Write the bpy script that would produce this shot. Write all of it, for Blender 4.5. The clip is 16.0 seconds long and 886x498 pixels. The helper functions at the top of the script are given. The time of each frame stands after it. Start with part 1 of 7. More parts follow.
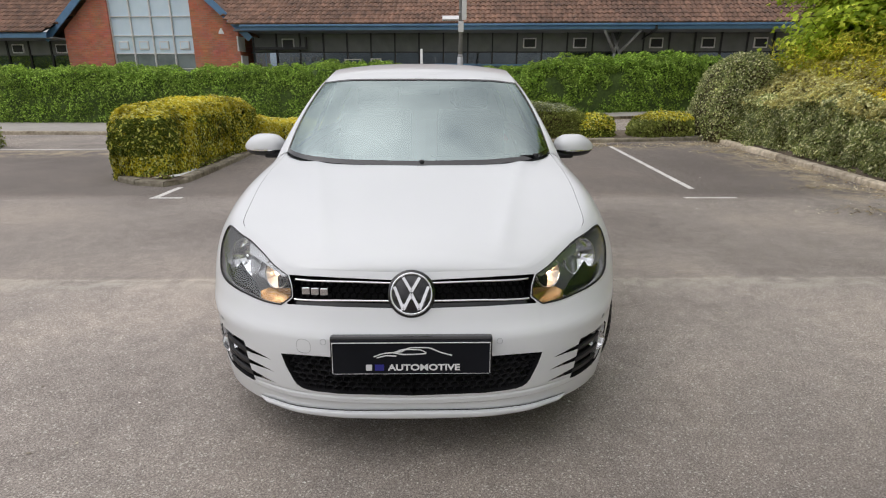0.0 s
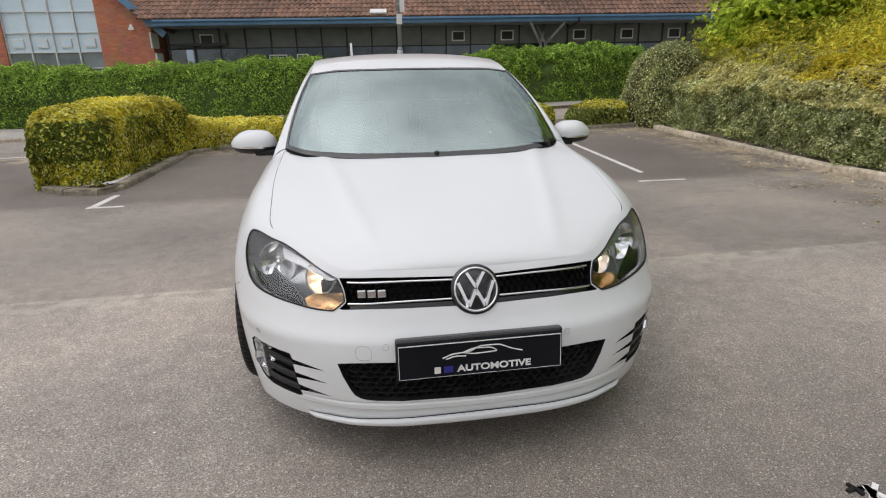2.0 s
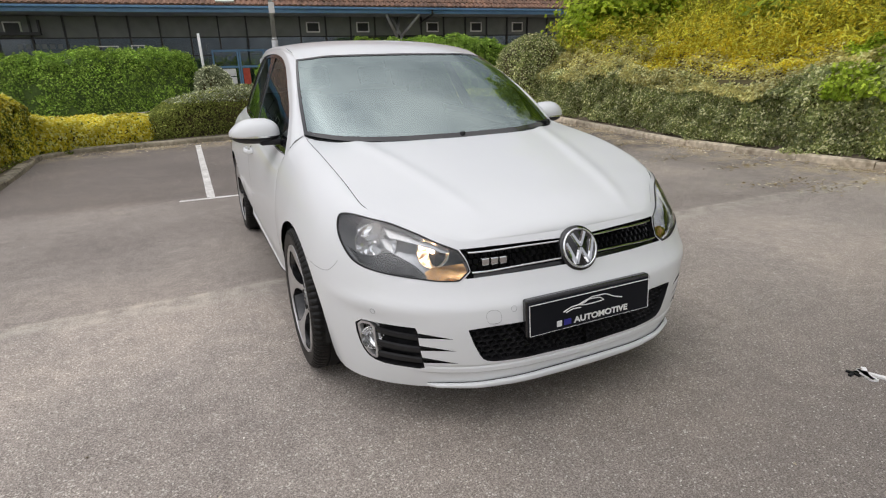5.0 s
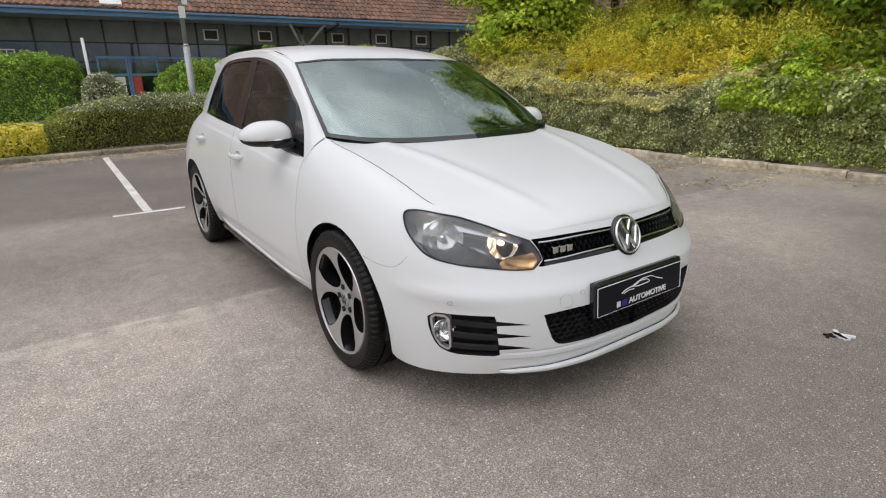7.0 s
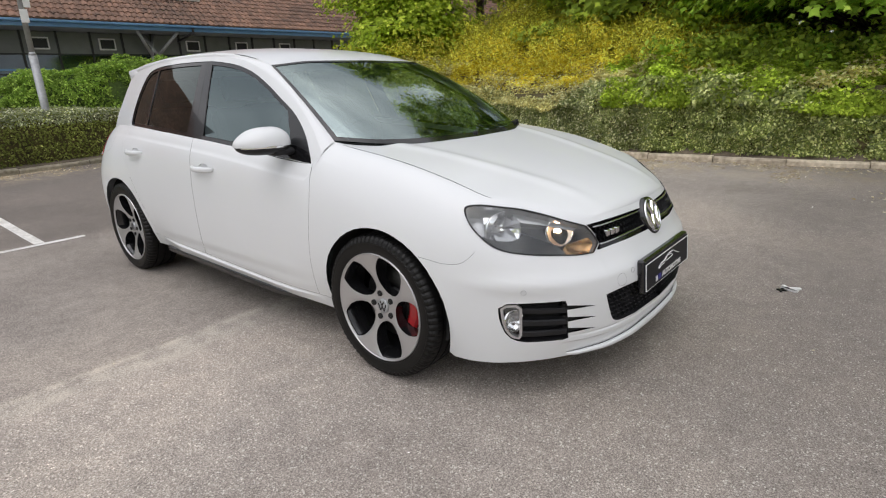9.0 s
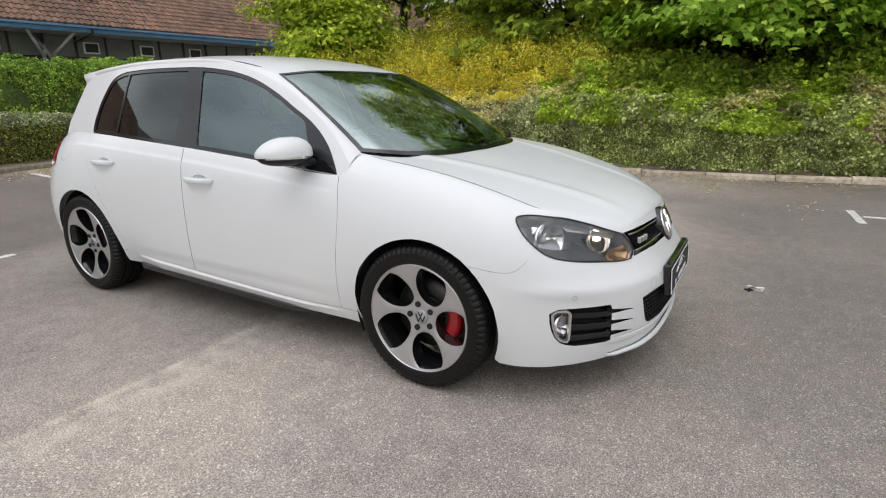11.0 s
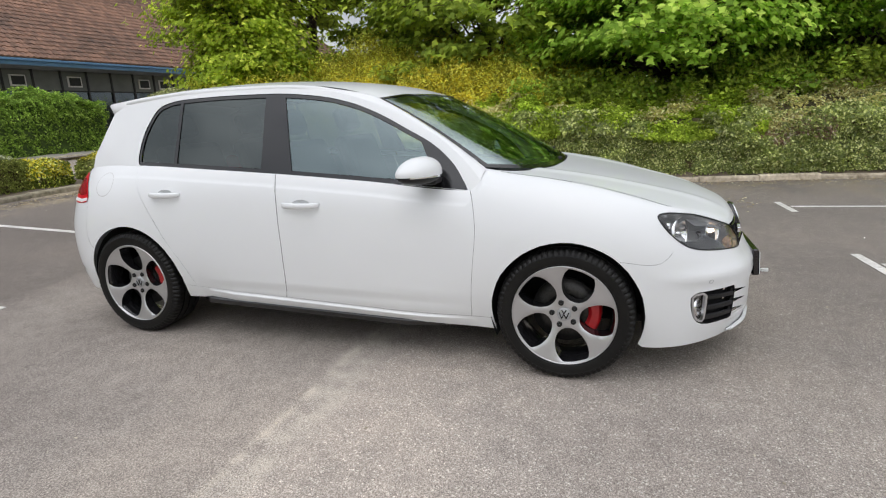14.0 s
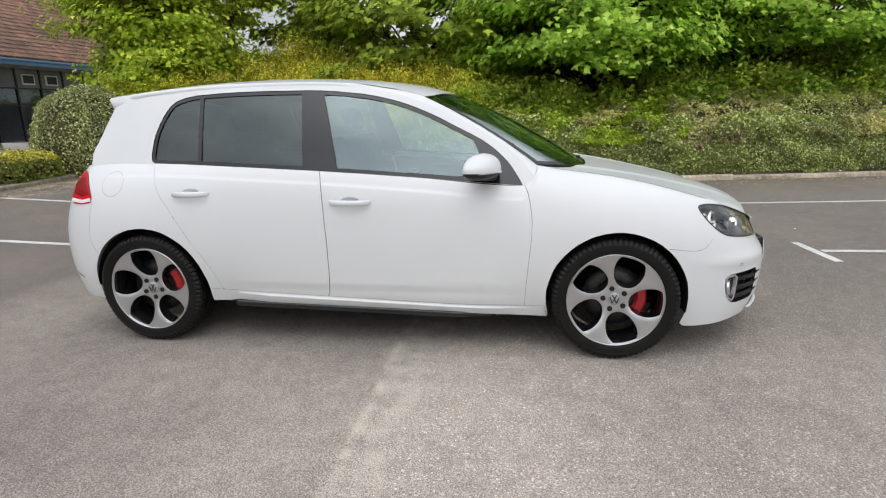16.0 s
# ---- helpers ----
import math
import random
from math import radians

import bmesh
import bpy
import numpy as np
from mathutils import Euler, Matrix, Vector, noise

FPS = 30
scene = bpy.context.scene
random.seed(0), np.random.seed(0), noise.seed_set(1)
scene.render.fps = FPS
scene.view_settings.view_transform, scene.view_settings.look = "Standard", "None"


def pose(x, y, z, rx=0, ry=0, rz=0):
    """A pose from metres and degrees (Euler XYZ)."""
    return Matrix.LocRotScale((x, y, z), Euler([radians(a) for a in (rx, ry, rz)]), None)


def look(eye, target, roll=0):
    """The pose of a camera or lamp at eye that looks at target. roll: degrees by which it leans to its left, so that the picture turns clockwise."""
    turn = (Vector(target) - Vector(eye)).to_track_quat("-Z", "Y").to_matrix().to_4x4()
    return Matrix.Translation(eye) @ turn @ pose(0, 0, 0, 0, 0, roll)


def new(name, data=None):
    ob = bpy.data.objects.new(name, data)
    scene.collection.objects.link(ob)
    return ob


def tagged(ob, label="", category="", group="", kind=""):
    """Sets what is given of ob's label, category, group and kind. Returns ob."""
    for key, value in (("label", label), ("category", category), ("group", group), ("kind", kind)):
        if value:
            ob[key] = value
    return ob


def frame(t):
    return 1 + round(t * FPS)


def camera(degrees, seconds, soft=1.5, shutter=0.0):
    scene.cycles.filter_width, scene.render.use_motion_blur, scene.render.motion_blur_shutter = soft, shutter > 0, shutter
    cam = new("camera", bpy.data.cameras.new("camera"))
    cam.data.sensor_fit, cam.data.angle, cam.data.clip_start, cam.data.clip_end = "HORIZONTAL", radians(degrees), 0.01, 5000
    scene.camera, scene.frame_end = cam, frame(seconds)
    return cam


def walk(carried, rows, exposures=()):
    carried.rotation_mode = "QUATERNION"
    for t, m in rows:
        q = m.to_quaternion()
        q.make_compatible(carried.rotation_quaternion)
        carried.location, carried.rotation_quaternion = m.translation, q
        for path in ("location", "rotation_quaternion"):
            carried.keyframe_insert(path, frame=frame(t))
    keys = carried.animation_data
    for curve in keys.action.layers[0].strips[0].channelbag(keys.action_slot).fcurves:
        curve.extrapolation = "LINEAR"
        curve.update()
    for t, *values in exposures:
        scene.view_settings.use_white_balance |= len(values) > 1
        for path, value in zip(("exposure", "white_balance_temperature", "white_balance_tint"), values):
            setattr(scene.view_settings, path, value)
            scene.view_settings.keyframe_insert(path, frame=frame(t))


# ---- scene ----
cam = camera(78.4, 16.0, soft=1.12)
PATH = [
    (0, (0.072, -2.54, 1.317), (0.11, -0.624, 0.745), 0.2),
    (0.5, (0.008, -2.534, 1.327), (0.089, -0.621, 0.747), -0.0),
    (1, (-0.122, -2.524, 1.323), (0.022, -0.618, 0.735), -0.3),
    (1.5, (-0.219, -2.466, 1.308), (-0.007, -0.567, 0.718), -0.7),
    (2, (-0.349, -2.418, 1.288), (-0.06, -0.529, 0.697), -1.1),
    (2.5, (-0.497, -2.417, 1.278), (-0.136, -0.54, 0.69), -1.4),
    (3, (-0.655, -2.427, 1.284), (-0.223, -0.565, 0.695), -1.6),
    (3.5, (-0.8, -2.443, 1.287), (-0.293, -0.602, 0.692), -1.7),
    (4, (-0.92, -2.393, 1.272), (-0.341, -0.579, 0.663), -1.9),
    (6.5, (-1.66, -2.151, 1.251), (-0.605, -0.564, 0.645), -0.7),
    (7, (-1.78, -2.065, 1.231), (-0.67, -0.51, 0.64), -0.9),
    (7.5, (-1.959, -1.971, 1.215), (-0.701, -0.528, 0.636), -1.7),
    (8, (-2.128, -1.861, 1.214), (-0.799, -0.477, 0.649), -1.6),
    (8.5, (-2.217, -1.7, 1.202), (-0.823, -0.389, 0.622), -2.4),
    (9, (-2.314, -1.596, 1.211), (-0.853, -0.358, 0.633), -2.2),
    (11.5, (-2.759, -1.029, 1.231), (-1.058, -0.118, 0.706), -1.2),
    (12, (-2.881, -0.856, 1.237), (-1.137, -0.017, 0.734), -1.9),
    (12.5, (-2.927, -0.701, 1.232), (-1.159, 0.091, 0.738), -1.5),
    (13, (-2.988, -0.525, 1.23), (-1.199, 0.218, 0.733), -1.6),
    (13.5, (-3.15, -0.378, 1.246), (-1.338, 0.315, 0.759), -2.4),
    (14, (-3.268, -0.262, 1.247), (-1.435, 0.376, 0.764), -2.5),
    (14.5, (-3.315, -0.094, 1.228), (-1.455, 0.457, 0.743), -2.2),
    (15, (-3.345, 0.085, 1.22), (-1.459, 0.548, 0.744), -1.9),
    (15.5, (-3.425, 0.246, 1.228), (-1.523, 0.632, 0.748), -1.6),
    (16, (-3.544, 0.434, 1.244), (-1.627, 0.743, 0.765), -1.6),
]
walk(cam, [(t, look(eye, target, roll)) for t, eye, target, roll in PATH], [(0, -0.05, 6680, 13.5), (8, 0.03, 6640, 13), (16, 0.135, 6500, 11.5)])

# ---- light ----
SUN_HEIGHT, SUN_TURN = 62, 264
world = bpy.data.worlds.new("sky")
scene.world = world
world.use_nodes = True
wn, wl = world.node_tree.nodes, world.node_tree.links
wn.clear()
sky = wn.new("ShaderNodeTexSky")
sky.sky_type, sky.sun_disc = "NISHITA", False
sky.sun_elevation, sky.sun_rotation = radians(SUN_HEIGHT), radians(SUN_TURN)
sky.air_density, sky.dust_density = 1.0, 2.0
# broken cloud
wc = wn.new("ShaderNodeTexCoord")
wmap = wn.new("ShaderNodeMapping")
wmap.inputs["Scale"].default_value = (1.0, 1.0, 1.7)
wnoise = wn.new("ShaderNodeTexNoise")
wnoise.inputs["Scale"].default_value, wnoise.inputs["Detail"].default_value = 2.3, 6
wramp = wn.new("ShaderNodeValToRGB")
wramp.color_ramp.elements[0].position, wramp.color_ramp.elements[0].color = 0.36, (5.3, 5.65, 6.05, 1)
wramp.color_ramp.elements[1].position, wramp.color_ramp.elements[1].color = 0.66, (11.9, 12.1, 12.3, 1)
wmix = wn.new("ShaderNodeMix")
wmix.data_type = "RGBA"
wmix.inputs[0].default_value = 0.82
wbg, wout = wn.new("ShaderNodeBackground"), wn.new("ShaderNodeOutputWorld")
wbg.inputs["Strength"].default_value = 0.092
wl.new(wc.outputs["Generated"], wmap.inputs["Vector"])
wl.new(wmap.outputs["Vector"], wnoise.inputs["Vector"])
wl.new(wnoise.outputs["Fac"], wramp.inputs["Fac"])
wl.new(sky.outputs["Color"], wmix.inputs[6])
wl.new(wramp.outputs["Color"], wmix.inputs[7])
# the cloud round the hidden sun glows
wdot, wpow, wgain, wglow = (wn.new(k) for k in ("ShaderNodeVectorMath", "ShaderNodeMath", "ShaderNodeMath", "ShaderNodeMix"))
wdot.operation = "DOT_PRODUCT"
_e, _r = radians(SUN_HEIGHT), radians(SUN_TURN)
wdot.inputs[1].default_value = (math.cos(_e) * math.sin(_r), math.cos(_e) * math.cos(_r), math.sin(_e))
wpow.operation, wpow.inputs[1].default_value = "POWER", 4.0
wpow.use_clamp = True
wgain.operation, wgain.inputs[1].default_value, wgain.inputs[2].default_value = "MULTIPLY_ADD", 1.5, 0.86
wglow.data_type, wglow.blend_type, wglow.clamp_factor, wglow.clamp_result = "RGBA", "MULTIPLY", False, False
wglow.inputs[0].default_value = 1.0
wclip = wn.new("ShaderNodeMath")
wclip.operation, wclip.inputs[1].default_value = "MAXIMUM", 0.0
wl.new(wc.outputs["Generated"], wdot.inputs[0])
wl.new(wdot.outputs["Value"], wclip.inputs[0])
wl.new(wclip.outputs[0], wpow.inputs[0])
wl.new(wpow.outputs[0], wgain.inputs[0])
wl.new(wmix.outputs[2], wglow.inputs[6])
# an overcast sky is brightest overhead
wxyz, wup, wall = wn.new("ShaderNodeSeparateXYZ"), wn.new("ShaderNodeMath"), wn.new("ShaderNodeMath")
wup.operation, wup.inputs[1].default_value, wup.inputs[2].default_value = "MULTIPLY_ADD", 0.28, 0.88
wall.operation = "MULTIPLY"
wl.new(wc.outputs["Generated"], wxyz.inputs[0])
wl.new(wxyz.outputs["Z"], wup.inputs[0])
wl.new(wup.outputs[0], wall.inputs[0])
wl.new(wgain.outputs[0], wall.inputs[1])
wl.new(wall.outputs[0], wglow.inputs[7])
wl.new(wglow.outputs[2], wbg.inputs["Color"])
wl.new(wbg.outputs["Background"], wout.inputs["Surface"])

lamp = bpy.data.lights.new("sun", "SUN")
lamp.energy, lamp.angle, lamp.color = 0.46, radians(150), (1.0, 0.985, 0.96)
sun = new("sun", lamp)
_e, _r = radians(SUN_HEIGHT), radians(SUN_TURN)
sun.matrix_world = look((0, 0, 30), (-30 * math.cos(_e) * math.sin(_r), -30 * math.cos(_e) * math.cos(_r), 30 - 30 * math.sin(_e)))
scene.view_settings.exposure = 0.0

# ---- materials ----


def material(name):
    m = bpy.data.materials.new(name)
    m.use_nodes = True
    n = m.node_tree.nodes
    return m, n, m.node_tree.links, n["Principled BSDF"]


def surface(name, dark, light, size=0.05, rough=(0.5, 0.7), metal=0.0, bump=0.0, fine=0.0, coat=0.0, vary="", spread=0.25, spec=0.5):
    """Two colours mixed by noise of about that size in metres with a coarser one over it; vary: 'object' or 'island' shifts the brightness piece by piece."""
    m, n, l, b = material(name)
    geo = n.new("ShaderNodeNewGeometry")
    a, c = n.new("ShaderNodeTexNoise"), n.new("ShaderNodeTexNoise")
    a.inputs["Scale"].default_value, a.inputs["Detail"].default_value = 1 / size, 6
    c.inputs["Scale"].default_value, c.inputs["Detail"].default_value = 0.13 / size, 3
    l.new(geo.outputs["Position"], a.inputs["Vector"])
    l.new(geo.outputs["Position"], c.inputs["Vector"])
    add = n.new("ShaderNodeMath")
    add.operation = "MULTIPLY_ADD"
    add.inputs[1].default_value = 0.55
    half = n.new("ShaderNodeMath")
    half.operation = "MULTIPLY"
    half.inputs[1].default_value = 0.45
    l.new(c.outputs["Fac"], half.inputs[0])
    l.new(a.outputs["Fac"], add.inputs[0])
    l.new(half.outputs[0], add.inputs[2])
    ramp = n.new("ShaderNodeValToRGB")
    ramp.color_ramp.elements[0].position, ramp.color_ramp.elements[0].color = 0.34, (*dark, 1)
    ramp.color_ramp.elements[1].position, ramp.color_ramp.elements[1].color = 0.66, (*light, 1)
    l.new(add.outputs[0], ramp.inputs["Fac"])
    out = ramp.outputs["Color"]
    if vary:
        hue = n.new("ShaderNodeHueSaturation")
        span = n.new("ShaderNodeMapRange")
        span.inputs["To Min"].default_value, span.inputs["To Max"].default_value = 1 - spread, 1 + spread
        src = n.new("ShaderNodeObjectInfo").outputs["Random"] if vary == "object" else geo.outputs["Random Per Island"]
        l.new(src, span.inputs["Value"])
        l.new(span.outputs["Result"], hue.inputs["Value"])
        l.new(out, hue.inputs["Color"])
        out = hue.outputs["Color"]
    l.new(out, b.inputs["Base Color"])
    r = n.new("ShaderNodeMapRange")
    r.inputs["To Min"].default_value, r.inputs["To Max"].default_value = rough
    l.new(a.outputs["Fac"], r.inputs["Value"])
    l.new(r.outputs["Result"], b.inputs["Roughness"])
    b.inputs["Metallic"].default_value = metal
    b.inputs["Specular IOR Level"].default_value = spec
    b.inputs["Coat Weight"].default_value = coat
    b.inputs["Coat Roughness"].default_value = 0.03
    if bump:
        f = n.new("ShaderNodeTexNoise")
        f.inputs["Scale"].default_value, f.inputs["Detail"].default_value = 1 / (fine or size), 4
        l.new(geo.outputs["Position"], f.inputs["Vector"])
        bp = n.new("ShaderNodeBump")
        bp.inputs["Strength"].default_value, bp.inputs["Distance"].default_value = bump, 0.3 * (fine or size)
        l.new(f.outputs["Fac"], bp.inputs["Height"])
        l.new(bp.outputs["Normal"], b.inputs["Normal"])
    return m


def glass(name, tint, ior=1.5, rough=0.0, shine=(1, 1, 1)):
    """A thin pane: tinted passage and Fresnel gloss."""
    m, n, l, b = material(name)
    n.remove(b)
    clear, gloss, mix, fres = (n.new("ShaderNodeBsdfTransparent"), n.new("ShaderNodeBsdfGlossy"), n.new("ShaderNodeMixShader"), n.new("ShaderNodeLayerWeight"))
    clear.inputs["Color"].default_value = (*tint, 1)
    gloss.inputs["Color"].default_value, gloss.inputs["Roughness"].default_value = (*shine, 1), rough
    fres.inputs["Blend"].default_value = 0.5
    power, rise = n.new("ShaderNodeMath"), n.new("ShaderNodeMath")
    power.operation, power.inputs[1].default_value = "POWER", 5.0
    f0 = ((ior - 1) / (ior + 1)) ** 2
    rise.operation, rise.inputs[1].default_value, rise.inputs[2].default_value = "MULTIPLY_ADD", 1 - f0, f0
    l.new(fres.outputs["Facing"], power.inputs[0])
    l.new(power.outputs[0], rise.inputs[0])
    l.new(rise.outputs[0], mix.inputs["Fac"])
    l.new(clear.outputs["BSDF"], mix.inputs[1])
    l.new(gloss.outputs["BSDF"], mix.inputs[2])
    l.new(mix.outputs["Shader"], n["Material Output"].inputs["Surface"])
    return m


def glow(name, colour, strength):
    m, n, l, b = material(name)
    b.inputs["Base Color"].default_value = (*colour, 1)
    b.inputs["Emission Color"].default_value, b.inputs["Emission Strength"].default_value = (*colour, 1), strength
    return m


def asphalt():
    """Worn asphalt: fine stones, patches, a coarser bleached strip in front of the bays with a pale joint."""
    m, n, l, b = material("asphalt")
    geo = n.new("ShaderNodeNewGeometry")

    def tex(scale, detail=4, kind="ShaderNodeTexNoise"):
        t = n.new(kind)
        t.inputs["Scale"].default_value = scale
        if kind == "ShaderNodeTexNoise":
            t.inputs["Detail"].default_value = detail
        l.new(geo.outputs["Position"], t.inputs["Vector"])
        return t

    def calc(op, x, y):
        q = n.new("ShaderNodeMath")
        q.operation = op
        for i, s in enumerate((x, y)):
            if isinstance(s, (int, float)):
                q.inputs[i].default_value = s
            else:
                l.new(s, q.inputs[i])
        return q.outputs[0]

    def smooth(src, lo, hi):
        q = n.new("ShaderNodeMapRange")
        q.interpolation_type = "SMOOTHSTEP"
        q.inputs["From Min"].default_value, q.inputs["From Max"].default_value = lo, hi
        l.new(src, q.inputs["Value"])
        return q.outputs["Result"]

    def ramp(src, *stops):
        r = n.new("ShaderNodeValToRGB")
        e = r.color_ramp.elements
        e[0].position, e[0].color = stops[0][0], (*stops[0][1], 1)
        e[1].position, e[1].color = stops[-1][0], (*stops[-1][1], 1)
        for p, c in stops[1:-1]:
            e.new(p).color = (*c, 1)
        l.new(src, r.inputs["Fac"])
        return r.outputs["Color"]

    def mixed(fac, x, y, kind="MIX"):
        q = n.new("ShaderNodeMix")
        q.data_type, q.blend_type = "RGBA", kind
        for i, s in ((0, fac), (6, x), (7, y)):
            if isinstance(s, (int, float, tuple)):
                q.inputs[i].default_value = s
            else:
                l.new(s, q.inputs[i])
        return q.outputs[2]
    stones = tex(190, 0, "ShaderNodeTexVoronoi")
    chips = tex(120, 0, "ShaderNodeTexVoronoi")
    speck = tex(210, 1)
    grain, mid, wide = tex(120, 4), tex(9, 5), tex(0.55, 4)
    tone = calc("ADD", calc("MULTIPLY", n_bw(n, l, stones.outputs["Color"]), 0.42), calc("MULTIPLY", grain.outputs["Fac"], 0.58))
    xyz = n.new("ShaderNodeSeparateXYZ")
    l.new(geo.outputs["Position"], xyz.inputs[0])
    wob = calc("MULTIPLY", calc("SUBTRACT", tex(1.3, 5).outputs["Fac"], 0.5), 0.22)
    y = calc("ADD", xyz.outputs["Y"], wob)
    old = calc("SUBTRACT", 1.0, smooth(y, 1.02, 1.22))
    bleached = ramp(tone, (0.28, (0.215, 0.188, 0.168)), (0.50, (0.365, 0.324, 0.292)), (0.72, (0.52, 0.47, 0.427)))
    newer = ramp(tone, (0.34, (0.205, 0.181, 0.162)), (0.50, (0.305, 0.272, 0.246)), (0.66, (0.425, 0.382, 0.346)))
    colour = mixed(old, newer, bleached)
    # single pale stones
    pale = ramp(calc("SUBTRACT", n_bw(n, l, chips.outputs["Color"]), calc("MULTIPLY", chips.outputs["Distance"], 0.35)), (0.66, (0, 0, 0)), (0.70, (1, 1, 1)))
    colour = mixed(calc("MULTIPLY", calc("MULTIPLY", n_bw(n, l, pale), 0.85), calc("ADD", calc("MULTIPLY", old, 0.75), 0.25)), colour, ramp(grain.outputs["Fac"], (0, (0.46, 0.43, 0.39)), (1, (0.86, 0.82, 0.75))))
    # dusty joint between the two coats
    joint = calc("MULTIPLY", calc("SUBTRACT", 1.0, smooth(calc("ABSOLUTE", calc("SUBTRACT", y, 1.02), 0), 0.02, 0.16)), smooth(calc("ADD", grain.outputs["Fac"], mid.outputs["Fac"]), 0.82, 1.12))
    colour = mixed(calc("MULTIPLY", joint, 0.75), colour, ramp(grain.outputs["Fac"], (0, (0.30, 0.275, 0.24)), (1, (0.60, 0.56, 0.50))))
    edge = calc("SUBTRACT", 1.0, smooth(calc("ABSOLUTE", calc("SUBTRACT", calc("ADD", xyz.outputs["Y"], calc("MULTIPLY", wob, 0.35)), 1.12), 0), 0.0, 0.04))
    colour = mixed(calc("MULTIPLY", calc("MULTIPLY", edge, smooth(calc("ADD", mid.outputs["Fac"], tone), 0.75, 1.15)), 0.72), colour, (0.52, 0.47, 0.41, 1))
    colour = mixed(0.55, colour, ramp(wide.outputs["Fac"], (0.32, (0.50, 0.49, 0.49)), (0.5, (0.92, 0.92, 0.91)), (0.68, (1.35, 1.31, 1.24))), "MULTIPLY")
    colour = mixed(0.5, colour, ramp(mid.outputs["Fac"], (0.30, (0.72, 0.72, 0.72)), (0.7, (1.15, 1.14, 1.12))), "MULTIPLY")
    # the bays are darker than the lane; dust and chaff gather along the kerbs
    bays = calc("MULTIPLY", smooth(y, 3.9, 4.4), calc("SUBTRACT", 1.0, smooth(y, 8.9, 9.4)))
    colour = mixed(calc("MULTIPLY", calc("MULTIPLY", bays, calc("ADD", 0.40, calc("MULTIPLY", tex(0.9, 5).outputs["Fac"], 0.42))), 1.0), colour, (0.115, 0.098, 0.088, 1))
    kerbside = calc("MAXIMUM", smooth(xyz.outputs["X"], 4.6, 6.1), calc("MULTIPLY", smooth(xyz.outputs["Y"], 7.6, 8.9), calc("SUBTRACT", 1.0, smooth(xyz.outputs["Y"], 9.0, 9.2))))
    dust = calc("MULTIPLY", kerbside, smooth(calc("ADD", tex(2.6, 6).outputs["Fac"], calc("MULTIPLY", mid.outputs["Fac"], 0.5)), 0.62, 0.95))
    colour = mixed(calc("MULTIPLY", dust, 0.85), colour, ramp(grain.outputs["Fac"], (0.2, (0.34, 0.27, 0.17)), (0.8, (0.62, 0.52, 0.36))))
    # the lane in front of the bays is darker towards +x
    lane = calc("MULTIPLY", smooth(calc("ADD", xyz.outputs["X"], calc("MULTIPLY", wide.outputs["Fac"], 2.0)), -1.2, 1.8), calc("SUBTRACT", 1.0, smooth(y, -1.5, 0.5)))
    colour = mixed(calc("MULTIPLY", lane, 0.58), colour, (0.10, 0.088, 0.080, 1))
    colour = mixed(0.75, colour, ramp(speck.outputs["Fac"], (0.32, (0.45, 0.445, 0.44)), (0.5, (1.0, 0.99, 0.98)), (0.68, (1.5, 1.49, 1.48))), "MULTIPLY")
    # single bright grains of grit, thicker on the old coat
    grit = tex(78, 0, "ShaderNodeTexVoronoi")
    spot = calc("MULTIPLY", calc("SUBTRACT", 1.0, smooth(grit.outputs["Distance"], 0.16, 0.30)), smooth(n_bw(n, l, grit.outputs["Color"]), 0.70, 0.74))
    colour = mixed(calc("MULTIPLY", spot, calc("ADD", calc("MULTIPLY", old, 0.45), 0.35)), colour, ramp(grain.outputs["Fac"], (0.2, (0.45, 0.42, 0.37)), (0.8, (0.80, 0.77, 0.71))))
    l.new(colour, b.inputs["Base Color"])
    b.inputs["Roughness"].default_value = 0.88
    b.inputs["Specular IOR Level"].default_value = 0.3
    bp = n.new("ShaderNodeBump")
    bp.inputs["Strength"].default_value, bp.inputs["Distance"].default_value = 0.35, 0.003
    l.new(calc("ADD", grain.outputs["Fac"], speck.outputs["Fac"]), bp.inputs["Height"])
    l.new(bp.outputs["Normal"], b.inputs["Normal"])
    return m


def n_bw(n, l, colour):
    q = n.new("ShaderNodeRGBToBW")
    l.new(colour, q.inputs[0])
    return q.outputs[0]


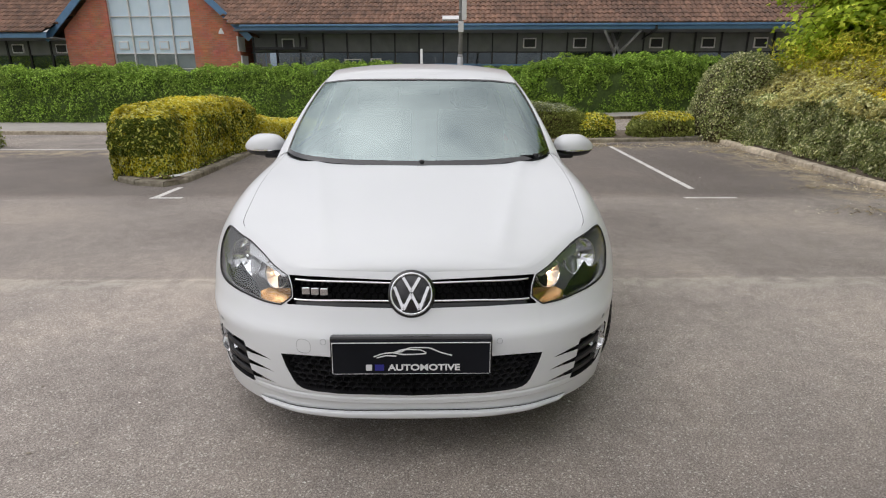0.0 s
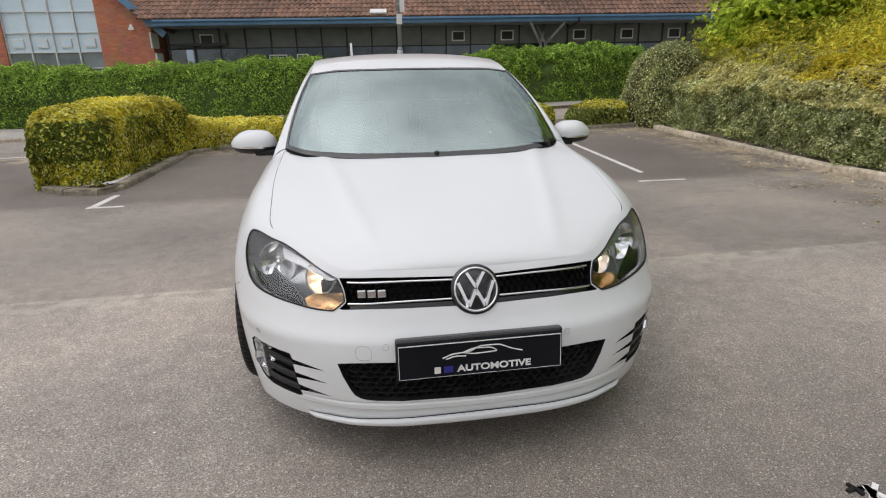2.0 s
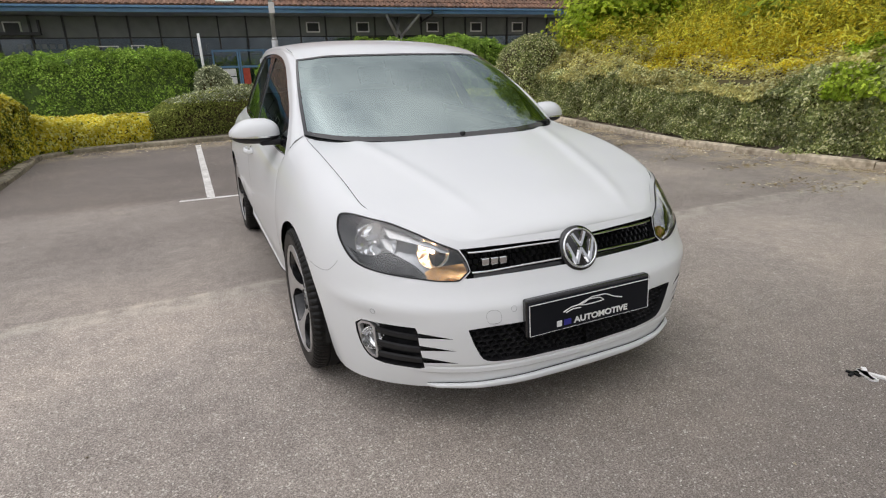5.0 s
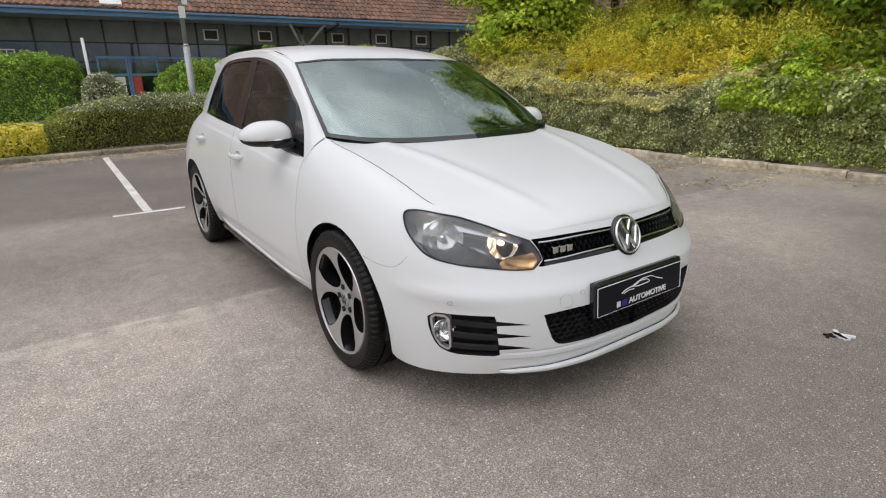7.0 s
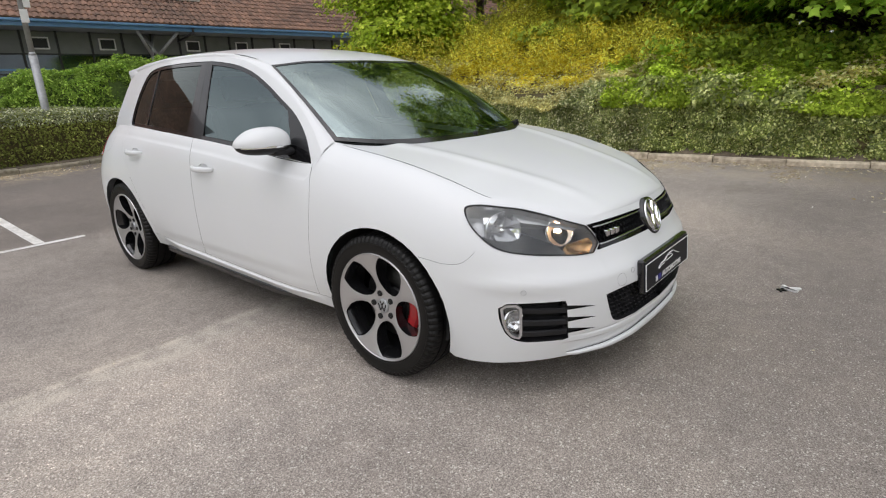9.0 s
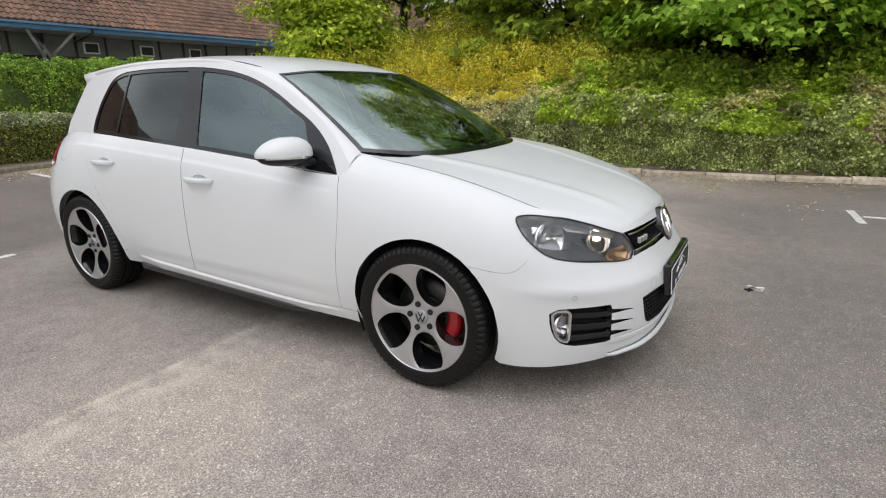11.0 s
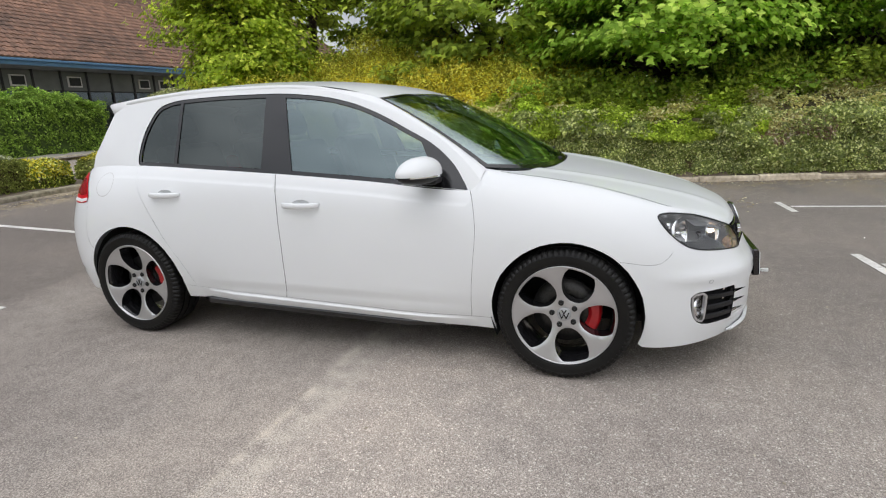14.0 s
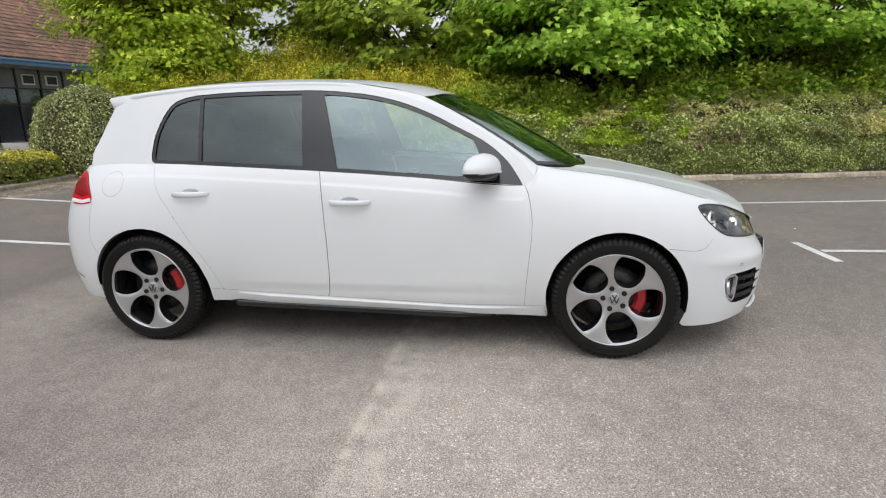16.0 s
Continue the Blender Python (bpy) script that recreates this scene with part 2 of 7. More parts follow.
def leaf_material(name, dark, light, tip=None, share=0.0, rough=0.5, gloss=0.1):
    """Leaves: colour leaf by leaf, some with another tint, a little light passing through."""
    m, n, l, b = material(name)
    geo = n.new("ShaderNodeNewGeometry")
    ramp = n.new("ShaderNodeValToRGB")
    e = ramp.color_ramp.elements
    e[0].position, e[0].color = 0.0, (*dark, 1)
    e[1].position, e[1].color = 1.0, (*light, 1)
    if tip:
        e[1].position = 1 - share
        t = e.new(min(0.999, 1 - share + 0.02))
        t.color = (*tip, 1)
        e.new(1.0).color = (*[min(1, c * 1.25) for c in tip], 1)
    l.new(geo.outputs["Random Per Island"], ramp.inputs["Fac"])
    patch = n.new("ShaderNodeTexNoise")
    patch.inputs["Scale"].default_value, patch.inputs["Detail"].default_value = 1.6, 3
    l.new(geo.outputs["Position"], patch.inputs["Vector"])
    span = n.new("ShaderNodeMapRange")
    span.inputs["From Min"].default_value, span.inputs["From Max"].default_value = 0.3, 0.7
    span.inputs["To Min"].default_value, span.inputs["To Max"].default_value = 0.72, 1.3
    l.new(patch.outputs["Fac"], span.inputs["Value"])
    hue = n.new("ShaderNodeHueSaturation")
    l.new(span.outputs["Result"], hue.inputs["Value"])
    l.new(ramp.outputs["Color"], hue.inputs["Color"])
    l.new(hue.outputs["Color"], b.inputs["Base Color"])
    b.inputs["Roughness"].default_value = rough
    b.inputs["Specular IOR Level"].default_value = gloss
    thin, mix = n.new("ShaderNodeBsdfTranslucent"), n.new("ShaderNodeMixShader")
    l.new(hue.outputs["Color"], thin.inputs["Color"])
    mix.inputs["Fac"].default_value = 0.45
    l.new(b.outputs["BSDF"], mix.inputs[1])
    l.new(thin.outputs["BSDF"], mix.inputs[2])
    l.new(mix.outputs["Shader"], n["Material Output"].inputs["Surface"])
    return m


M_ASPHALT = asphalt()
M_MARK = surface("road_paint", (0.46, 0.44, 0.41), (0.86, 0.84, 0.81), 0.03, (0.6, 0.8), bump=0.2, fine=0.01)
M_KERB = surface("kerb_concrete", (0.25, 0.205, 0.145), (0.68, 0.59, 0.46), 0.07, (0.8, 0.95), bump=0.4, fine=0.01, vary="object", spread=0.18)
M_KERBOLD = surface("mossy_kerb", (0.14, 0.125, 0.085), (0.40, 0.35, 0.27), 0.07, (0.8, 0.95), bump=0.4, fine=0.01, vary="object", spread=0.22)
M_SOIL = surface("soil", (0.065, 0.050, 0.034), (0.20, 0.16, 0.115), 0.08, (0.9, 1.0), bump=0.6, fine=0.02)
# hedge cores: dark for the shade between leaves, the brown one also for twigs
M_INNERSHADE = surface("inner_leaf_shade", (0.030, 0.052, 0.012), (0.110, 0.175, 0.040), 0.06, (0.9, 1.0), bump=0.8, fine=0.03)
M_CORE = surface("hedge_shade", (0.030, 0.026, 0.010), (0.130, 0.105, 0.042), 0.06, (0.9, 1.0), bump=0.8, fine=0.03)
M_TILE = surface("roof_tile", (0.095, 0.060, 0.045), (0.290, 0.160, 0.108), 0.30, (0.75, 0.95), bump=0.3, fine=0.02, vary="island", spread=0.22)
M_BLUE = surface("blue_paint", (0.085, 0.20, 0.36), (0.13, 0.27, 0.45), 0.3, (0.35, 0.5))
M_DARKFRAME = surface("dark_frame", (0.012, 0.013, 0.015), (0.03, 0.032, 0.035), 0.1, (0.4, 0.6))
M_WHITEFRAME = surface("white_frame", (0.62, 0.62, 0.62), (0.8, 0.8, 0.8), 0.2, (0.35, 0.5))
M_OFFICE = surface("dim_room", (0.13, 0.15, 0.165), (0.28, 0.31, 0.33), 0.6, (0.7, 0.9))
M_PANEL = surface("grey_spandrel", (0.115, 0.124, 0.120), (0.185, 0.195, 0.190), 0.4, (0.3, 0.5))
M_WINDOW = glass("window_glass", (0.66, 0.74, 0.80), ior=1.75, shine=(0.92, 0.97, 1.0))
# pale blue base colour stands for sky mirrored in the glass
M_SKYPANE = surface("sky_reflection_pane", (0.60, 0.76, 0.88), (0.70, 0.84, 0.94), 0.5, (0.12, 0.2), coat=0.8)
M_STEEL = surface("galvanised_steel", (0.30, 0.31, 0.32), (0.46, 0.47, 0.48), 0.04, (0.4, 0.6), metal=0.55)
M_WHITE = surface("white_paint", (0.70, 0.70, 0.69), (0.82, 0.82, 0.81), 0.2, (0.4, 0.6))
M_BARK = surface("bark", (0.035, 0.026, 0.018), (0.12, 0.09, 0.065), 0.05, (0.85, 1.0), bump=0.9, fine=0.03)

# ---- helpers for building ----


def raw(name, verts, faces, mat, parent=None, label="", smooth=False, normals=None):
    """One mesh object from plain arrays, under a parent if given."""
    me = bpy.data.meshes.new(name)
    me.from_pydata([tuple(map(float, p)) for p in verts], [], [tuple(map(int, f)) for f in faces])
    if mat:
        me.materials.append(mat)
    if smooth:
        me.polygons.foreach_set("use_smooth", [True] * len(me.polygons))
    me.update()
    if normals is not None:
        me.normals_split_custom_set_from_vertices([tuple(map(float, q)) for q in normals])
    ob = new(name, me)
    ob.parent = parent
    return tagged(ob, label)


def part(name, bm, mat, parent, label="", smooth=False):
    """A bmesh as one mesh object under a thing or a part."""
    me = bpy.data.meshes.new(name)
    bm.normal_update()
    bm.to_mesh(me)
    bm.free()
    me.materials.append(mat)
    if smooth:
        me.polygons.foreach_set("use_smooth", [True] * len(me.polygons))
    ob = new(name, me)
    ob.parent = parent
    return tagged(ob, label)


def thing(name, place, label, category, group="", kind=""):
    ob = new(name)
    ob.matrix_world = place if isinstance(place, Matrix) else Matrix.Translation(place)
    ob.empty_display_size = 0.1
    return tagged(ob, label, category, group, kind)


def box(bm, x0, x1, y0, y1, z0, z1, bevel=0.0, m=None):
    made = bmesh.ops.create_cube(bm, size=1)["verts"]
    for v in made:
        v.co = ((x0 + x1) / 2 + v.co.x * (x1 - x0), (y0 + y1) / 2 + v.co.y * (y1 - y0), (z0 + z1) / 2 + v.co.z * (z1 - z0))
    if bevel:
        edges = list({e for v in made for e in v.link_edges})
        made = bmesh.ops.bevel(bm, geom=edges, offset=bevel, segments=2, profile=0.5, affect="EDGES")["verts"]
    if m is not None:
        for v in made:
            v.co = m @ v.co
    return made


def boxed(name, dims, mat, parent=None, label="", bevel=0.0, m=None):
    bm = bmesh.new()
    box(bm, *dims, bevel, m)
    return part(name, bm, mat, parent, label)


def tube(bm, a, b, r0, r1=None, sides=10, caps=True):
    a, b = Vector(a), Vector(b)
    r1 = r0 if r1 is None else r1
    q = (b - a).to_track_quat("Z", "Y")
    rings = []
    for p, r in ((a, r0), (b, r1)):
        rings.append([bm.verts.new(p + q @ Vector((r * math.cos(2 * math.pi * i / sides), r * math.sin(2 * math.pi * i / sides), 0))) for i in range(sides)])
    for i in range(sides):
        j = (i + 1) % sides
        bm.faces.new((rings[0][i], rings[0][j], rings[1][j], rings[1][i])).smooth = True
    if caps:
        bm.faces.new(rings[0][::-1])
        bm.faces.new(rings[1])


def grid_faces(nu, nv, flip=False):
    f = [(i * nv + j, (i + 1) * nv + j, (i + 1) * nv + j + 1, i * nv + j + 1) for i in range(nu - 1) for j in range(nv - 1)]
    return [q[::-1] for q in f] if flip else f


def ground_z(x, y):
    x, y = np.asarray(x, float), np.asarray(y, float)
    return 0.025 * np.clip(y - 4.2, 0, 12) * np.clip(1 + 0.15 * (x + 1), 0, 2.2)


# ---- ground ----
_gx = np.concatenate((np.array([-400, -150, -60]), np.arange(-30, 31, 1.0), np.array([60, 150, 400])))
_gy = np.concatenate((np.array([-400, -150, -60]), np.arange(-30, 41, 1.0), np.array([60, 150, 400])))
_v = [(x, y, float(ground_z(x, y))) for x in _gx for y in _gy]
ground = raw("ground", _v, grid_faces(len(_gx), len(_gy)), M_ASPHALT)
tagged(ground, "worn grey asphalt car park with pale stones and a repaired strip", "ground", kind="structure")


def stripe(name, a, b, width, label):
    """A painted line lying on the asphalt."""
    a, b = np.array(a, float), np.array(b, float)
    d = (b - a) / np.linalg.norm(b - a)
    s = np.array((-d[1], d[0])) * width / 2
    n = 12
    rim = []
    for k in range(n + 1):
        c = a + (b - a) * k / n
        rim.append([(c + q * (1 + random.uniform(-.06, .06)), q) for q in (-s, s)])
    verts = [(float(p[0]), float(p[1]), float(ground_z(*p)) + 0.004) for row in rim for p, _ in row]
    ob = raw(name, verts, grid_faces(n + 1, 2, True), M_MARK)
    return tagged(ob, label, "road marking", "bay markings", "structure")


for bx in (-3.33, -1.07, 1.32, 3.53):
    tail = 8.5 if bx > -2 else 4.75
    stripe("bay_line", (bx, 4.12), (bx + (0.12 if bx > 3 else 0.02), tail), 0.085, "worn white painted bay line on the asphalt")
    stripe("bay_line_end", (bx - (.05 if bx < -3 else .32), 4.07), (bx + .34, 4.07), 0.075, "worn white cross stroke at the end of a bay line")
for bx, y1, turn_out in ((4.09, -6.0, .34), (1.50, -6.0, .06)):
    stripe("bay_line", (bx, -2.1), (bx + turn_out, y1), 0.085, "worn white painted bay line on the asphalt")
    stripe("bay_line_end", (bx - .36, -2.06), (bx + .32, -2.02), 0.075, "worn white cross stroke at the end of a bay line")
stripe("bay_mark", (4.50, 4.15), (4.75, 4.16), 0.045, "short remnant of white paint on the asphalt")
stripe("road_line", (-20, 9.35), (-5.9, 9.35), 0.10, "thin white painted line across the side road")
# ---- the car's surfaces: right half, X outboard, y to the rear, z up ----
def curve(knots, values, level=False):
    """A smooth function through knots that overshoots nowhere."""
    k, v = np.asarray(knots, float), np.asarray(values, float)
    h, d = np.diff(k), np.diff(v) / np.diff(k)
    m = np.zeros(len(k))
    m[0], m[-1] = 0 if level else d[0], d[-1]
    for i in range(1, len(k) - 1):
        if d[i - 1] * d[i] > 0:
            a, b = 2 * h[i] + h[i - 1], h[i] + 2 * h[i - 1]
            m[i] = (a + b) / (a / d[i - 1] + b / d[i])

    def at(x):
        x = np.clip(x, k[0], k[-1])
        i = np.clip(np.searchsorted(k, x, side="right") - 1, 0, len(k) - 2)
        t = (x - k[i]) / h[i]
        return ((1 + 2 * t) * (1 - t) ** 2 * v[i] + t * (1 - t) ** 2 * h[i] * m[i]
                + t * t * (3 - 2 * t) * v[i + 1] + t * t * (t - 1) * h[i] * m[i + 1])
    return at


# widest outline in plan, the upper edge and the lower edge, knot by knot from the nose round to the tail
OUT_X = (0, .22, .40, .52, .63, .72, .79, .83, .857, .878, .884, .882, .879, .877, .876, .876, .878, .884, .886, .872, .835, .76, .55, 0)
OUT_Y = (-.888, -.877, -.843, -.797, -.722, -.622, -.50, -.40, -.30, -.10, .08, .30, .395, .46, 1.0, 1.5, 2.0, 2.4, 2.62, 2.85, 3.01, 3.145, 3.24, 3.29)
TOP_X = (0, .20, .40, .475, .535, .595, .65, .68, .69, .70, .703, .703, .700, .792, .803, .80, .782, .745, .715, .695, .665, .60, .45, 0)
TOP_Y = (-.775, -.763, -.722, -.672, -.605, -.54, -.488, -.42, -.27, -.08, .08, .30, .395, .46, 1.0, 1.5, 2.0, 2.4, 2.6, 2.80, 2.96, 3.05, 3.12, 3.17)
TOP_Z = (.708, .708, .703, .722, .748, .770, .788, .808, .855, .903, .932, .963, .980, .888, .935, .972, 1.0, 1.018, 1.022, 1.02, 1.01, 1.01, 1.01, 1.01)
BOT_X = (0, .21, .39, .505, .61, .70, .765, .79, .80, .815, .815, .81, .806, .805, .805, .805, .81, .82, .83, .82, .79, .72, .52, 0)
BOT_Y = (-.865, -.857, -.822, -.765, -.685, -.59, -.485, -.395, -.30, -.10, .08, .30, .395, .46, 1.0, 1.5, 2.0, 2.4, 2.62, 2.85, 3.0, 3.12, 3.2, 3.25)
BOT_Z = (.19, .19, .188, .186, .182, .175, .170, .167, .170, .19, .20, .202, .204, .206, .222, .235, .25, .24, .24, .24, .24, .25, .26, .26)
MID_Z = (.45, .45, .45, .45, .46, .47, .48, .50, .53, .55, .56, .56, .56, .56, .58, .59, .60, .60, .60, .58, .55, .54, .54, .54)
SWEEP = (58, 57, 50, 48, 52, 60, 70, 82, 88, 88, 86, 84, 82, 74, 68, 68, 68, 70, 70, 66, 60, 56, 56, 56)
_arc = np.concatenate(([0], np.cumsum(np.hypot(np.diff(OUT_X), np.diff(OUT_Y)))))
LENGTH = _arc[-1]
_f = {n: curve(_arc, v, n[1] != "x") for n, v in (("mx", OUT_X), ("my", OUT_Y), ("mz", MID_Z), ("tx", TOP_X), ("ty", TOP_Y), ("tz", TOP_Z),
                                     ("bx", BOT_X), ("by", BOT_Y), ("bz", BOT_Z), ("sw", SWEEP))}


def ramp01(x):
    x = np.clip(x, 0, 1)
    return x * x * (3 - 2 * x)


def sill_z(y):
    return np.interp(y, (.345, .83, 1.49, 2.0, 2.2), (.268, .271, .297, .316, .325))


def flank(u, v):
    """A point of the lower body: u metres along the outline, v from -1 (lower edge) over 0 (widest) to 1 (upper edge)."""
    u, v = np.asarray(u, float), np.asarray(v, float)
    g = {n: f(u) for n, f in _f.items()}
    up = np.clip(v, 0, 1) * np.radians(g["sw"])
    top = np.radians(g["sw"])
    rise, tuck = np.sin(up) / np.sin(top), (1 - np.cos(up)) / (1 - np.cos(top))
    straight = .75 * np.clip((.80 - u) / .35, 0, 1)
    tuck = tuck * (1 - straight) + rise * straight
    low = np.clip(-v, 0, 1)
    # between the wheels the doors stand nearly upright down to their lower edge
    side = np.clip((g["my"] - .42) / .25, 0, 1) * np.clip((2.10 - g["my"]) / .25, 0, 1)
    drop, under = low, low ** (2.2 + .9 * side)
    x = g["mx"] + tuck * (g["tx"] - g["mx"]) + under * (g["bx"] - g["mx"])
    y = g["my"] + tuck * (g["ty"] - g["my"]) + under * (g["by"] - g["my"])
    z = g["mz"] + rise * (g["tz"] - g["mz"]) + drop * (g["bz"] - g["mz"])
    # ridge and groove of the front bumper
    nose = np.clip((1.10 - u) / .25, 0, 1)
    low_nose = np.clip((.66 - u) / .12, 0, 1)
    swell = nose * .011 * np.exp(-((z - .500) / .034) ** 2)
    swell = swell - low_nose * (.004 * np.exp(-((z - .281) / .0045) ** 2) + .009 * ramp01((.258 - z) / .009))
    # the doors turn in towards the sill, which stands proud of them with a rounded upper edge
    swell = swell + side * (.021 * np.exp(-((z - .27) / .095) ** 2) - .010 * ramp01((.385 - z) / .06) + .013 * ramp01((sill_z(g["my"]) - .006 - z) / .0135))
    # shoulder line below the windows
    along = np.clip((g["my"] - .10) / .5, 0, 1) * np.clip((2.95 - g["my"]) / .2, 0, 1)
    drop_z = g["tz"] - .072 - z
    swell = swell + along * .0055 * np.where(drop_z < 0, np.exp(-(drop_z / .013) ** 2), np.exp(-(drop_z / .11) ** 2))
    e = 1e-3
    dx, dy = _f["mx"](np.minimum(u + e, LENGTH)) - _f["mx"](np.maximum(u - e, 0)), _f["my"](np.minimum(u + e, LENGTH)) - _f["my"](np.maximum(u - e, 0))
    m = np.maximum(np.hypot(dx, dy), 1e-9)
    return np.stack([x + swell * dy / m, y - swell * dx / m, z], -1)


def v_at(u, z):
    u, z = np.asarray(u, float), np.asarray(z, float)
    mz, tz, bz, top = _f["mz"](u), _f["tz"](u), _f["bz"](u), np.radians(_f["sw"](u))
    up = np.arcsin(np.clip((z - mz) / (tz - mz), 0, 1) * np.sin(top)) / top
    return np.where(z >= mz, up, -np.clip((mz - z) / (mz - bz), 0, 1))


def flank_uv(a, z, axis):
    """Outline place and height parameter of the point with that x (nose) or y (side) and that z."""
    us = np.linspace(0, 1.4, 600) if axis == "x" else np.linspace(.35, LENGTH - .3, 1600)
    p = flank(us, v_at(us, np.full(len(us), z)))
    col = p[:, 0] if axis == "x" else p[:, 1]
    i = int(np.argmin(np.abs(col - a)))
    return us[i], float(v_at(us[i], z))


belt_z = curve((.30, .46, 1.0, 1.5, 2.0, 2.4, 2.6, 3.1), (.872, .888, .935, .972, 1.0, 1.018, 1.022, 1.02))
belt_x = curve((.30, .46, 1.0, 1.5, 2.0, 2.4, 2.6, 2.8, 3.1), (.787, .792, .803, .80, .782, .745, .72, .69, .64))


def cabin(y, z):
    """Half width of the glasshouse."""
    h = np.asarray(z) - belt_z(y)
    return belt_x(y) - .40 * h - .16 * np.maximum(h, 0) ** 2


hood_mid = curve((-.775, -.765, -.74, -.70, -.62, -.45, -.2, 0, .12, .40), (.708, .722, .742, .762, .793, .838, .895, .934, .955, .992))
_nose = [i for i in range(13)]
hood_half = curve([TOP_Y[i] for i in _nose], [TOP_X[i] for i in _nose])
hood_edge = curve([TOP_Y[i] for i in _nose], [TOP_Z[i] for i in _nose])


def hood(x, y):
    e = np.maximum(hood_half(y), 1e-4)
    s = np.clip(np.abs(x) / e, 0, 1)
    crown = 1 - s ** 2.4
    return hood_edge(y) + (hood_mid(y) - hood_edge(y)) * crown


screen_foot = (curve((0, .3, .55, .66, .70), (.105, .125, .21, .31, .395)), curve((0, .3, .55, .70), (.948, .951, .962, .984)))
screen_head = (curve((0, .3, .5, .59), (.88, .895, .935, .985)), curve((0, .4, .59), (1.362, 1.358, 1.340)))


def screen(a, t):
    """Windscreen: a from 0 (middle) to 1 (edge), t from its foot to its head."""
    a, t = np.asarray(a, float), np.asarray(t, float)
    x0, x1 = .70 * a, .59 * a
    y = screen_foot[0](x0) * (1 - t) + screen_head[0](x1) * t
    z = screen_foot[1](x0) * (1 - t) + screen_head[1](x1) * t
    bow = 4 * t * (1 - t) * .022
    return np.stack([x0 * (1 - t) + x1 * t + a * bow * .5, y - bow * .45, z + bow * .8], -1)


roof_mid = curve((.88, 1.0, 1.2, 1.5, 1.9, 2.3, 2.6, 2.85, 3.02), (1.362, 1.402, 1.440, 1.470, 1.484, 1.477, 1.456, 1.424, 1.396))
# the roof's side edge, where it meets the rail above the doors
rail_x = curve((.985, 1.15, 1.4, 1.7, 2.1, 2.5, 2.75, 3.02), (.587, .580, .575, .570, .560, .543, .525, .49))
rail_z = curve((.985, 1.15, 1.4, 1.7, 2.1, 2.5, 2.75, 3.02), (1.340, 1.388, 1.426, 1.443, 1.446, 1.430, 1.410, 1.378))
from mathutils.geometry import delaunay_2d_cdt

# ---- the car ----
M_PAINT = surface("white_car_paint", (0.705, 0.72, 0.732), (0.74, 0.752, 0.764), 0.6, (0.30, 0.38), coat=0.62, spec=0.10)
M_GAP = surface("panel_gap", (0.004, 0.004, 0.004), (0.012, 0.012, 0.012), 0.05, (0.7, 0.9))
M_TRIM = surface("black_trim", (0.010, 0.010, 0.011), (0.022, 0.022, 0.024), 0.05, (0.38, 0.55), bump=0.1, fine=0.003, spec=0.28)
M_GLOSSBLACK = surface("gloss_black", (0.006, 0.006, 0.007), (0.012, 0.012, 0.013), 0.1, (0.10, 0.18), coat=0.4)
M_RUBBER = surface("tyre_rubber", (0.004, 0.004, 0.004), (0.009, 0.0085, 0.008), 0.02, (0.38, 0.55), bump=0.12, fine=0.004, spec=0.26)
M_ALLOY = surface("machined_alloy", (0.49, 0.49, 0.50), (0.55, 0.55, 0.56), 0.12, (0.26, 0.34), metal=0.75)
M_CHROME = surface("chrome", (0.72, 0.72, 0.73), (0.82, 0.82, 0.83), 0.1, (0.06, 0.12), metal=1.0)
M_REFLECTOR = surface("lamp_reflector", (0.80, 0.80, 0.81), (0.93, 0.93, 0.94), 0.02, (0.05, 0.16), metal=0.97, bump=0.45, fine=0.012)
M_HOUSING = surface("lamp_housing", (0.34, 0.345, 0.355), (0.50, 0.505, 0.515), 0.05, (0.16, 0.28), metal=0.65)
M_FACET = surface("faceted_chrome", (0.86, 0.86, 0.87), (0.95, 0.95, 0.96), 0.05, (0.14, 0.22), metal=1.0)
# warm tint in this metal stands for the side bulb's glow
M_WARMFACET = surface("warm_glow_metal", (0.84, 0.76, 0.66), (0.95, 0.88, 0.78), 0.03, (0.30, 0.40), metal=1.0)
M_AMBERCUP = surface("indicator_amber", (0.40, 0.20, 0.075), (0.80, 0.50, 0.25), 0.022, (0.16, 0.28), metal=.95, bump=.25, fine=.012)
M_RED = surface("red_caliper", (0.36, 0.006, 0.010), (0.50, 0.010, 0.014), 0.03, (0.25, 0.4), coat=0.5)
M_DISC = surface("brake_disc", (0.030, 0.029, 0.028), (0.07, 0.068, 0.065), 0.01, (0.35, 0.5), metal=0.8)
M_LENS = glass("clear_lens", (0.96, 0.97, 0.97), ior=1.62)
M_SCREEN = glass("windscreen_glass", (0.55, 0.66, 0.64), ior=3.8, shine=(0.82, 0.97, 0.96))
M_SIDEGLASS = glass("side_glass", (0.66, 0.80, 0.76), ior=2.6, shine=(0.80, 0.97, 0.99))
M_PRIVACY = glass("dark_side_glass", (0.13, 0.155, 0.155), ior=2.0, shine=(0.90, 1.0, 0.98))
M_TAIL = surface("red_lamp", (0.50, 0.004, 0.012), (0.72, 0.010, 0.022), 0.02, (0.25, 0.35), coat=0.10, spec=0.15)
M_CABIN = surface("cabin_trim", (0.018, 0.018, 0.019), (0.045, 0.045, 0.046), 0.08, (0.7, 0.9))
M_BULB = glow("lit_bulb", (1.0, 0.66, 0.40), 13.0)
M_PLATE = surface("plate_black", (0.006, 0.007, 0.010), (0.012, 0.013, 0.017), 0.2, (0.35, 0.45), spec=0.12)
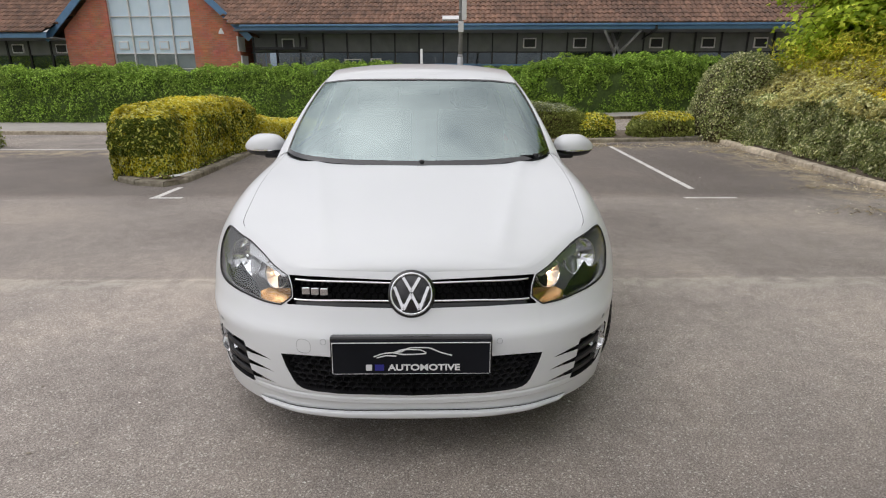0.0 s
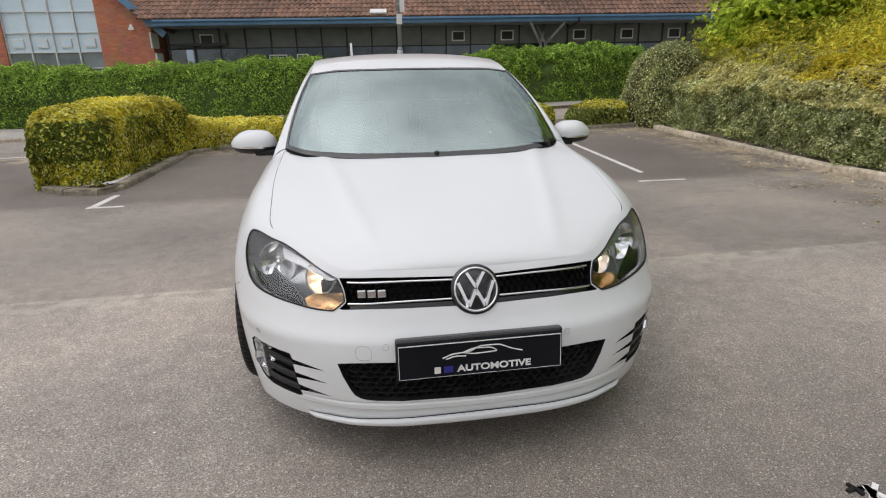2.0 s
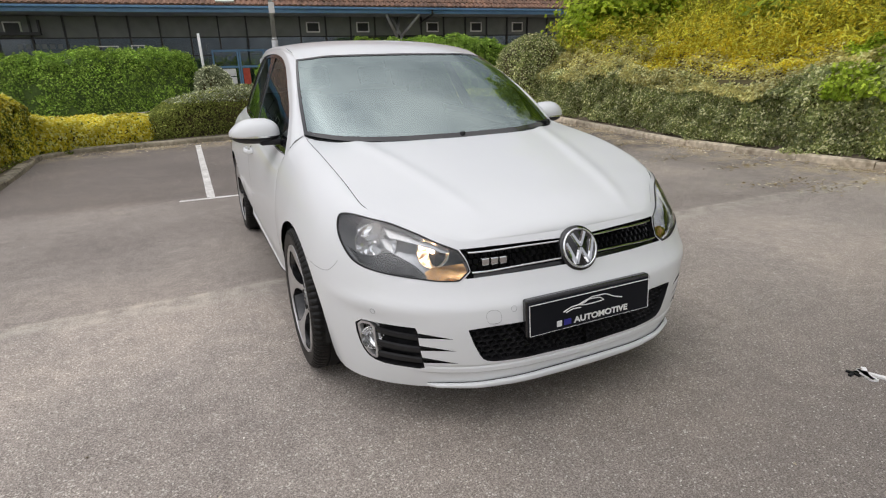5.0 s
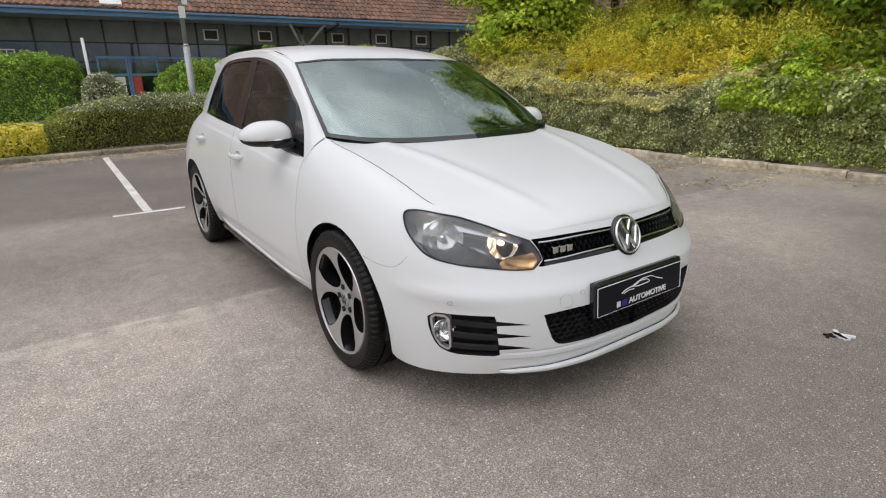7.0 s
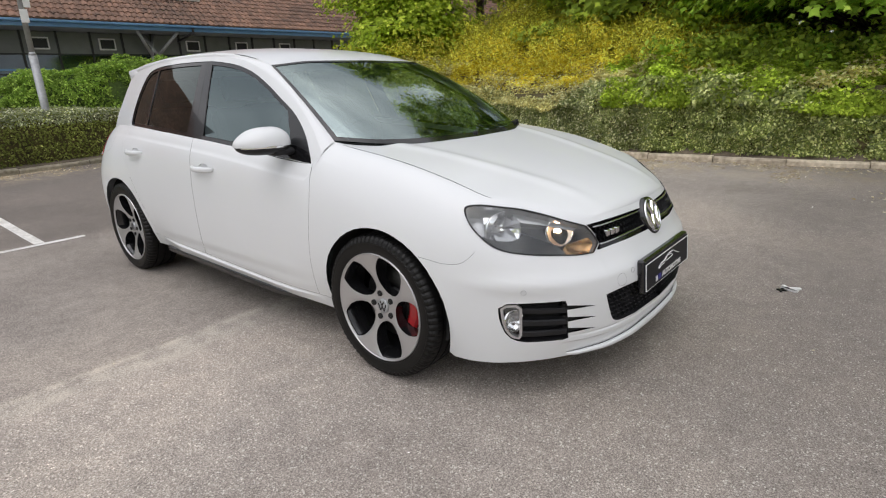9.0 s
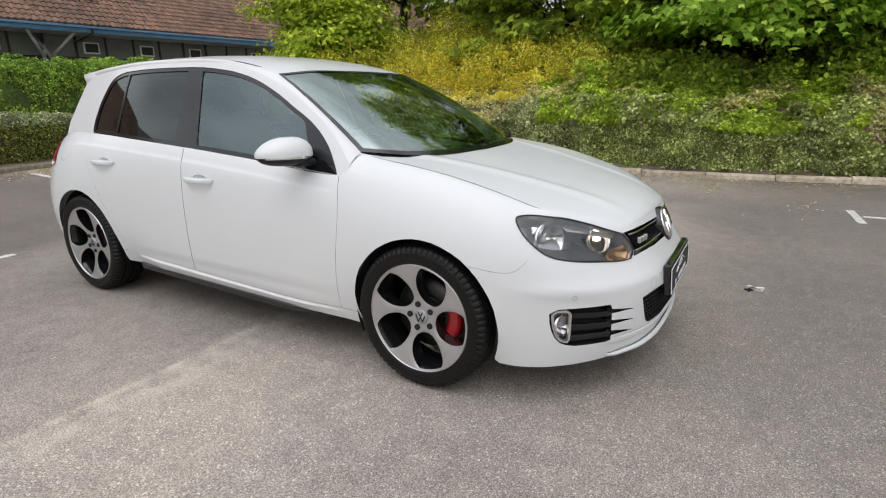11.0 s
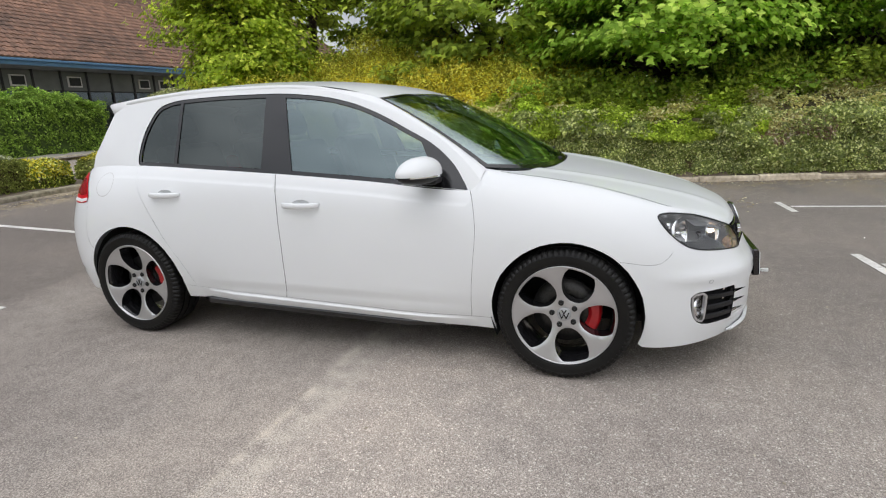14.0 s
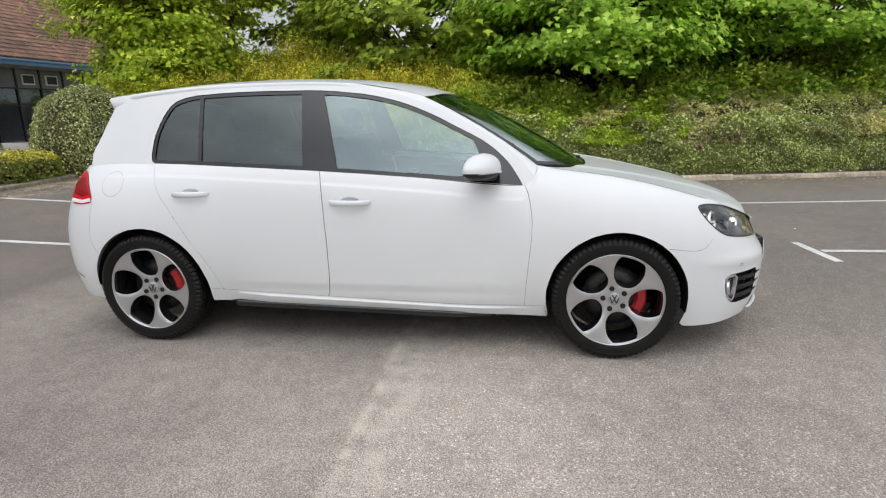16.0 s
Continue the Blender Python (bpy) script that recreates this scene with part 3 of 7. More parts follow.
M_INK = surface("plate_ink", (0.72, 0.72, 0.72), (0.84, 0.84, 0.84), 0.1, (0.4, 0.5))
M_INKBLUE = surface("plate_blue", (0.02, 0.02, 0.20), (0.03, 0.03, 0.30), 0.1, (0.4, 0.5))

car = thing("car", (0, 0, 0), "white five-door hatchback parked on asphalt with its side lights lit", "car")
WSCALE = 0.33


def mirrored(p, side):
    p = np.array(p, float)
    return p * np.array((-1.0, 1, 1)) if side < 0 else p


def flank_normal(u, v, e=1e-3):
    u, v = np.asarray(u, float), np.asarray(v, float)
    du = flank(np.minimum(u + e, LENGTH), v) - flank(np.maximum(u - e, 0), v)
    dv = flank(u, np.minimum(v + e * 3, 1)) - flank(u, np.maximum(v - e * 3, -1))
    n = np.cross(du, dv)
    n[..., 0] = np.where(u < 1e-3, 0.0, n[..., 0])
    return n / np.maximum(np.linalg.norm(n, axis=-1, keepdims=True), 1e-9)


def inside(poly, x, y):
    """Which of the points lie inside a closed polygon."""
    x, y = np.asarray(x), np.asarray(y)
    hit = np.zeros(len(x), bool)
    q = np.asarray(poly, float)
    for (x0, y0), (x1, y1) in zip(q, np.roll(q, -1, 0)):
        if y0 != y1:
            hit ^= ((y0 > y) != (y1 > y)) & (x < (x1 - x0) * (y - y0) / (y1 - y0) + x0)
    return hit


def rounded(poly, times=2):
    """A closed polygon with its corners cut round."""
    q = np.asarray(poly, float)
    for _ in range(times):
        nxt = np.roll(q, -1, 0)
        q = np.stack((q * .75 + nxt * .25, q * .25 + nxt * .75), 1).reshape(-1, 2)
    return q


def smooth_line(pts, n):
    q = np.asarray(pts, float)
    s = np.concatenate(([0], np.cumsum(np.linalg.norm(np.diff(q, axis=0), axis=1))))
    w = np.linspace(0, s[-1], n)
    return np.stack([curve(s, q[:, i])(w) for i in range(q.shape[1])], -1)


def ribbon(line, width):
    """A closed strip of that width along an open line."""
    q = np.asarray(line, float)
    d = np.gradient(q, axis=0)
    d /= np.maximum(np.linalg.norm(d, axis=1, keepdims=True), 1e-9)
    s = np.stack((-d[:, 1], d[:, 0]), 1) * width / 2
    return np.concatenate((q + s, (q - s)[::-1]))


def triangulate(points, polys):
    """Delaunay triangles over points and the edges of closed polygons."""
    pts, edges = [Vector(p) for p in np.asarray(points, float)], []
    for poly in polys:
        k = len(pts)
        pts += [Vector(p) for p in np.asarray(poly, float)]
        edges += [(k + i, k + (i + 1) % len(poly)) for i in range(len(poly))]
    v, _, f, *_ = delaunay_2d_cdt(pts, edges, [], 0, 1e-6)
    return np.array([(p.x, p.y) for p in v]), np.array([q for q in f if len(q) == 3])


def uv(pts):
    """(u, v) pairs into the plane in which panels are cut."""
    q = np.array(pts, float)
    q[:, 1] *= WSCALE
    return q


def side_uv(pts):
    return uv([flank_uv(y, z, "y") for y, z in pts])


# outlines of the openings
def arch(yc, zc, r, n=34):
    a = np.linspace(math.radians(-38), math.radians(218), n)
    p = side_uv([(yc - r * math.cos(t), zc + r * math.sin(t)) for t in a])
    p = np.array([q for q in p if q[1] > -WSCALE * .999])
    return np.concatenate((p, [(p[-1][0], -WSCALE * 1.05), (p[0][0], -WSCALE * 1.05)]))


ARCH_F, ARCH_R = arch(-.006, .318, .349), arch(2.566, .322, .354)
LAMP = rounded(uv([(1.077, .68), (1.056, .785), (.99, .885), (.85, .935), (.725, .925), (.56, .895), (.462, .865), (.456, .855), (.431, .73), (.425, .60), (.427, .588), (.470, .475), (.482, .462),
                   (.62, .432), (.772, .402), (.90, .398), (.985, .485), (1.038, .56)]), 2)
GRILLE = uv([(-.01, .862), (.067, .865), (.263, .887), (.452, .872), (.438, .80), (.428, .73), (.422, .60), (.426, .575), (.450, .508), (.44, .500), (.256, .505), (.061, .50), (-.01, .50)])
LOWGRILLE = uv([(-.01, -.045), (.263, -.05), (.462, -.085), (.446, -.27), (.424, -.46), (.412, -.53), (.395, -.57), (.372, -.592), (.34, -.60), (.257, -.607), (-.01, -.61)])
FOG = rounded(uv([(.894, -.155), (.76, -.115), (.66, -.09), (.637, -.087), (.632, -.30), (.62, -.60), (.615, -.69), (.70, -.69), (.80, -.685), (.856, -.605), (.889, -.39)]), 1)
SPIKES = [uv(q) for q in (((.650, -.15), (.650, -.225), (.509, -.212)), ((.645, -.325), (.645, -.405), (.503, -.39)), ((.640, -.495), (.640, -.590), (.497, -.58)))]
TAIL = rounded(uv([(4.487, .885), (4.41, .68), (4.342, .455), (4.43, .46), (4.556, .49), (4.612, .68), (4.60, .87), (4.54, .90)]), 1)
SEAM_A = smooth_line(side_uv([(.452, .905), (.448, .885), (.426, .808), (.415, .70), (.425, .55), (.440, .40), (.450, .27)]), 16)
SEAM_B = smooth_line(side_uv([(1.523, .972), (1.515, .92), (1.503, .84), (1.492, .70), (1.488, .60), (1.488, .45), (1.492, .36), (1.510, .297)]), 18)
SEAM_C = smooth_line(side_uv([(2.515, 1.015), (2.500, .97), (2.465, .889), (2.377, .765), (2.260, .582), (2.16, .41), (2.130, .318)]), 20)
SILL = side_uv([(y, float(sill_z(y))) for y in np.linspace(.345, 2.20, 110)])
WAIST = smooth_line(side_uv([(-.24, .585), (-.30, .577), (-.40, .573), (-.44, .598), (-.455, .622)]), 12)
BUMPREAR = smooth_line(side_uv([(2.86, .53), (2.90, .60), (2.90, .72), (2.885, .80)]), 10)
SEAMS = [ribbon(s, w) for s, w in ((SEAM_A, .0017), (SEAM_B, .0034), (SEAM_C, .0011), (SILL, .0014), (WAIST, .0009), (BUMPREAR, .0014))]
_t = np.linspace(0, 2 * math.pi, 28, endpoint=False)
_fu = np.array([flank_uv(2.755 + .075 * math.cos(a), .915 + .068 * math.sin(a), "y") for a in _t]) * (1, WSCALE)
HANDLES = ((1.237, 1.462, .8195, 3), (2.140, 2.363, .8665, 4))
CUPS = [side_uv([((y0 + y1) / 2 + .052 * math.cos(t), z + .005 + .0195 * math.sin(t)) for t in np.linspace(0, 2 * math.pi, 28, endpoint=False)]) for y0, y1, z, _ in HANDLES]
HOLES = [ARCH_F, ARCH_R, LAMP, GRILLE, LOWGRILLE, FOG, TAIL, *SPIKES, *CUPS]

# points of the panels' grid
_us = np.concatenate((np.arange(0, 1.2, .022), np.arange(1.2, LENGTH - .9, .03), np.arange(LENGTH - .9, LENGTH, .03), [LENGTH]))
_vs = np.concatenate((np.linspace(-1, 0, 10), np.linspace(.07, .9, 15), (.93, .96, .98, 1.0)))
_grid = np.array([(u, v * WSCALE) for u in _us for v in _vs])
_fu0, _fu1, _fu2 = np.arange(0, .70, .021), np.arange(1.50, 3.5, .024), np.arange(1.215, 4.4, .026)
_fine = [(u, float(v_at(u, z)) * WSCALE) for u in _fu0 for z in (.212, .232, .243, .249, .2515, .254, .2565, .259, .263, .269, .2735, .276, .278, .2795, .281, .2825, .284, .286, .2885, .292)]
_fine += [(u, float(v_at(u, float(sill_z(_f["my"](u))) + d)) * WSCALE) for u in _fu1 for d in (-.03, -.024, -.0205, -.0185, -.0165, -.0145, -.0125, -.0105, -.0085, -.0065, -.004, .005, .012, .020, .030, .042, .056, .070, .084)]
_fine += [(u, float(v_at(u, float(_f["tz"](u)) - .072 + d)) * WSCALE) for u in _fu2 for d in (-.12, -.09, -.065, -.045, -.03, -.019, -.011, -.005, 0, .004, .008, .012, .017, .023, .03, .042)]
_gu, _gz = _grid[:, 0], flank(_grid[:, 0], _grid[:, 1] / WSCALE)[:, 2]
_near = (_gu < .70) & (_gz > .205) & (_gz < .297)
_sd = _gz - sill_z(_f["my"](_gu))
_near |= (_gu > 1.48) & (_gu < 3.5) & (_sd > -.036) & (_sd < .094)
_sd = _gz - _f["tz"](_gu) + .072
_near |= (_gu > 1.2) & (_gu < 4.4) & (_sd > -.13) & (_sd < .047)
_grid = np.concatenate((_grid[~_near], _fine))
_pts, _tri = triangulate(_grid, HOLES + SEAMS)
_c = _pts[_tri].mean(1)
_area = np.abs(np.cross(_pts[_tri[:, 1]] - _pts[_tri[:, 0]], _pts[_tri[:, 2]] - _pts[_tri[:, 0]]))
_keep = (_area > 1e-10) & (np.abs(_c[:, 1]) < WSCALE) & (_c[:, 0] > 0) & (_c[:, 0] < LENGTH)
ZONE = np.zeros(len(_tri), int)
P3 = flank(_pts[:, 0], np.clip(_pts[:, 1] / WSCALE, -1, 1))
N3 = flank_normal(np.clip(_pts[:, 0], 0, LENGTH), np.clip(_pts[:, 1] / WSCALE, -1, 1))
_c3 = P3[_tri].mean(1)
_ya = np.interp(_c3[:, 2], [p for p in (.2, .27, .40, .55, .70, .808, .885, 1.1)], [.45, .450, .440, .425, .415, .426, .448, .455])
_yb = np.interp(_c3[:, 2], (.2, .297, .36, .45, .60, .70, .84, .92, 1.1), (1.51, 1.510, 1.492, 1.488, 1.488, 1.492, 1.503, 1.515, 1.53))
_yc = np.interp(_c3[:, 2], (.2, .318, .41, .582, .765, .889, .97, 1.1), (2.13, 2.130, 2.16, 2.26, 2.377, 2.465, 2.5, 2.52))
_zs = np.interp(_c3[:, 1], (.345, .83, 1.49, 2.0, 2.2), (.268, .271, .297, .316, .325))
# zones: 1 nose, 2 wing, 3 front door, 4 rear door, 5 rear quarter, 6 rear bumper
_y3 = _c3[:, 1]
ZONE[:] = 5
ZONE[_y3 < _yc] = 4
ZONE[_y3 < _yb] = 3
ZONE[_y3 < _ya] = 2
ZONE[(_c3[:, 2] < _zs) & (_y3 > .2) & (_y3 < 2.4)] = 5
_zw = np.interp(_y3, (-.455, -.44, -.40, -.30, -.24), (.622, .598, .573, .577, .585))
ZONE[(_y3 < -.455) | ((_y3 < -.2) & (_c3[:, 2] < _zw))] = 1
ZONE[(_y3 > 2.86) & (_c3[:, 2] < .60 + .9 * np.clip(_y3 - 2.9, 0, .2))] = 6
for k, poly in enumerate(HOLES):
    ZONE[inside(poly, _c[:, 0], _c[:, 1])] = 20 + k
for k, poly in enumerate(SEAMS):
    m = inside(poly, _c[:, 0], _c[:, 1]) & (ZONE < 20)
    ZONE[m] = 10
ZONE[~_keep] = 99


def shell(name, zones, mat, side, parent, label="", push=0.0, both=False):
    """The triangles of some zones as one panel, pushed inwards if wanted."""
    sel = _tri[np.isin(ZONE, zones)]
    used, inv = np.unique(sel, return_inverse=True)
    f = inv.reshape(-1, 3)
    p, nn = P3[used] - N3[used] * push, N3[used]
    verts, norms, faces = [], [], []
    for s in ((-1, 1) if both else (side,)):
        k = sum(len(q) for q in verts)
        verts.append(mirrored(p, s))
        norms.append(mirrored(nn, s))
        faces.append((f if s > 0 else f[:, ::-1]) + k)
    return raw(name, np.concatenate(verts), np.concatenate(faces), mat, parent, label, True, np.concatenate(norms))


def rim_wall(name, poly, depth, mat, side, parent, out=0.0):
    """The wall of an opening, from its edge inwards."""
    q = np.asarray(poly, float)
    u, v = np.clip(q[:, 0], 0, LENGTH), np.clip(q[:, 1] / WSCALE, -1, 1)
    p, nn = flank(u, v), flank_normal(u, v)
    k = len(q)
    verts = np.concatenate((p + nn * out, p - nn * depth))
    faces = [(i, (i + 1) % k, k + (i + 1) % k, k + i) for i in range(k)]
    return raw(name, mirrored(verts, side), faces, mat, parent, "", True)


def strip(name, line_a, line_b, mat, parent, side=1, bow=0.0, rows=7, label="", flip=False):
    """A smooth skin between two 3D lines of equal count, bowed outwards."""
    a, b = np.asarray(line_a, float), np.asarray(line_b, float)
    n = len(a)
    t = np.linspace(0, 1, rows)
    along = np.gradient(a, axis=0)
    nrm = np.cross(along, b - a)
    nrm /= np.maximum(np.linalg.norm(nrm, axis=1, keepdims=True), 1e-9)
    verts = np.concatenate([a * (1 - s) + b * s + nrm * bow * 4 * s * (1 - s) for s in t])
    faces = grid_faces(rows, n)
    ob = raw(name, mirrored(verts, side), [f[::-1] for f in faces] if (side < 0) != flip else faces, mat, parent, label, True)
    return ob


body = shell("body", [5], M_PAINT, 0, car, "white painted body shell", both=True)
bumper = shell("front_bumper", [1], M_PAINT, 0, car, "white painted bumper with body-coloured lip", both=True)
rear_bumper = shell("rear_bumper", [6], M_PAINT, 0, car, both=True)
doors = {}
for s in (-1, 1):
    shell("wing", [2], M_PAINT, s, car)
    doors[s, 0] = shell("front_door", [3], M_PAINT, s, car)
    doors[s, 1] = shell("rear_door", [4], M_PAINT, s, car)
for s in (-1, 1):
    shell("panel_gap", [10], M_GAP, s, body, push=0.006)

# bonnet, with soft creases
_hy = np.concatenate((np.linspace(-.775, -.70, 14), np.linspace(-.69, .395, 44)))
_ha = np.linspace(-1, 1, 61)
hv = []
for y in _hy:
    e = float(hood_half(y)) - .0022 * min(1, max(0, (y + .50) * 20))
    for a in _ha:
        x = a * e
        yy = y
        limit = float(screen_foot[0](min(abs(x), .70))) - .012
        if yy > limit:
            yy = limit
        z = float(hood(x, yy))
        z += .007 * math.exp(-((abs(x) - (.30 + .22 * (yy + .75))) / .034) ** 2) * min(1, max(0, (yy + .76) * 6))
        hem = y < -.774 or (abs(a) > .999 and y < -.46)
        hv.append((x, yy, z + (-.003 if hem else .001)))
bonnet = raw("bonnet", hv, grid_faces(len(_hy), len(_ha), True), M_PAINT, car, "white painted bonnet", True)
# dark gap under its edge
_gy = np.linspace(-.46, .395, 40)
_e = [(float(hood_half(y)) - .007, y, float(hood_edge(y)) - .004) for y in _gy]
_o = [(float(hood_half(y)) + .0005, y, float(hood_edge(y)) - .0012) for y in _gy]
for s in (-1, 1):
    strip("bonnet_gap", _e, _o, M_GAP, bonnet, s, rows=2)

# windscreen, its black edge and the scuttle


def screen_patch(name, a0, a1, t0, t1, na, nt, mat, lift, parent, label="", fair=False):
    v = []
    for t in np.linspace(t0, t1, nt):
        for a in np.linspace(a0, a1, na):
            p = screen(abs(a), t)
            v.append((math.copysign(1, a) * p[0], p[1] - lift * .45, p[2] + lift * .9))
    if fair:
        # an even bow in the middle, running out to the frame's line at the edges
        x, y, z = np.array(v).T
        even = np.zeros(len(x))
        for cols in ((x * 0 + 1, y, x ** 2, y ** 2, x ** 2 * y), (x * 0 + 1, y, x ** 2, y ** 2, x ** 2 * y, x ** 4, y ** 3, x ** 4 * y)):
            basis = np.stack(cols, 1)
            even += .5 * basis @ np.linalg.lstsq(basis, z, rcond=None)[0]
        a, t = np.tile(np.linspace(-1, 1, na), nt), np.repeat(np.linspace(0, 1, nt), na)
        k = np.clip(np.minimum((1 - np.abs(a)) / .26, np.minimum(t, 1 - t) / .22), 0, 1)
        k = k * k * (3 - 2 * k)
        v = np.stack((x, y, z * (1 - k) + even * k), 1)
    return raw(name, v, grid_faces(nt, na, True), mat, parent, label, True)


windscreen = screen_patch("windscreen", -.985, .985, .015, .985, 61, 25, M_SCREEN, 0.0, car, "greenish tinted windscreen", True)
for a0, a1, t0, t1, na, nt in ((-1, -.984, 0, 1, 4, 17), (.984, 1, 0, 1, 4, 17), (-.984, .984, 0, .040, 41, 4), (-.984, .984, .978, 1, 41, 3)):
    screen_patch("black_edge", a0, a1, t0, t1, na, nt, M_GLOSSBLACK, .003, windscreen)
sv = []
for r in range(5):
    for x in np.linspace(-.69, .69, 41):
        ax = abs(x)
        f = r / 4
        y = float(screen_foot[0](ax)) - .012 + .055 * f - .008
        sv.append((x, y, float(screen_foot[1](ax)) - .006 - .012 * math.sin(math.pi * f)))
raw("scuttle", sv, grid_faces(5, 41, True), M_TRIM, car, "black plastic scuttle panel below the windscreen", True)
for x0, y0, x1, y1 in ((.60, .255, .12, .15), (.02, .14, -.46, .225)):
    bm = bmesh.new()
    za, zb = float(screen_foot[1](abs(x0))) + .012, float(screen_foot[1](abs(x1))) + .022
    tube(bm, (x0, y0 - .01, za), (x1, y1 + .03, zb), .008, .006, 8)
    tube(bm, (x0, y0 - .012, za - .012), (x0, y0 - .012, za + .014), .014, .012, 10)
    tube(bm, (x0 * .9 + x1 * .1, y0 + .02, za + .008), (x1 + (x1 - x0) * .12, y1 + .05, zb + .012), .006, .005, 6)
    part("wiper", bm, M_TRIM, car, "black windscreen wiper")

# roof skin
_ry = np.concatenate((np.linspace(0, .12, 8), np.linspace(.15, 1, 34)))
_ra = np.linspace(-1, 1, 41)
rv = []
for b in _ry:
    for a in _ra:
        s = abs(a)
        yf = float(screen_head[0](.59 * s))
        y = yf + (2.90 + .09 * (1 - s ** 2) - yf) * b
        ex, ez, mz = float(rail_x(max(y, .985))), float(rail_z(max(y, .985))), float(roof_mid(y))
        if y < .985:
            ez = float(screen_head[1](.59))
            ex = .587
        z = ez + (mz - ez) * (1 - s ** 2.6)
        if b == 0:
            z = float(screen_head[1](.59 * s))
        rv.append((a * ex, y, z))
roof = raw("roof", rv, grid_faces(len(_ry), len(_ra), True), M_PAINT, car, "white painted roof", True)

# glasshouse: side windows, pillars and rails
DLO = np.concatenate((
    smooth_line([(.462, .889), (.966, .931), (1.525, .972), (2.23, 1.010), (2.525, 1.020)], 30),
    smooth_line([(2.545, 1.035), (2.553, 1.08), (2.548, 1.15), (2.505, 1.281), (2.440, 1.358), (2.28, 1.391), (1.946, 1.399), (1.614, 1.394), (1.326, 1.367), (1.137, 1.326),
                 (.952, 1.257), (.801, 1.182), (.653, 1.103), (.536, 1.003), (.475, .915)], 70)))


def shrunk(poly, d):
    """A polygon moved inwards."""
    q = np.asarray(poly, float)
    t = np.roll(q, -1, 0) - np.roll(q, 1, 0)
    t /= np.maximum(np.linalg.norm(t, axis=1, keepdims=True), 1e-9)
    n = np.stack((-t[:, 1], t[:, 0]), 1)
    area = np.sum(q[:, 0] * np.roll(q[:, 1], -1) - np.roll(q[:, 0], -1) * q[:, 1])
    return q + n * d * (1 if area > 0 else -1)


def cabin_patch(name, regions, mats, polys, extent, push, side, parent, labels):
    """Patches of the glasshouse side cut along polygons; regions pick triangles by their middle."""
    (y0, y1), (z0, z1) = extent
    g = np.array([(y, z) for y in np.arange(y0, y1, .04) for z in np.arange(z0, z1, .035)])
    pts, tri = triangulate(g, polys)
    c = pts[tri].mean(1)
    out = []
    for pick, mat, d, nm, lb in zip(regions, mats, push, name, labels):
        sel = tri[pick(c)]
        used, inv = np.unique(sel, return_inverse=True)
        f = inv.reshape(-1, 3)
        y, z = pts[used, 0], pts[used, 1]
        x = cabin(y, z) - d
        e = 1e-3
        n = np.stack((np.ones(len(y)), -(cabin(y + e, z) - cabin(y - e, z)) / (2 * e), -(cabin(y, z + e) - cabin(y, z - e)) / (2 * e)), -1)
        n /= np.linalg.norm(n, axis=1, keepdims=True)
        v = np.stack((x, y, z), -1)
        a, b, q = v[f[:, 0]], v[f[:, 1]], v[f[:, 2]]
        flip = np.cross(b - a, q - a)[:, 0] < 0
        f[flip] = f[flip][:, ::-1]
        out.append(raw(nm, mirrored(v, side), f if side > 0 else f[:, ::-1], mat, parent, lb, True, mirrored(n, side)))
    return out


def between(y_low, y_high):
    return lambda c: (c[:, 0] > y_low(c[:, 1])) & (c[:, 0] < y_high(c[:, 1]))


def line(y0, z0, y1, z1):
    return lambda z: y0 + (np.asarray(z) - z0) * (y1 - y0) / (z1 - z0)


PANE = shrunk(DLO, .021)
L_B0, L_B1, L_B2 = line(1.426, .972, 1.538, 1.373), line(1.525, .974, 1.597, 1.392), line(1.622, .989, 1.664, 1.379)
L_Q0, L_Q1 = line(2.222, 1.012, 2.258, 1.378), line(2.246, 1.012, 2.282, 1.378)
L_M = line(.60, .889, .735, 1.15)


def strut(l, w=0.0):
    return np.array([(float(l(z)) + w, z) for z in (.86, 1.45)])


_cuts = [np.concatenate((strut(a), strut(b)[::-1])) for a, b in ((L_M, L_B0), (L_B1, L_B2), (L_Q0, L_Q1))]
# outer edge of the painted frame, clockwise from the foot of the windscreen pillar
RAIL_YZ = smooth_line([(.405, .935), (.50, 1.035), (.62, 1.125), (.78, 1.215), (.94, 1.291), (1.13, 1.357), (1.32, 1.397), (1.62, 1.421), (1.95, 1.425), (2.28, 1.418), (2.50, 1.403), (2.72, 1.385), (2.86, 1.362)], 60)
_tailedge = smooth_line([(2.86, 1.362), (2.895, 1.28), (2.945, 1.16), (2.985, 1.07), (2.985, 1.004)], 12)
FRAME = np.concatenate((RAIL_YZ, _tailedge[1:], smooth_line([(2.985, 1.004), (2.6, 1.006), (2.4, 1.010), (2.0, .999), (1.5, .971), (1.0, .934), (.47, .888), (.43, .885)], 30)[1:]))
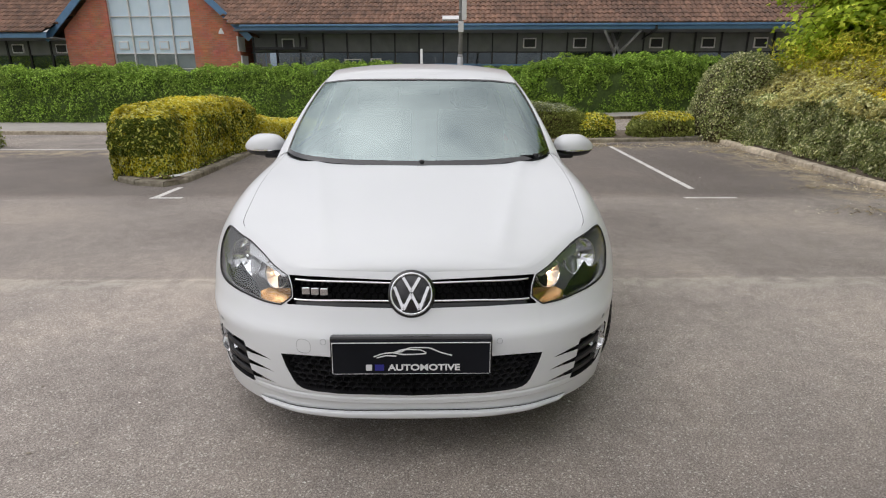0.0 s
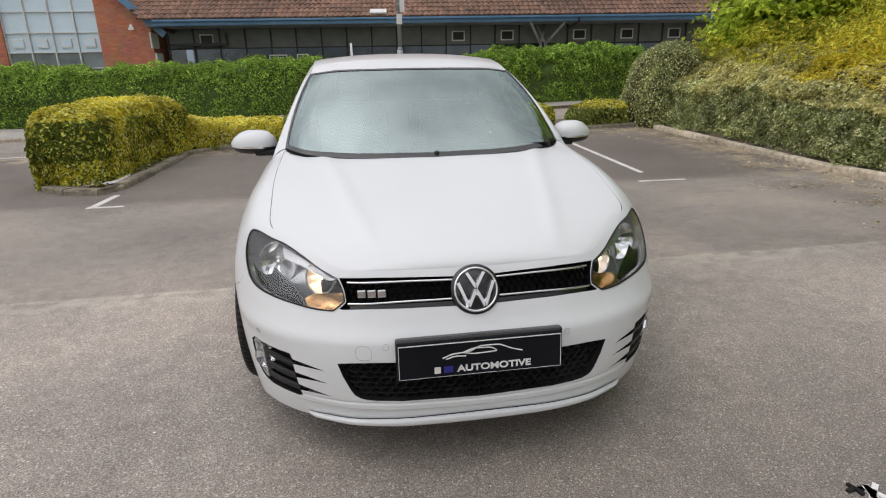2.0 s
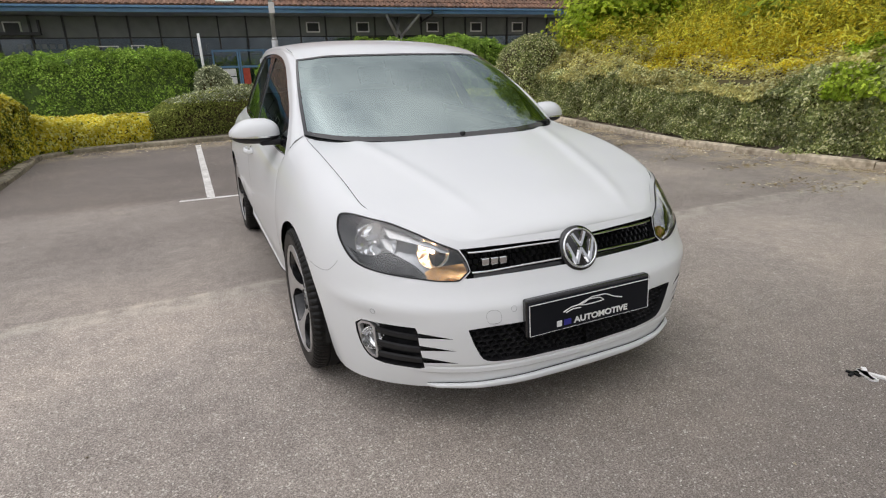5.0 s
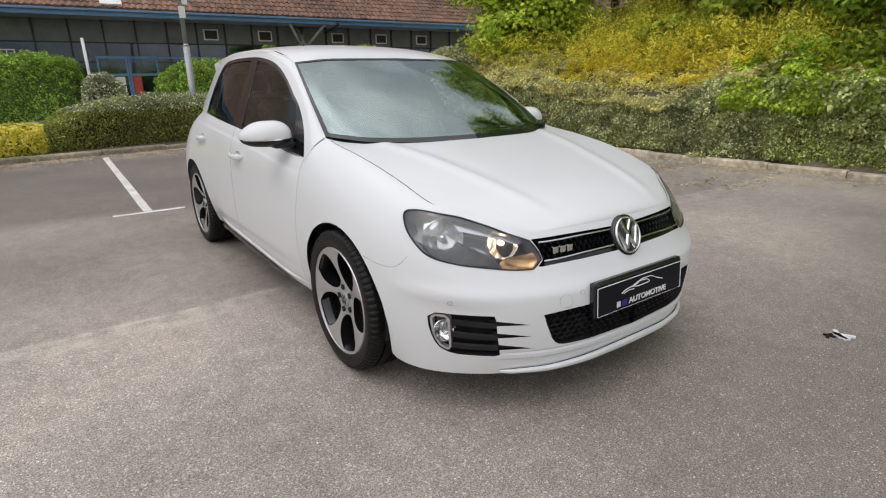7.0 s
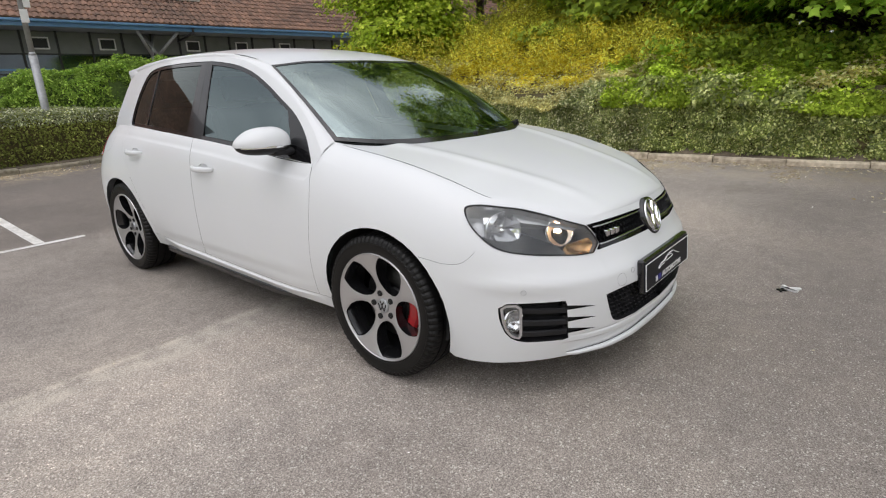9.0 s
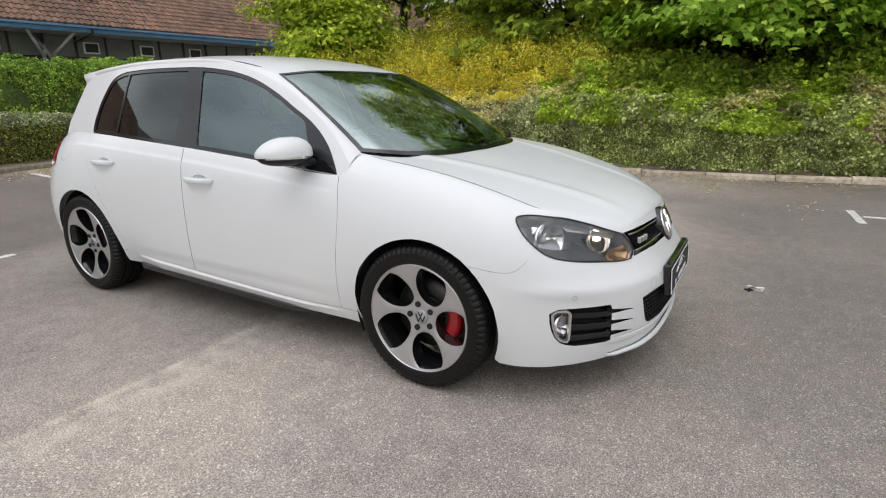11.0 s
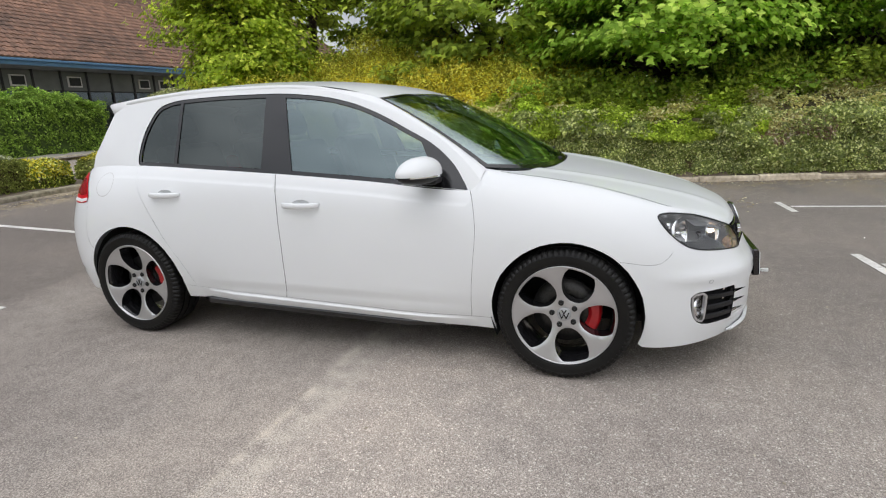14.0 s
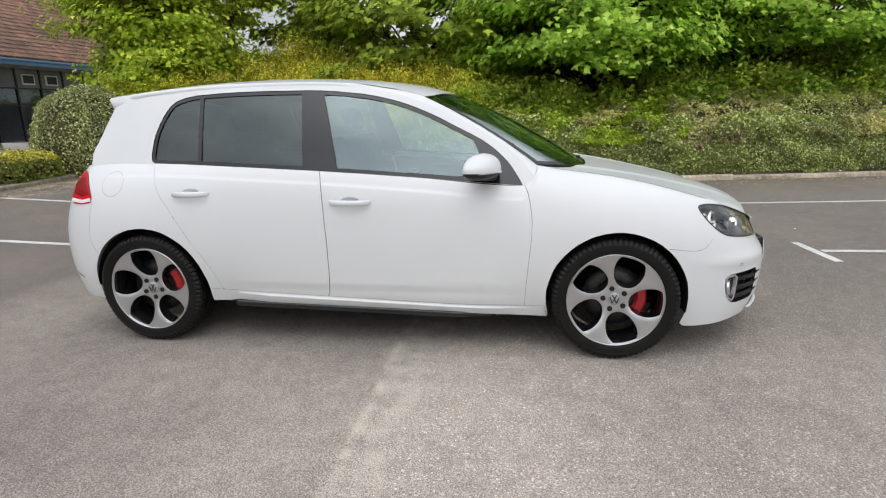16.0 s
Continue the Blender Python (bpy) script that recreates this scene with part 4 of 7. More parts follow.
for s in (-1, 1):
    dl = lambda c: inside(DLO, c[:, 0], c[:, 1])
    pn = lambda c: inside(PANE, c[:, 0], c[:, 1])
    m_f = between(L_M, L_B0)
    m_r = between(L_B2, L_Q0)
    m_q = between(L_Q1, lambda z: np.full(len(z), 9.0))
    cabin_patch(["side_frame"], [lambda c: inside(FRAME, c[:, 0], c[:, 1]) & ~dl(c)], [M_PAINT], [FRAME, DLO], ((.4, 3.0), (.87, 1.43)), [0], s, body, [""])
    cabin_patch(["window_trim"], [lambda c: dl(c) & ~(pn(c) & (m_f(c) | m_r(c) | m_q(c)))], [M_GLOSSBLACK], [DLO, PANE, *_cuts], ((.45, 2.57), (.88, 1.41)), [.004], s, body, ["black window surround and pillar trim"])
    for door, pick, mat, nm, lb in ((doors[s, 0], m_f, M_SIDEGLASS, "window_pane", "lightly tinted side glass"), (doors[s, 1], m_r, M_PRIVACY, "window_pane", "dark tinted side glass"), (doors[s, 1], m_q, M_PRIVACY, "quarter_pane", "dark tinted quarter glass")):
        cabin_patch([nm], [lambda c, p=pick: pn(c) & p(c)], [mat], [PANE, *_cuts], ((.45, 2.57), (.88, 1.41)), [.010], s, door, [lb])
    # rail between frame and roof or windscreen edge
    k = len(RAIL_YZ)
    outer = np.stack((cabin(RAIL_YZ[:, 0], RAIL_YZ[:, 1]), RAIL_YZ[:, 0], RAIL_YZ[:, 1]), -1)
    inner = []
    for i in range(k):
        y = RAIL_YZ[i, 0]
        if i <= 24:
            inner.append(screen(1.0, min(1.0, max(0, (i - .0) / 24.0))))
        else:
            f = (i - 24) / (k - 25)
            yy = .985 + (2.90 - .985) * f
            yy = yy * .3 + max(y, .985) * .7 if i > 26 else yy
            yy = min(max(yy, .985), 2.90)
            inner.append(np.array((float(rail_x(yy)), yy, float(rail_z(yy)))))
    strip("roof_rail", outer, np.array(inner), M_PAINT, body, s, bow=.007, rows=8, flip=True)
    # foot of the pillar, between wing and windscreen
    foot_a = np.array([(.703, .33, .968), (.700, .395, .982), screen(1.0, 0.02)])
    foot_b = np.array([(.745, .36, .940), (.765, .395, .925), outer[0]])
    strip("pillar_foot", foot_a, foot_b, M_PAINT, body, s, rows=5)

# tail: rear window, hatch and spoiler
_te = np.stack((cabin(_tailedge[:, 0], _tailedge[:, 1]), _tailedge[:, 0], _tailedge[:, 1]), -1)
tv = []
for p in _te:
    for a in np.linspace(-1, 1, 31):
        s = abs(a)
        tv.append((a * p[0], p[1] + .13 * (1 - s ** 3.0), p[2] + .004 * (1 - s)))
hatch = raw("tailgate", tv, grid_faces(len(_te), 31, True), M_PAINT, car, "white tailgate", True)
rwv = [(a * p[0] * .84, p[1] + .134 * (1 - abs(a * .84) ** 3.0) + .004, p[2] + .004) for p in _te[2:9] for a in np.linspace(-1, 1, 25)]
raw("rear_window", rwv, grid_faces(7, 25, True), M_PRIVACY, hatch, "dark rear window", True)
bm = bmesh.new()
rows = []
for a in np.linspace(-1, 1, 31):
    s = abs(a)
    x = a * .535
    y0, tip = 2.72 + .06 * (1 - s ** 2), 2.893 + .11 * (1 - s ** 2.5)
    z = 1.384 + .036 * (1 - s ** 2.2)
    rows.append([bm.verts.new(q) for q in ((x, y0 - .05, z + .016), (x, (y0 + tip) / 2, z + .018), (x, tip, z + .008), (x, tip + .010, z - .003), (x, tip - .022, z - .078), (x, y0 + .03, z - .030))])
for r0, r1 in zip(rows, rows[1:]):
    for i in range(5):
        bm.faces.new((r0[i], r1[i], r1[i + 1], r0[i + 1])).smooth = True
bm.faces.new(rows[0][::-1])
bm.faces.new(rows[-1])
bmesh.ops.recalc_face_normals(bm, faces=bm.faces)
part("roof_spoiler", bm, M_PAINT, car, "white roof spoiler above the rear window", True)

# ---- headlamps ----


def on_flank(u, v, push=0.0):
    return flank(u, v) - flank_normal(u, v) * push


def polygon_patch(name, poly, push, mat, side, parent, label="", step=.012, dome=0.0):
    """A patch of the flank's surface inside a polygon in the cutting plane, pushed inwards."""
    q = np.asarray(poly, float)
    lo, hi = q.min(0), q.max(0)
    g = np.array([(a, b) for a in np.arange(lo[0], hi[0], step) for b in np.arange(lo[1], hi[1], step)])
    g = g[inside(q, g[:, 0], g[:, 1])] if len(g) else np.zeros((0, 2))
    pts, tri = triangulate(g, [q])
    c = pts[tri].mean(1)
    tri = tri[inside(q, c[:, 0], c[:, 1])]
    u, v = np.clip(pts[:, 0], 0, LENGTH), np.clip(pts[:, 1] / WSCALE, -1, 1)
    n = flank_normal(u, v)
    mid = q.mean(0)
    r = np.linalg.norm((pts - mid) / (hi - lo) * 2, axis=1)
    p = flank(u, v) - n * push + n * dome * np.clip(1 - r[:, None] ** 2, 0, 1)
    a, b, d = p[tri[:, 0]], p[tri[:, 1]], p[tri[:, 2]]
    flip = np.sum(np.cross(b - a, d - a) * n[tri[:, 0]], 1) < 0
    tri[flip] = tri[flip][:, ::-1]
    return raw(name, mirrored(p, side), tri if side > 0 else tri[:, ::-1], mat, parent, label, True)


def edge_band(name, poly, width, lift, mat, side, parent, label="", depth=.006):
    """A thin raised band along the edge of an opening."""
    q = np.asarray(poly, float)
    inn = shrunk(q, width)
    k = len(q)
    rows = []
    for r, o in ((q, -depth), (q, lift), (inn, lift), (inn, -depth)):
        u, v = np.clip(r[:, 0], 0, LENGTH), np.clip(r[:, 1] / WSCALE, -1, 1)
        rows.append(flank(u, v) + flank_normal(u, v) * o)
    faces = [(j * k + i, j * k + (i + 1) % k, (j + 1) * k + (i + 1) % k, (j + 1) * k + i) for j in range(3) for i in range(k)]
    return raw(name, mirrored(np.concatenate(rows), side), faces, mat, parent, label)


def lathe(profile, axis_from, axis_dir, seg=40):
    """Rings of (along, radius) turned about an axis; verts and faces."""
    d = Vector(axis_dir).normalized()
    q = d.to_track_quat("Z", "Y")
    verts, faces = [], []
    for h, r in profile:
        for i in range(seg):
            a = 2 * math.pi * i / seg
            verts.append(Vector(axis_from) + q @ Vector((r * math.cos(a), r * math.sin(a), h)))
    n = len(profile)
    for j in range(n - 1):
        for i in range(seg):
            k = (i + 1) % seg
            faces.append((j * seg + i, j * seg + k, (j + 1) * seg + k, (j + 1) * seg + i))
    return verts, faces


def bowl(name, centre, radius, depth, mat, parent, side, label="", aim=(.22, -.96, .12)):
    prof = [(-depth * (1 - (k / 7) ** 2), radius * max(k / 7, .02)) for k in range(8)] + [(.004, radius * 1.04), (-.006, radius * 1.07)]
    a = (aim[0] * (1 if side > 0 else -1), aim[1], aim[2])
    v, f = lathe(prof, mirrored(centre, side), a, 36)
    return raw(name, v, f, mat, parent, label, True)


def facet_bowl(name, centre, radius, depth, parent, side, label, aim, seed, segs=11, rings=4, mat=None, uneven=.0035):
    """A reflector of flat mirror facets."""
    r = random.Random(seed)
    prof = [(-depth * (1 - (k / rings) ** 2), radius * max(k / rings, .10)) for k in range(rings + 1)]
    a = (aim[0] * (1 if side > 0 else -1), aim[1], aim[2])
    v, f = lathe(prof, mirrored(centre, side), a, segs)
    d = Vector(a).normalized()
    v = [p + d * r.uniform(-uneven, uneven) for p in v]
    ob = raw(name, v, f, mat or M_FACET, parent, label)
    v, f = lathe([(-.004, radius * .99), (.003, radius * 1.0), (.004, radius * 1.04), (-.008, radius * 1.06)], mirrored(centre, side), a, 40)
    raw("reflector_rim", v, f, M_CHROME, ob, "chrome rim", True)
    return ob


MAIN_AT, SIDE_AT = np.array((.655, -.492, .674)), np.array((.499, -.645, .659))
for s in (-1, 1):
    lamp_body = shell("headlamp", [22], M_HOUSING, s, car, "headlamp with clear lens, chrome reflectors and lit side light", push=.105)
    rim_wall("lamp_wall", LAMP, .108, M_HOUSING, s, lamp_body)
    shell("lens", [22], M_LENS, s, lamp_body, "clear lens", push=.0)
    edge_band("lamp_seal", LAMP, .0050, .0022, M_TRIM, s, lamp_body, "black seal")
    facet_bowl("main_reflector", MAIN_AT, .073, .048, lamp_body, s, "chrome main reflector bowl", (.42, -.90, .12), 4, 22, 5, uneven=.0020)
    facet_bowl("side_reflector", SIDE_AT, .056, .040, lamp_body, s, "side light reflector bowl with the bulb's glow tinted into its metal", (.50, -.85, .16), 9, 12, 4, M_WARMFACET, .0022)
    c = Vector(mirrored(MAIN_AT + np.array((-.004, .012, 0)), s))
    v, f = lathe([(-.03, .001), (-.03, .014), (0, .015), (.012, .010), (.016, .001)], c, (.2 * s, -.96, .12), 16)
    raw("main_bulb", v, f, M_CHROME, lamp_body, "unlit main bulb with a bright shield", True)
    # dark shell round the side light's bowl
    c = Vector(mirrored(SIDE_AT, s))
    v, f = lathe([(.004, .0585), (-.012, .058), (-.036, .042), (-.053, .020), (-.055, .001)], c, (.50 * s, -.85, .16), 28)
    raw("side_shell", v, f, M_CHROME, lamp_body, "chrome shell behind the side light", True)
    polygon_patch("reflector_facet", uv([(1.005, .80), (.93, .845), (.945, .70), (.985, .655)]), .05, M_FACET, s, lamp_body, "bright reflector facet", dome=.006)
    c = Vector(mirrored(SIDE_AT + np.array((0, .004, .002)), s))
    v, f = lathe([(-.02, .001), (-.02, .008), (0, .009), (.007, .006), (.010, .001)], c, (.2 * s, -.96, .12), 14)
    raw("side_bulb", v, f, M_BULB, lamp_body, "lit warm bulb", True)
    polygon_patch("lower_mask", uv([(.985, .50), (.90, .415), (.775, .415), (.62, .445), (.605, .49), (.66, .575), (.735, .625), (.806, .665), (.815, .585), (.85, .53), (.92, .50)]), .022, M_GLOSSBLACK, s, lamp_body, "gloss black lower mask")
    polygon_patch("upper_mask", uv([(.86, .905), (.70, .90), (.56, .88), (.485, .85), (.52, .80), (.68, .82), (.80, .80)]), .030, M_HOUSING, s, lamp_body, "grey upper housing")
    polygon_patch("indicator", uv([(.446, .70), (.434, .62), (.436, .585), (.476, .475), (.60, .448), (.615, .52), (.585, .60), (.535, .645)]), .022, M_AMBERCUP, s, lamp_body, "amber indicator reflector", dome=-.022)

# ---- grilles ----


def honeycomb(name, u0, u1, v0, v1, poly, wide, tall, push, bar, parent, label, mat=None):
    """Hexagon frames over an opening, right and left."""
    verts, faces = [], []
    row, v = 0, v0
    while v < v1:
        u = u0 + (wide / 2 if row % 2 else 0)
        while u < u1:
            if inside(poly, np.array([abs(u) + 1e-5]), np.array([v * WSCALE]))[0]:
                k = len(verts)
                p = on_flank(abs(u), v, push)
                n = flank_normal(abs(u), v)
                if u < 0:
                    p, n = mirrored(p, -1), mirrored(n, -1)
                side = np.cross((0, 0, 1.0), n)
                side /= np.linalg.norm(side)
                up = np.cross(n, side)
                for f, o in ((1.0, .0), (1 - bar, .004), (1 - bar * 1.6, -.012)):
                    for a in range(6):
                        t = math.radians(60 * a + 30)
                        verts.append(p + side * math.cos(t) * wide * .577 * f + up * math.sin(t) * tall * .66 * f + n * o)
                for j in range(2):
                    for a in range(6):
                        b = (a + 1) % 6
                        faces.append((k + j * 6 + a, k + j * 6 + b, k + j * 6 + 6 + b, k + j * 6 + 6 + a))
            u += wide
        v += tall / (.26)
        row += 1
    return raw(name, verts, faces, mat or M_GLOSSBLACK, parent, label)


grille = shell("radiator_grille", [23], M_GAP, 0, car, "black honeycomb grille between the headlamps with two chrome strips", push=.05, both=True)
for s in (-1, 1):
    rim_wall("grille_wall", GRILLE, .05, M_GLOSSBLACK, s, grille)
honeycomb("honeycomb", -.44, .44, .56, .85, GRILLE, .026, .022, .022, .16, grille, "gloss black honeycomb mesh")
for s in (-1, 1):
    for va, vb in ((.820, .838), (.585, .575)):
        line_u = np.linspace(.060, .416, 24)
        bm = bmesh.new()
        pts = [mirrored(on_flank(u, va + (vb - va) * (u - .06) / .356, .004), s) for u in line_u]
        for a, b in zip(pts, pts[1:]):
            tube(bm, a, b, .0042, sides=8, caps=False)
        part("chrome_strip", bm, M_CHROME, grille, "thin chrome strip")
    # lower black bar of the grille
    polygon_patch("grille_bar", uv([(0, .505), (0, .555), (.10, .556), (.25, .558), (.412, .555), (.412, .51), (.25, .513)]), .012, M_GLOSSBLACK, s, grille)
for k in range(3):
    x0 = -.378 + .032 * k
    boxed("badge_block", (x0, x0 + .027, -.784 - .005 * k, -.768 - .005 * k, .630, .655), M_CHROME, grille, "small chrome badge block", bevel=.003)

low = shell("lower_grille", [24], M_GAP, 0, car, "black honeycomb lower grille in the bumper", push=.055, both=True)
for s in (-1, 1):
    rim_wall("lower_grille_wall", LOWGRILLE, .055, M_TRIM, s, low)
honeycomb("honeycomb", -.46, .46, -.57, -.05, LOWGRILLE, .033, .020, .022, .20, low, "black honeycomb mesh", M_TRIM)

# round emblem
E_AT, E_DIR = Vector((0, -.811, .642)), Vector((0, -.93, .36)).normalized()
v, f = lathe([(-.03, .082), (.004, .082), (.010, .078), (.010, .001)], E_AT, E_DIR, 48)
emblem = raw("emblem", v, f, M_GLOSSBLACK, car, "round chrome and black emblem on the grille", True)
v, f = lathe([(.006, .0735), (.014, .0725), (.017, .069), (.014, .0655), (.006, .0645)], E_AT, E_DIR, 48)
raw("ring", v, f, M_CHROME, emblem, "chrome ring", True)
_ex, _ey = Vector((1, 0, 0)), E_DIR.cross(Vector((1, 0, 0)))
_ey = _ey if _ey.z > 0 else -_ey


def emblem_bars(centre, ex, ey, nrm, r, mat, parent, w):
    strokes = (((-.42, .82), (0, .10)), ((.42, .82), (0, .10)), ((-.86, .36), (-.40, -.80)), ((-.40, -.80), (0, .0)), ((0, .0), (.40, -.80)), ((.40, -.80), (.86, .36)))
    for (ax, ay), (bx, by) in strokes:
        a, b = centre + ex * ax * r + ey * ay * r, centre + ex * bx * r + ey * by * r
        d = (b - a).normalized()
        sd = d.cross(nrm).normalized() * w / 2
        bm = bmesh.new()
        low_, high = [], []
        for p, t in ((a, -1), (b, 1)):
            for k in (-1, 1):
                low_.append(bm.verts.new(p + sd * k))
                high.append(bm.verts.new(p + sd * k * .6 + nrm * w * .45))
        bm.faces.new((high[0], high[1], high[3], high[2]))
        for i, j in ((0, 1), (1, 3), (3, 2), (2, 0)):
            bm.faces.new((low_[i], low_[j], high[j], high[i]))
        bmesh.ops.recalc_face_normals(bm, faces=bm.faces)
        part("stroke", bm, mat, parent)


emblem_bars(E_AT + E_DIR * .010, _ex, _ey, E_DIR, .067, M_CHROME, emblem, .0165)

# plate with bars in place of its words
PL = Matrix.Translation((0, -.895, .449)) @ Matrix.Rotation(radians(-4), 4, "X")
bm = bmesh.new()
box(bm, -.268, .268, -.008, .012, -.0625, .0625, .006)
for v_ in bm.verts:
    v_.co = PL @ v_.co
plate = part("front_plate", bm, M_PLATE, car, "black show plate with a white word, blue bar and car outline")
boxed("plate_holder", (-.272, .272, -.004, .026, -.064, .073), M_GLOSSBLACK, plate, "gloss black plate holder", bevel=.008, m=PL)
boxed("plate_rim", (-.264, .264, -.0105, -.007, .052, .0545), M_INK, plate, m=PL)
for x0 in (-.264, .2625):
    boxed("plate_rim", (x0, x0 + .0015, -.0105, -.007, -.056, .052), M_INK, plate, m=PL)
boxed("plate_rim", (-.262, .262, -.0100, -.007, -.0575, -.0570), M_INK, plate, m=PL)
font = bpy.data.curves.new("plate_word", "FONT")
font.body, font.size, font.extrude, font.offset, font.space_character = "AUTOMOTIVE", .0300, .0012, .0009, 1.0
font_ob = bpy.data.objects.new("plate_word", font)
word = bpy.data.meshes.new_from_object(font_ob)
bpy.data.objects.remove(font_ob)
_wx = np.array([v.co[:] for v in word.vertices])
_w0, _w1, _h0, _h1 = _wx[:, 0].min(), _wx[:, 0].max(), _wx[:, 1].min(), _wx[:, 1].max()
for v in word.vertices:
    v.co = PL @ Vector((-.080 + .243 * (v.co.x - _w0) / (_w1 - _w0), -.0085 - v.co.z, -.046 + .023 * (v.co.y - _h0) / (_h1 - _h0)))
word.materials.append(M_INK)
word_ob = new("plate_word", word)
word_ob.parent = plate
tagged(word_ob, "white printed word")
boxed("ink_bar", (-.152, -.132, -.0105, -.007, -.045, -.024), M_INK, plate, m=PL)
boxed("ink_bar", (-.122, -.092, -.0105, -.007, -.045, -.024), M_INKBLUE, plate, m=PL)
for ln in (((-.125, .004), (-.09, .016), (-.04, .020), (0, .036), (.05, .036), (.10, .018), (.135, .008)), ((-.06, .018), (-.02, .030), (.03, .028), (.05, .016), (-.02, .012), (-.06, .018)), ((-.115, .0), (-.08, .008), (-.05, .006))):
    q = smooth_line([(x, z) for x, z in ln], 24)
    bm = bmesh.new()
    for (x0, z0), (x1, z1) in zip(q, q[1:]):
        tube(bm, PL @ Vector((x0, -.009, z0)), PL @ Vector((x1, -.009, z1)), .0022, sides=5, caps=False)
    part("car_outline", bm, M_INK, plate)

# bumper details
for s in (-1, 1):
    for u, v in ((.300, .13), (.80, .02)):
        c, n = mirrored(on_flank(u, v, .0), s), mirrored(flank_normal(u, v), s)
        vv, ff = lathe([(-.002, .0105), (.0008, .0105), (.0012, .0095), (-.003, .0092)], c, n, 20)
        raw("sensor_ring", vv, ff, M_STEEL, bumper, "small round parking sensor", True)
    fog = shell("fog_vent", [25], M_GAP, s, car, "black bumper vent with slats and a fog lamp", push=.045)
    rim_wall("vent_wall", FOG, .045, M_TRIM, s, fog)
    for k, (v0, v1) in enumerate(((-.20, -.27), (-.37, -.45), (-.53, -.61))):
        u = np.linspace(.625, .80, 8)
        rows = [np.array([mirrored(on_flank(a, b, d), s) for a in u]) for b, d in ((v0, .010), (v0 - .012, .002), (v1, .004), (v1, .035), (v0, .035))]
        raw("slat", np.concatenate(rows), grid_faces(5, 8, s < 0), M_TRIM, fog, "black slat")
        shell("spike", [27 + k], M_GAP, s, fog, push=.010)
    fl = rounded(uv([(.886, -.178), (.805, -.150), (.802, -.38), (.797, -.648), (.838, -.628), (.866, -.52), (.881, -.37)]), 1)
    edge_band("fog_bezel", fl, .010, -.003, surface("satin_silver", (.50, .50, .51), (.62, .62, .63), .03, (.25, .4), metal=.7) if s < 0 else bpy.data.materials["satin_silver"], s, fog, "satin silver bezel", depth=.02)
    polygon_patch("fog_reflector", shrunk(fl, .010), .042, M_HOUSING, s, fog, "grey lamp housing")
    facet_bowl("fog_bowl", on_flank(.832, -.40, .020), .041, .030, fog, s, "chrome reflector bowl", (.34, -.93, .10), 6, 9, 3, uneven=.006)
    bowl("fog_bulb", on_flank(.838, -.385, .024), .007, .006, M_HOUSING, fog, s, "grey bulb shield", aim=(.30, -.94, .06))
    polygon_patch("fog_lens", shrunk(fl, .011), .008, M_LENS, s, fog, "clear fog lamp lens")
# lip under the nose, parted from the bumper by a dark line
lu = np.linspace(0, .612, 48)
lip_top = lambda u: .2235 - .020 * (u / .6) ** 1.3
lip_foot = lambda u: .1925 - .004 * (u / .6)


def lip_row(f, o):
    col = []
    for u in lu:
        fade = min(1, (.63 - u) / .06)
        zz = lip_foot(u) + (lip_top(u) - lip_foot(u)) * f
        p = flank(u, float(v_at(u, max(zz, float(_f["bz"](u)) + .001)))) + flank_normal(u, -.3) * (o * fade + .008 * fade)
        col.append((p[0], p[1], zz))
    col = np.array(col)
    return np.concatenate((mirrored(col[::-1], -1), col[1:]))


for nm, mat, prof, lb in (("bumper_lip", M_PAINT, ((1.0, -.004), (.985, .0075), (.93, .0105), (.72, .0125), (.38, .0125), (.14, .0105), (.02, .006), (0, -.03)), "white lip spoiler under the nose"),
                          ("lip_gap", M_GAP, ((1.13, -.004), (1.02, -.0055), (.98, -.004)), "thin dark line above the lip")):
    rows = [lip_row(f, o) for f, o in prof]
    raw(nm, np.concatenate(rows), grid_faces(len(rows), len(rows[0]), True), mat, bumper, lb, True)
tow = uv([(.345, .145), (.345, -.03), (.398, -.03), (.398, .145)])
for s in (-1,):
    edge_band("tow_cover", rounded(tow, 2), .0014, .0003, M_STEEL, s, bumper, "outline of the towing eye cover", depth=.002)

# ---- wheels ----


def wheel(y, zc, xc, turn, side, caliper):
    out = 1 if side > 0 else -1

    def at(r, a, x):
        return (out * (xc + x), y - r * math.cos(a), zc + r * math.sin(a))
    ax = (out, 0, 0)
    seg = 72
    o = (out * xc, y, zc)
    v, f = lathe([(.098, .2385), (.101, .2380), (.098, .231), (.090, .226), (.05, .215), (-.02, .210), (-.09, .222), (-.1, .236)], o, ax, seg)
    w = raw("wheel", v, f, M_GLOSSBLACK, car, "alloy wheel with five oval openings", True)
    # rim face
    holes = []
    t = np.linspace(0, 2 * math.pi, 48, endpoint=False)
    for k in range(5):
        a0 = math.radians(turn + 72 * k)
        rr = .1585 + .0875 * np.cos(t)
        tg = .0745 * np.sign(np.sin(t)) * np.abs(np.sin(t)) ** .86 * (1 + .10 * np.cos(t)) + .008 * np.cos(t) - .003
        ang = a0 + np.arctan2(tg, rr)
        rad = np.minimum(np.hypot(rr, tg), .2285)
        holes.append(np.stack((rad * np.cos(ang), rad * np.sin(ang)), 1))
    ring = np.linspace(0, 2 * math.pi, 96, endpoint=False)
    rim_poly = np.stack((.2375 * np.cos(ring), .2375 * np.sin(ring)), 1)
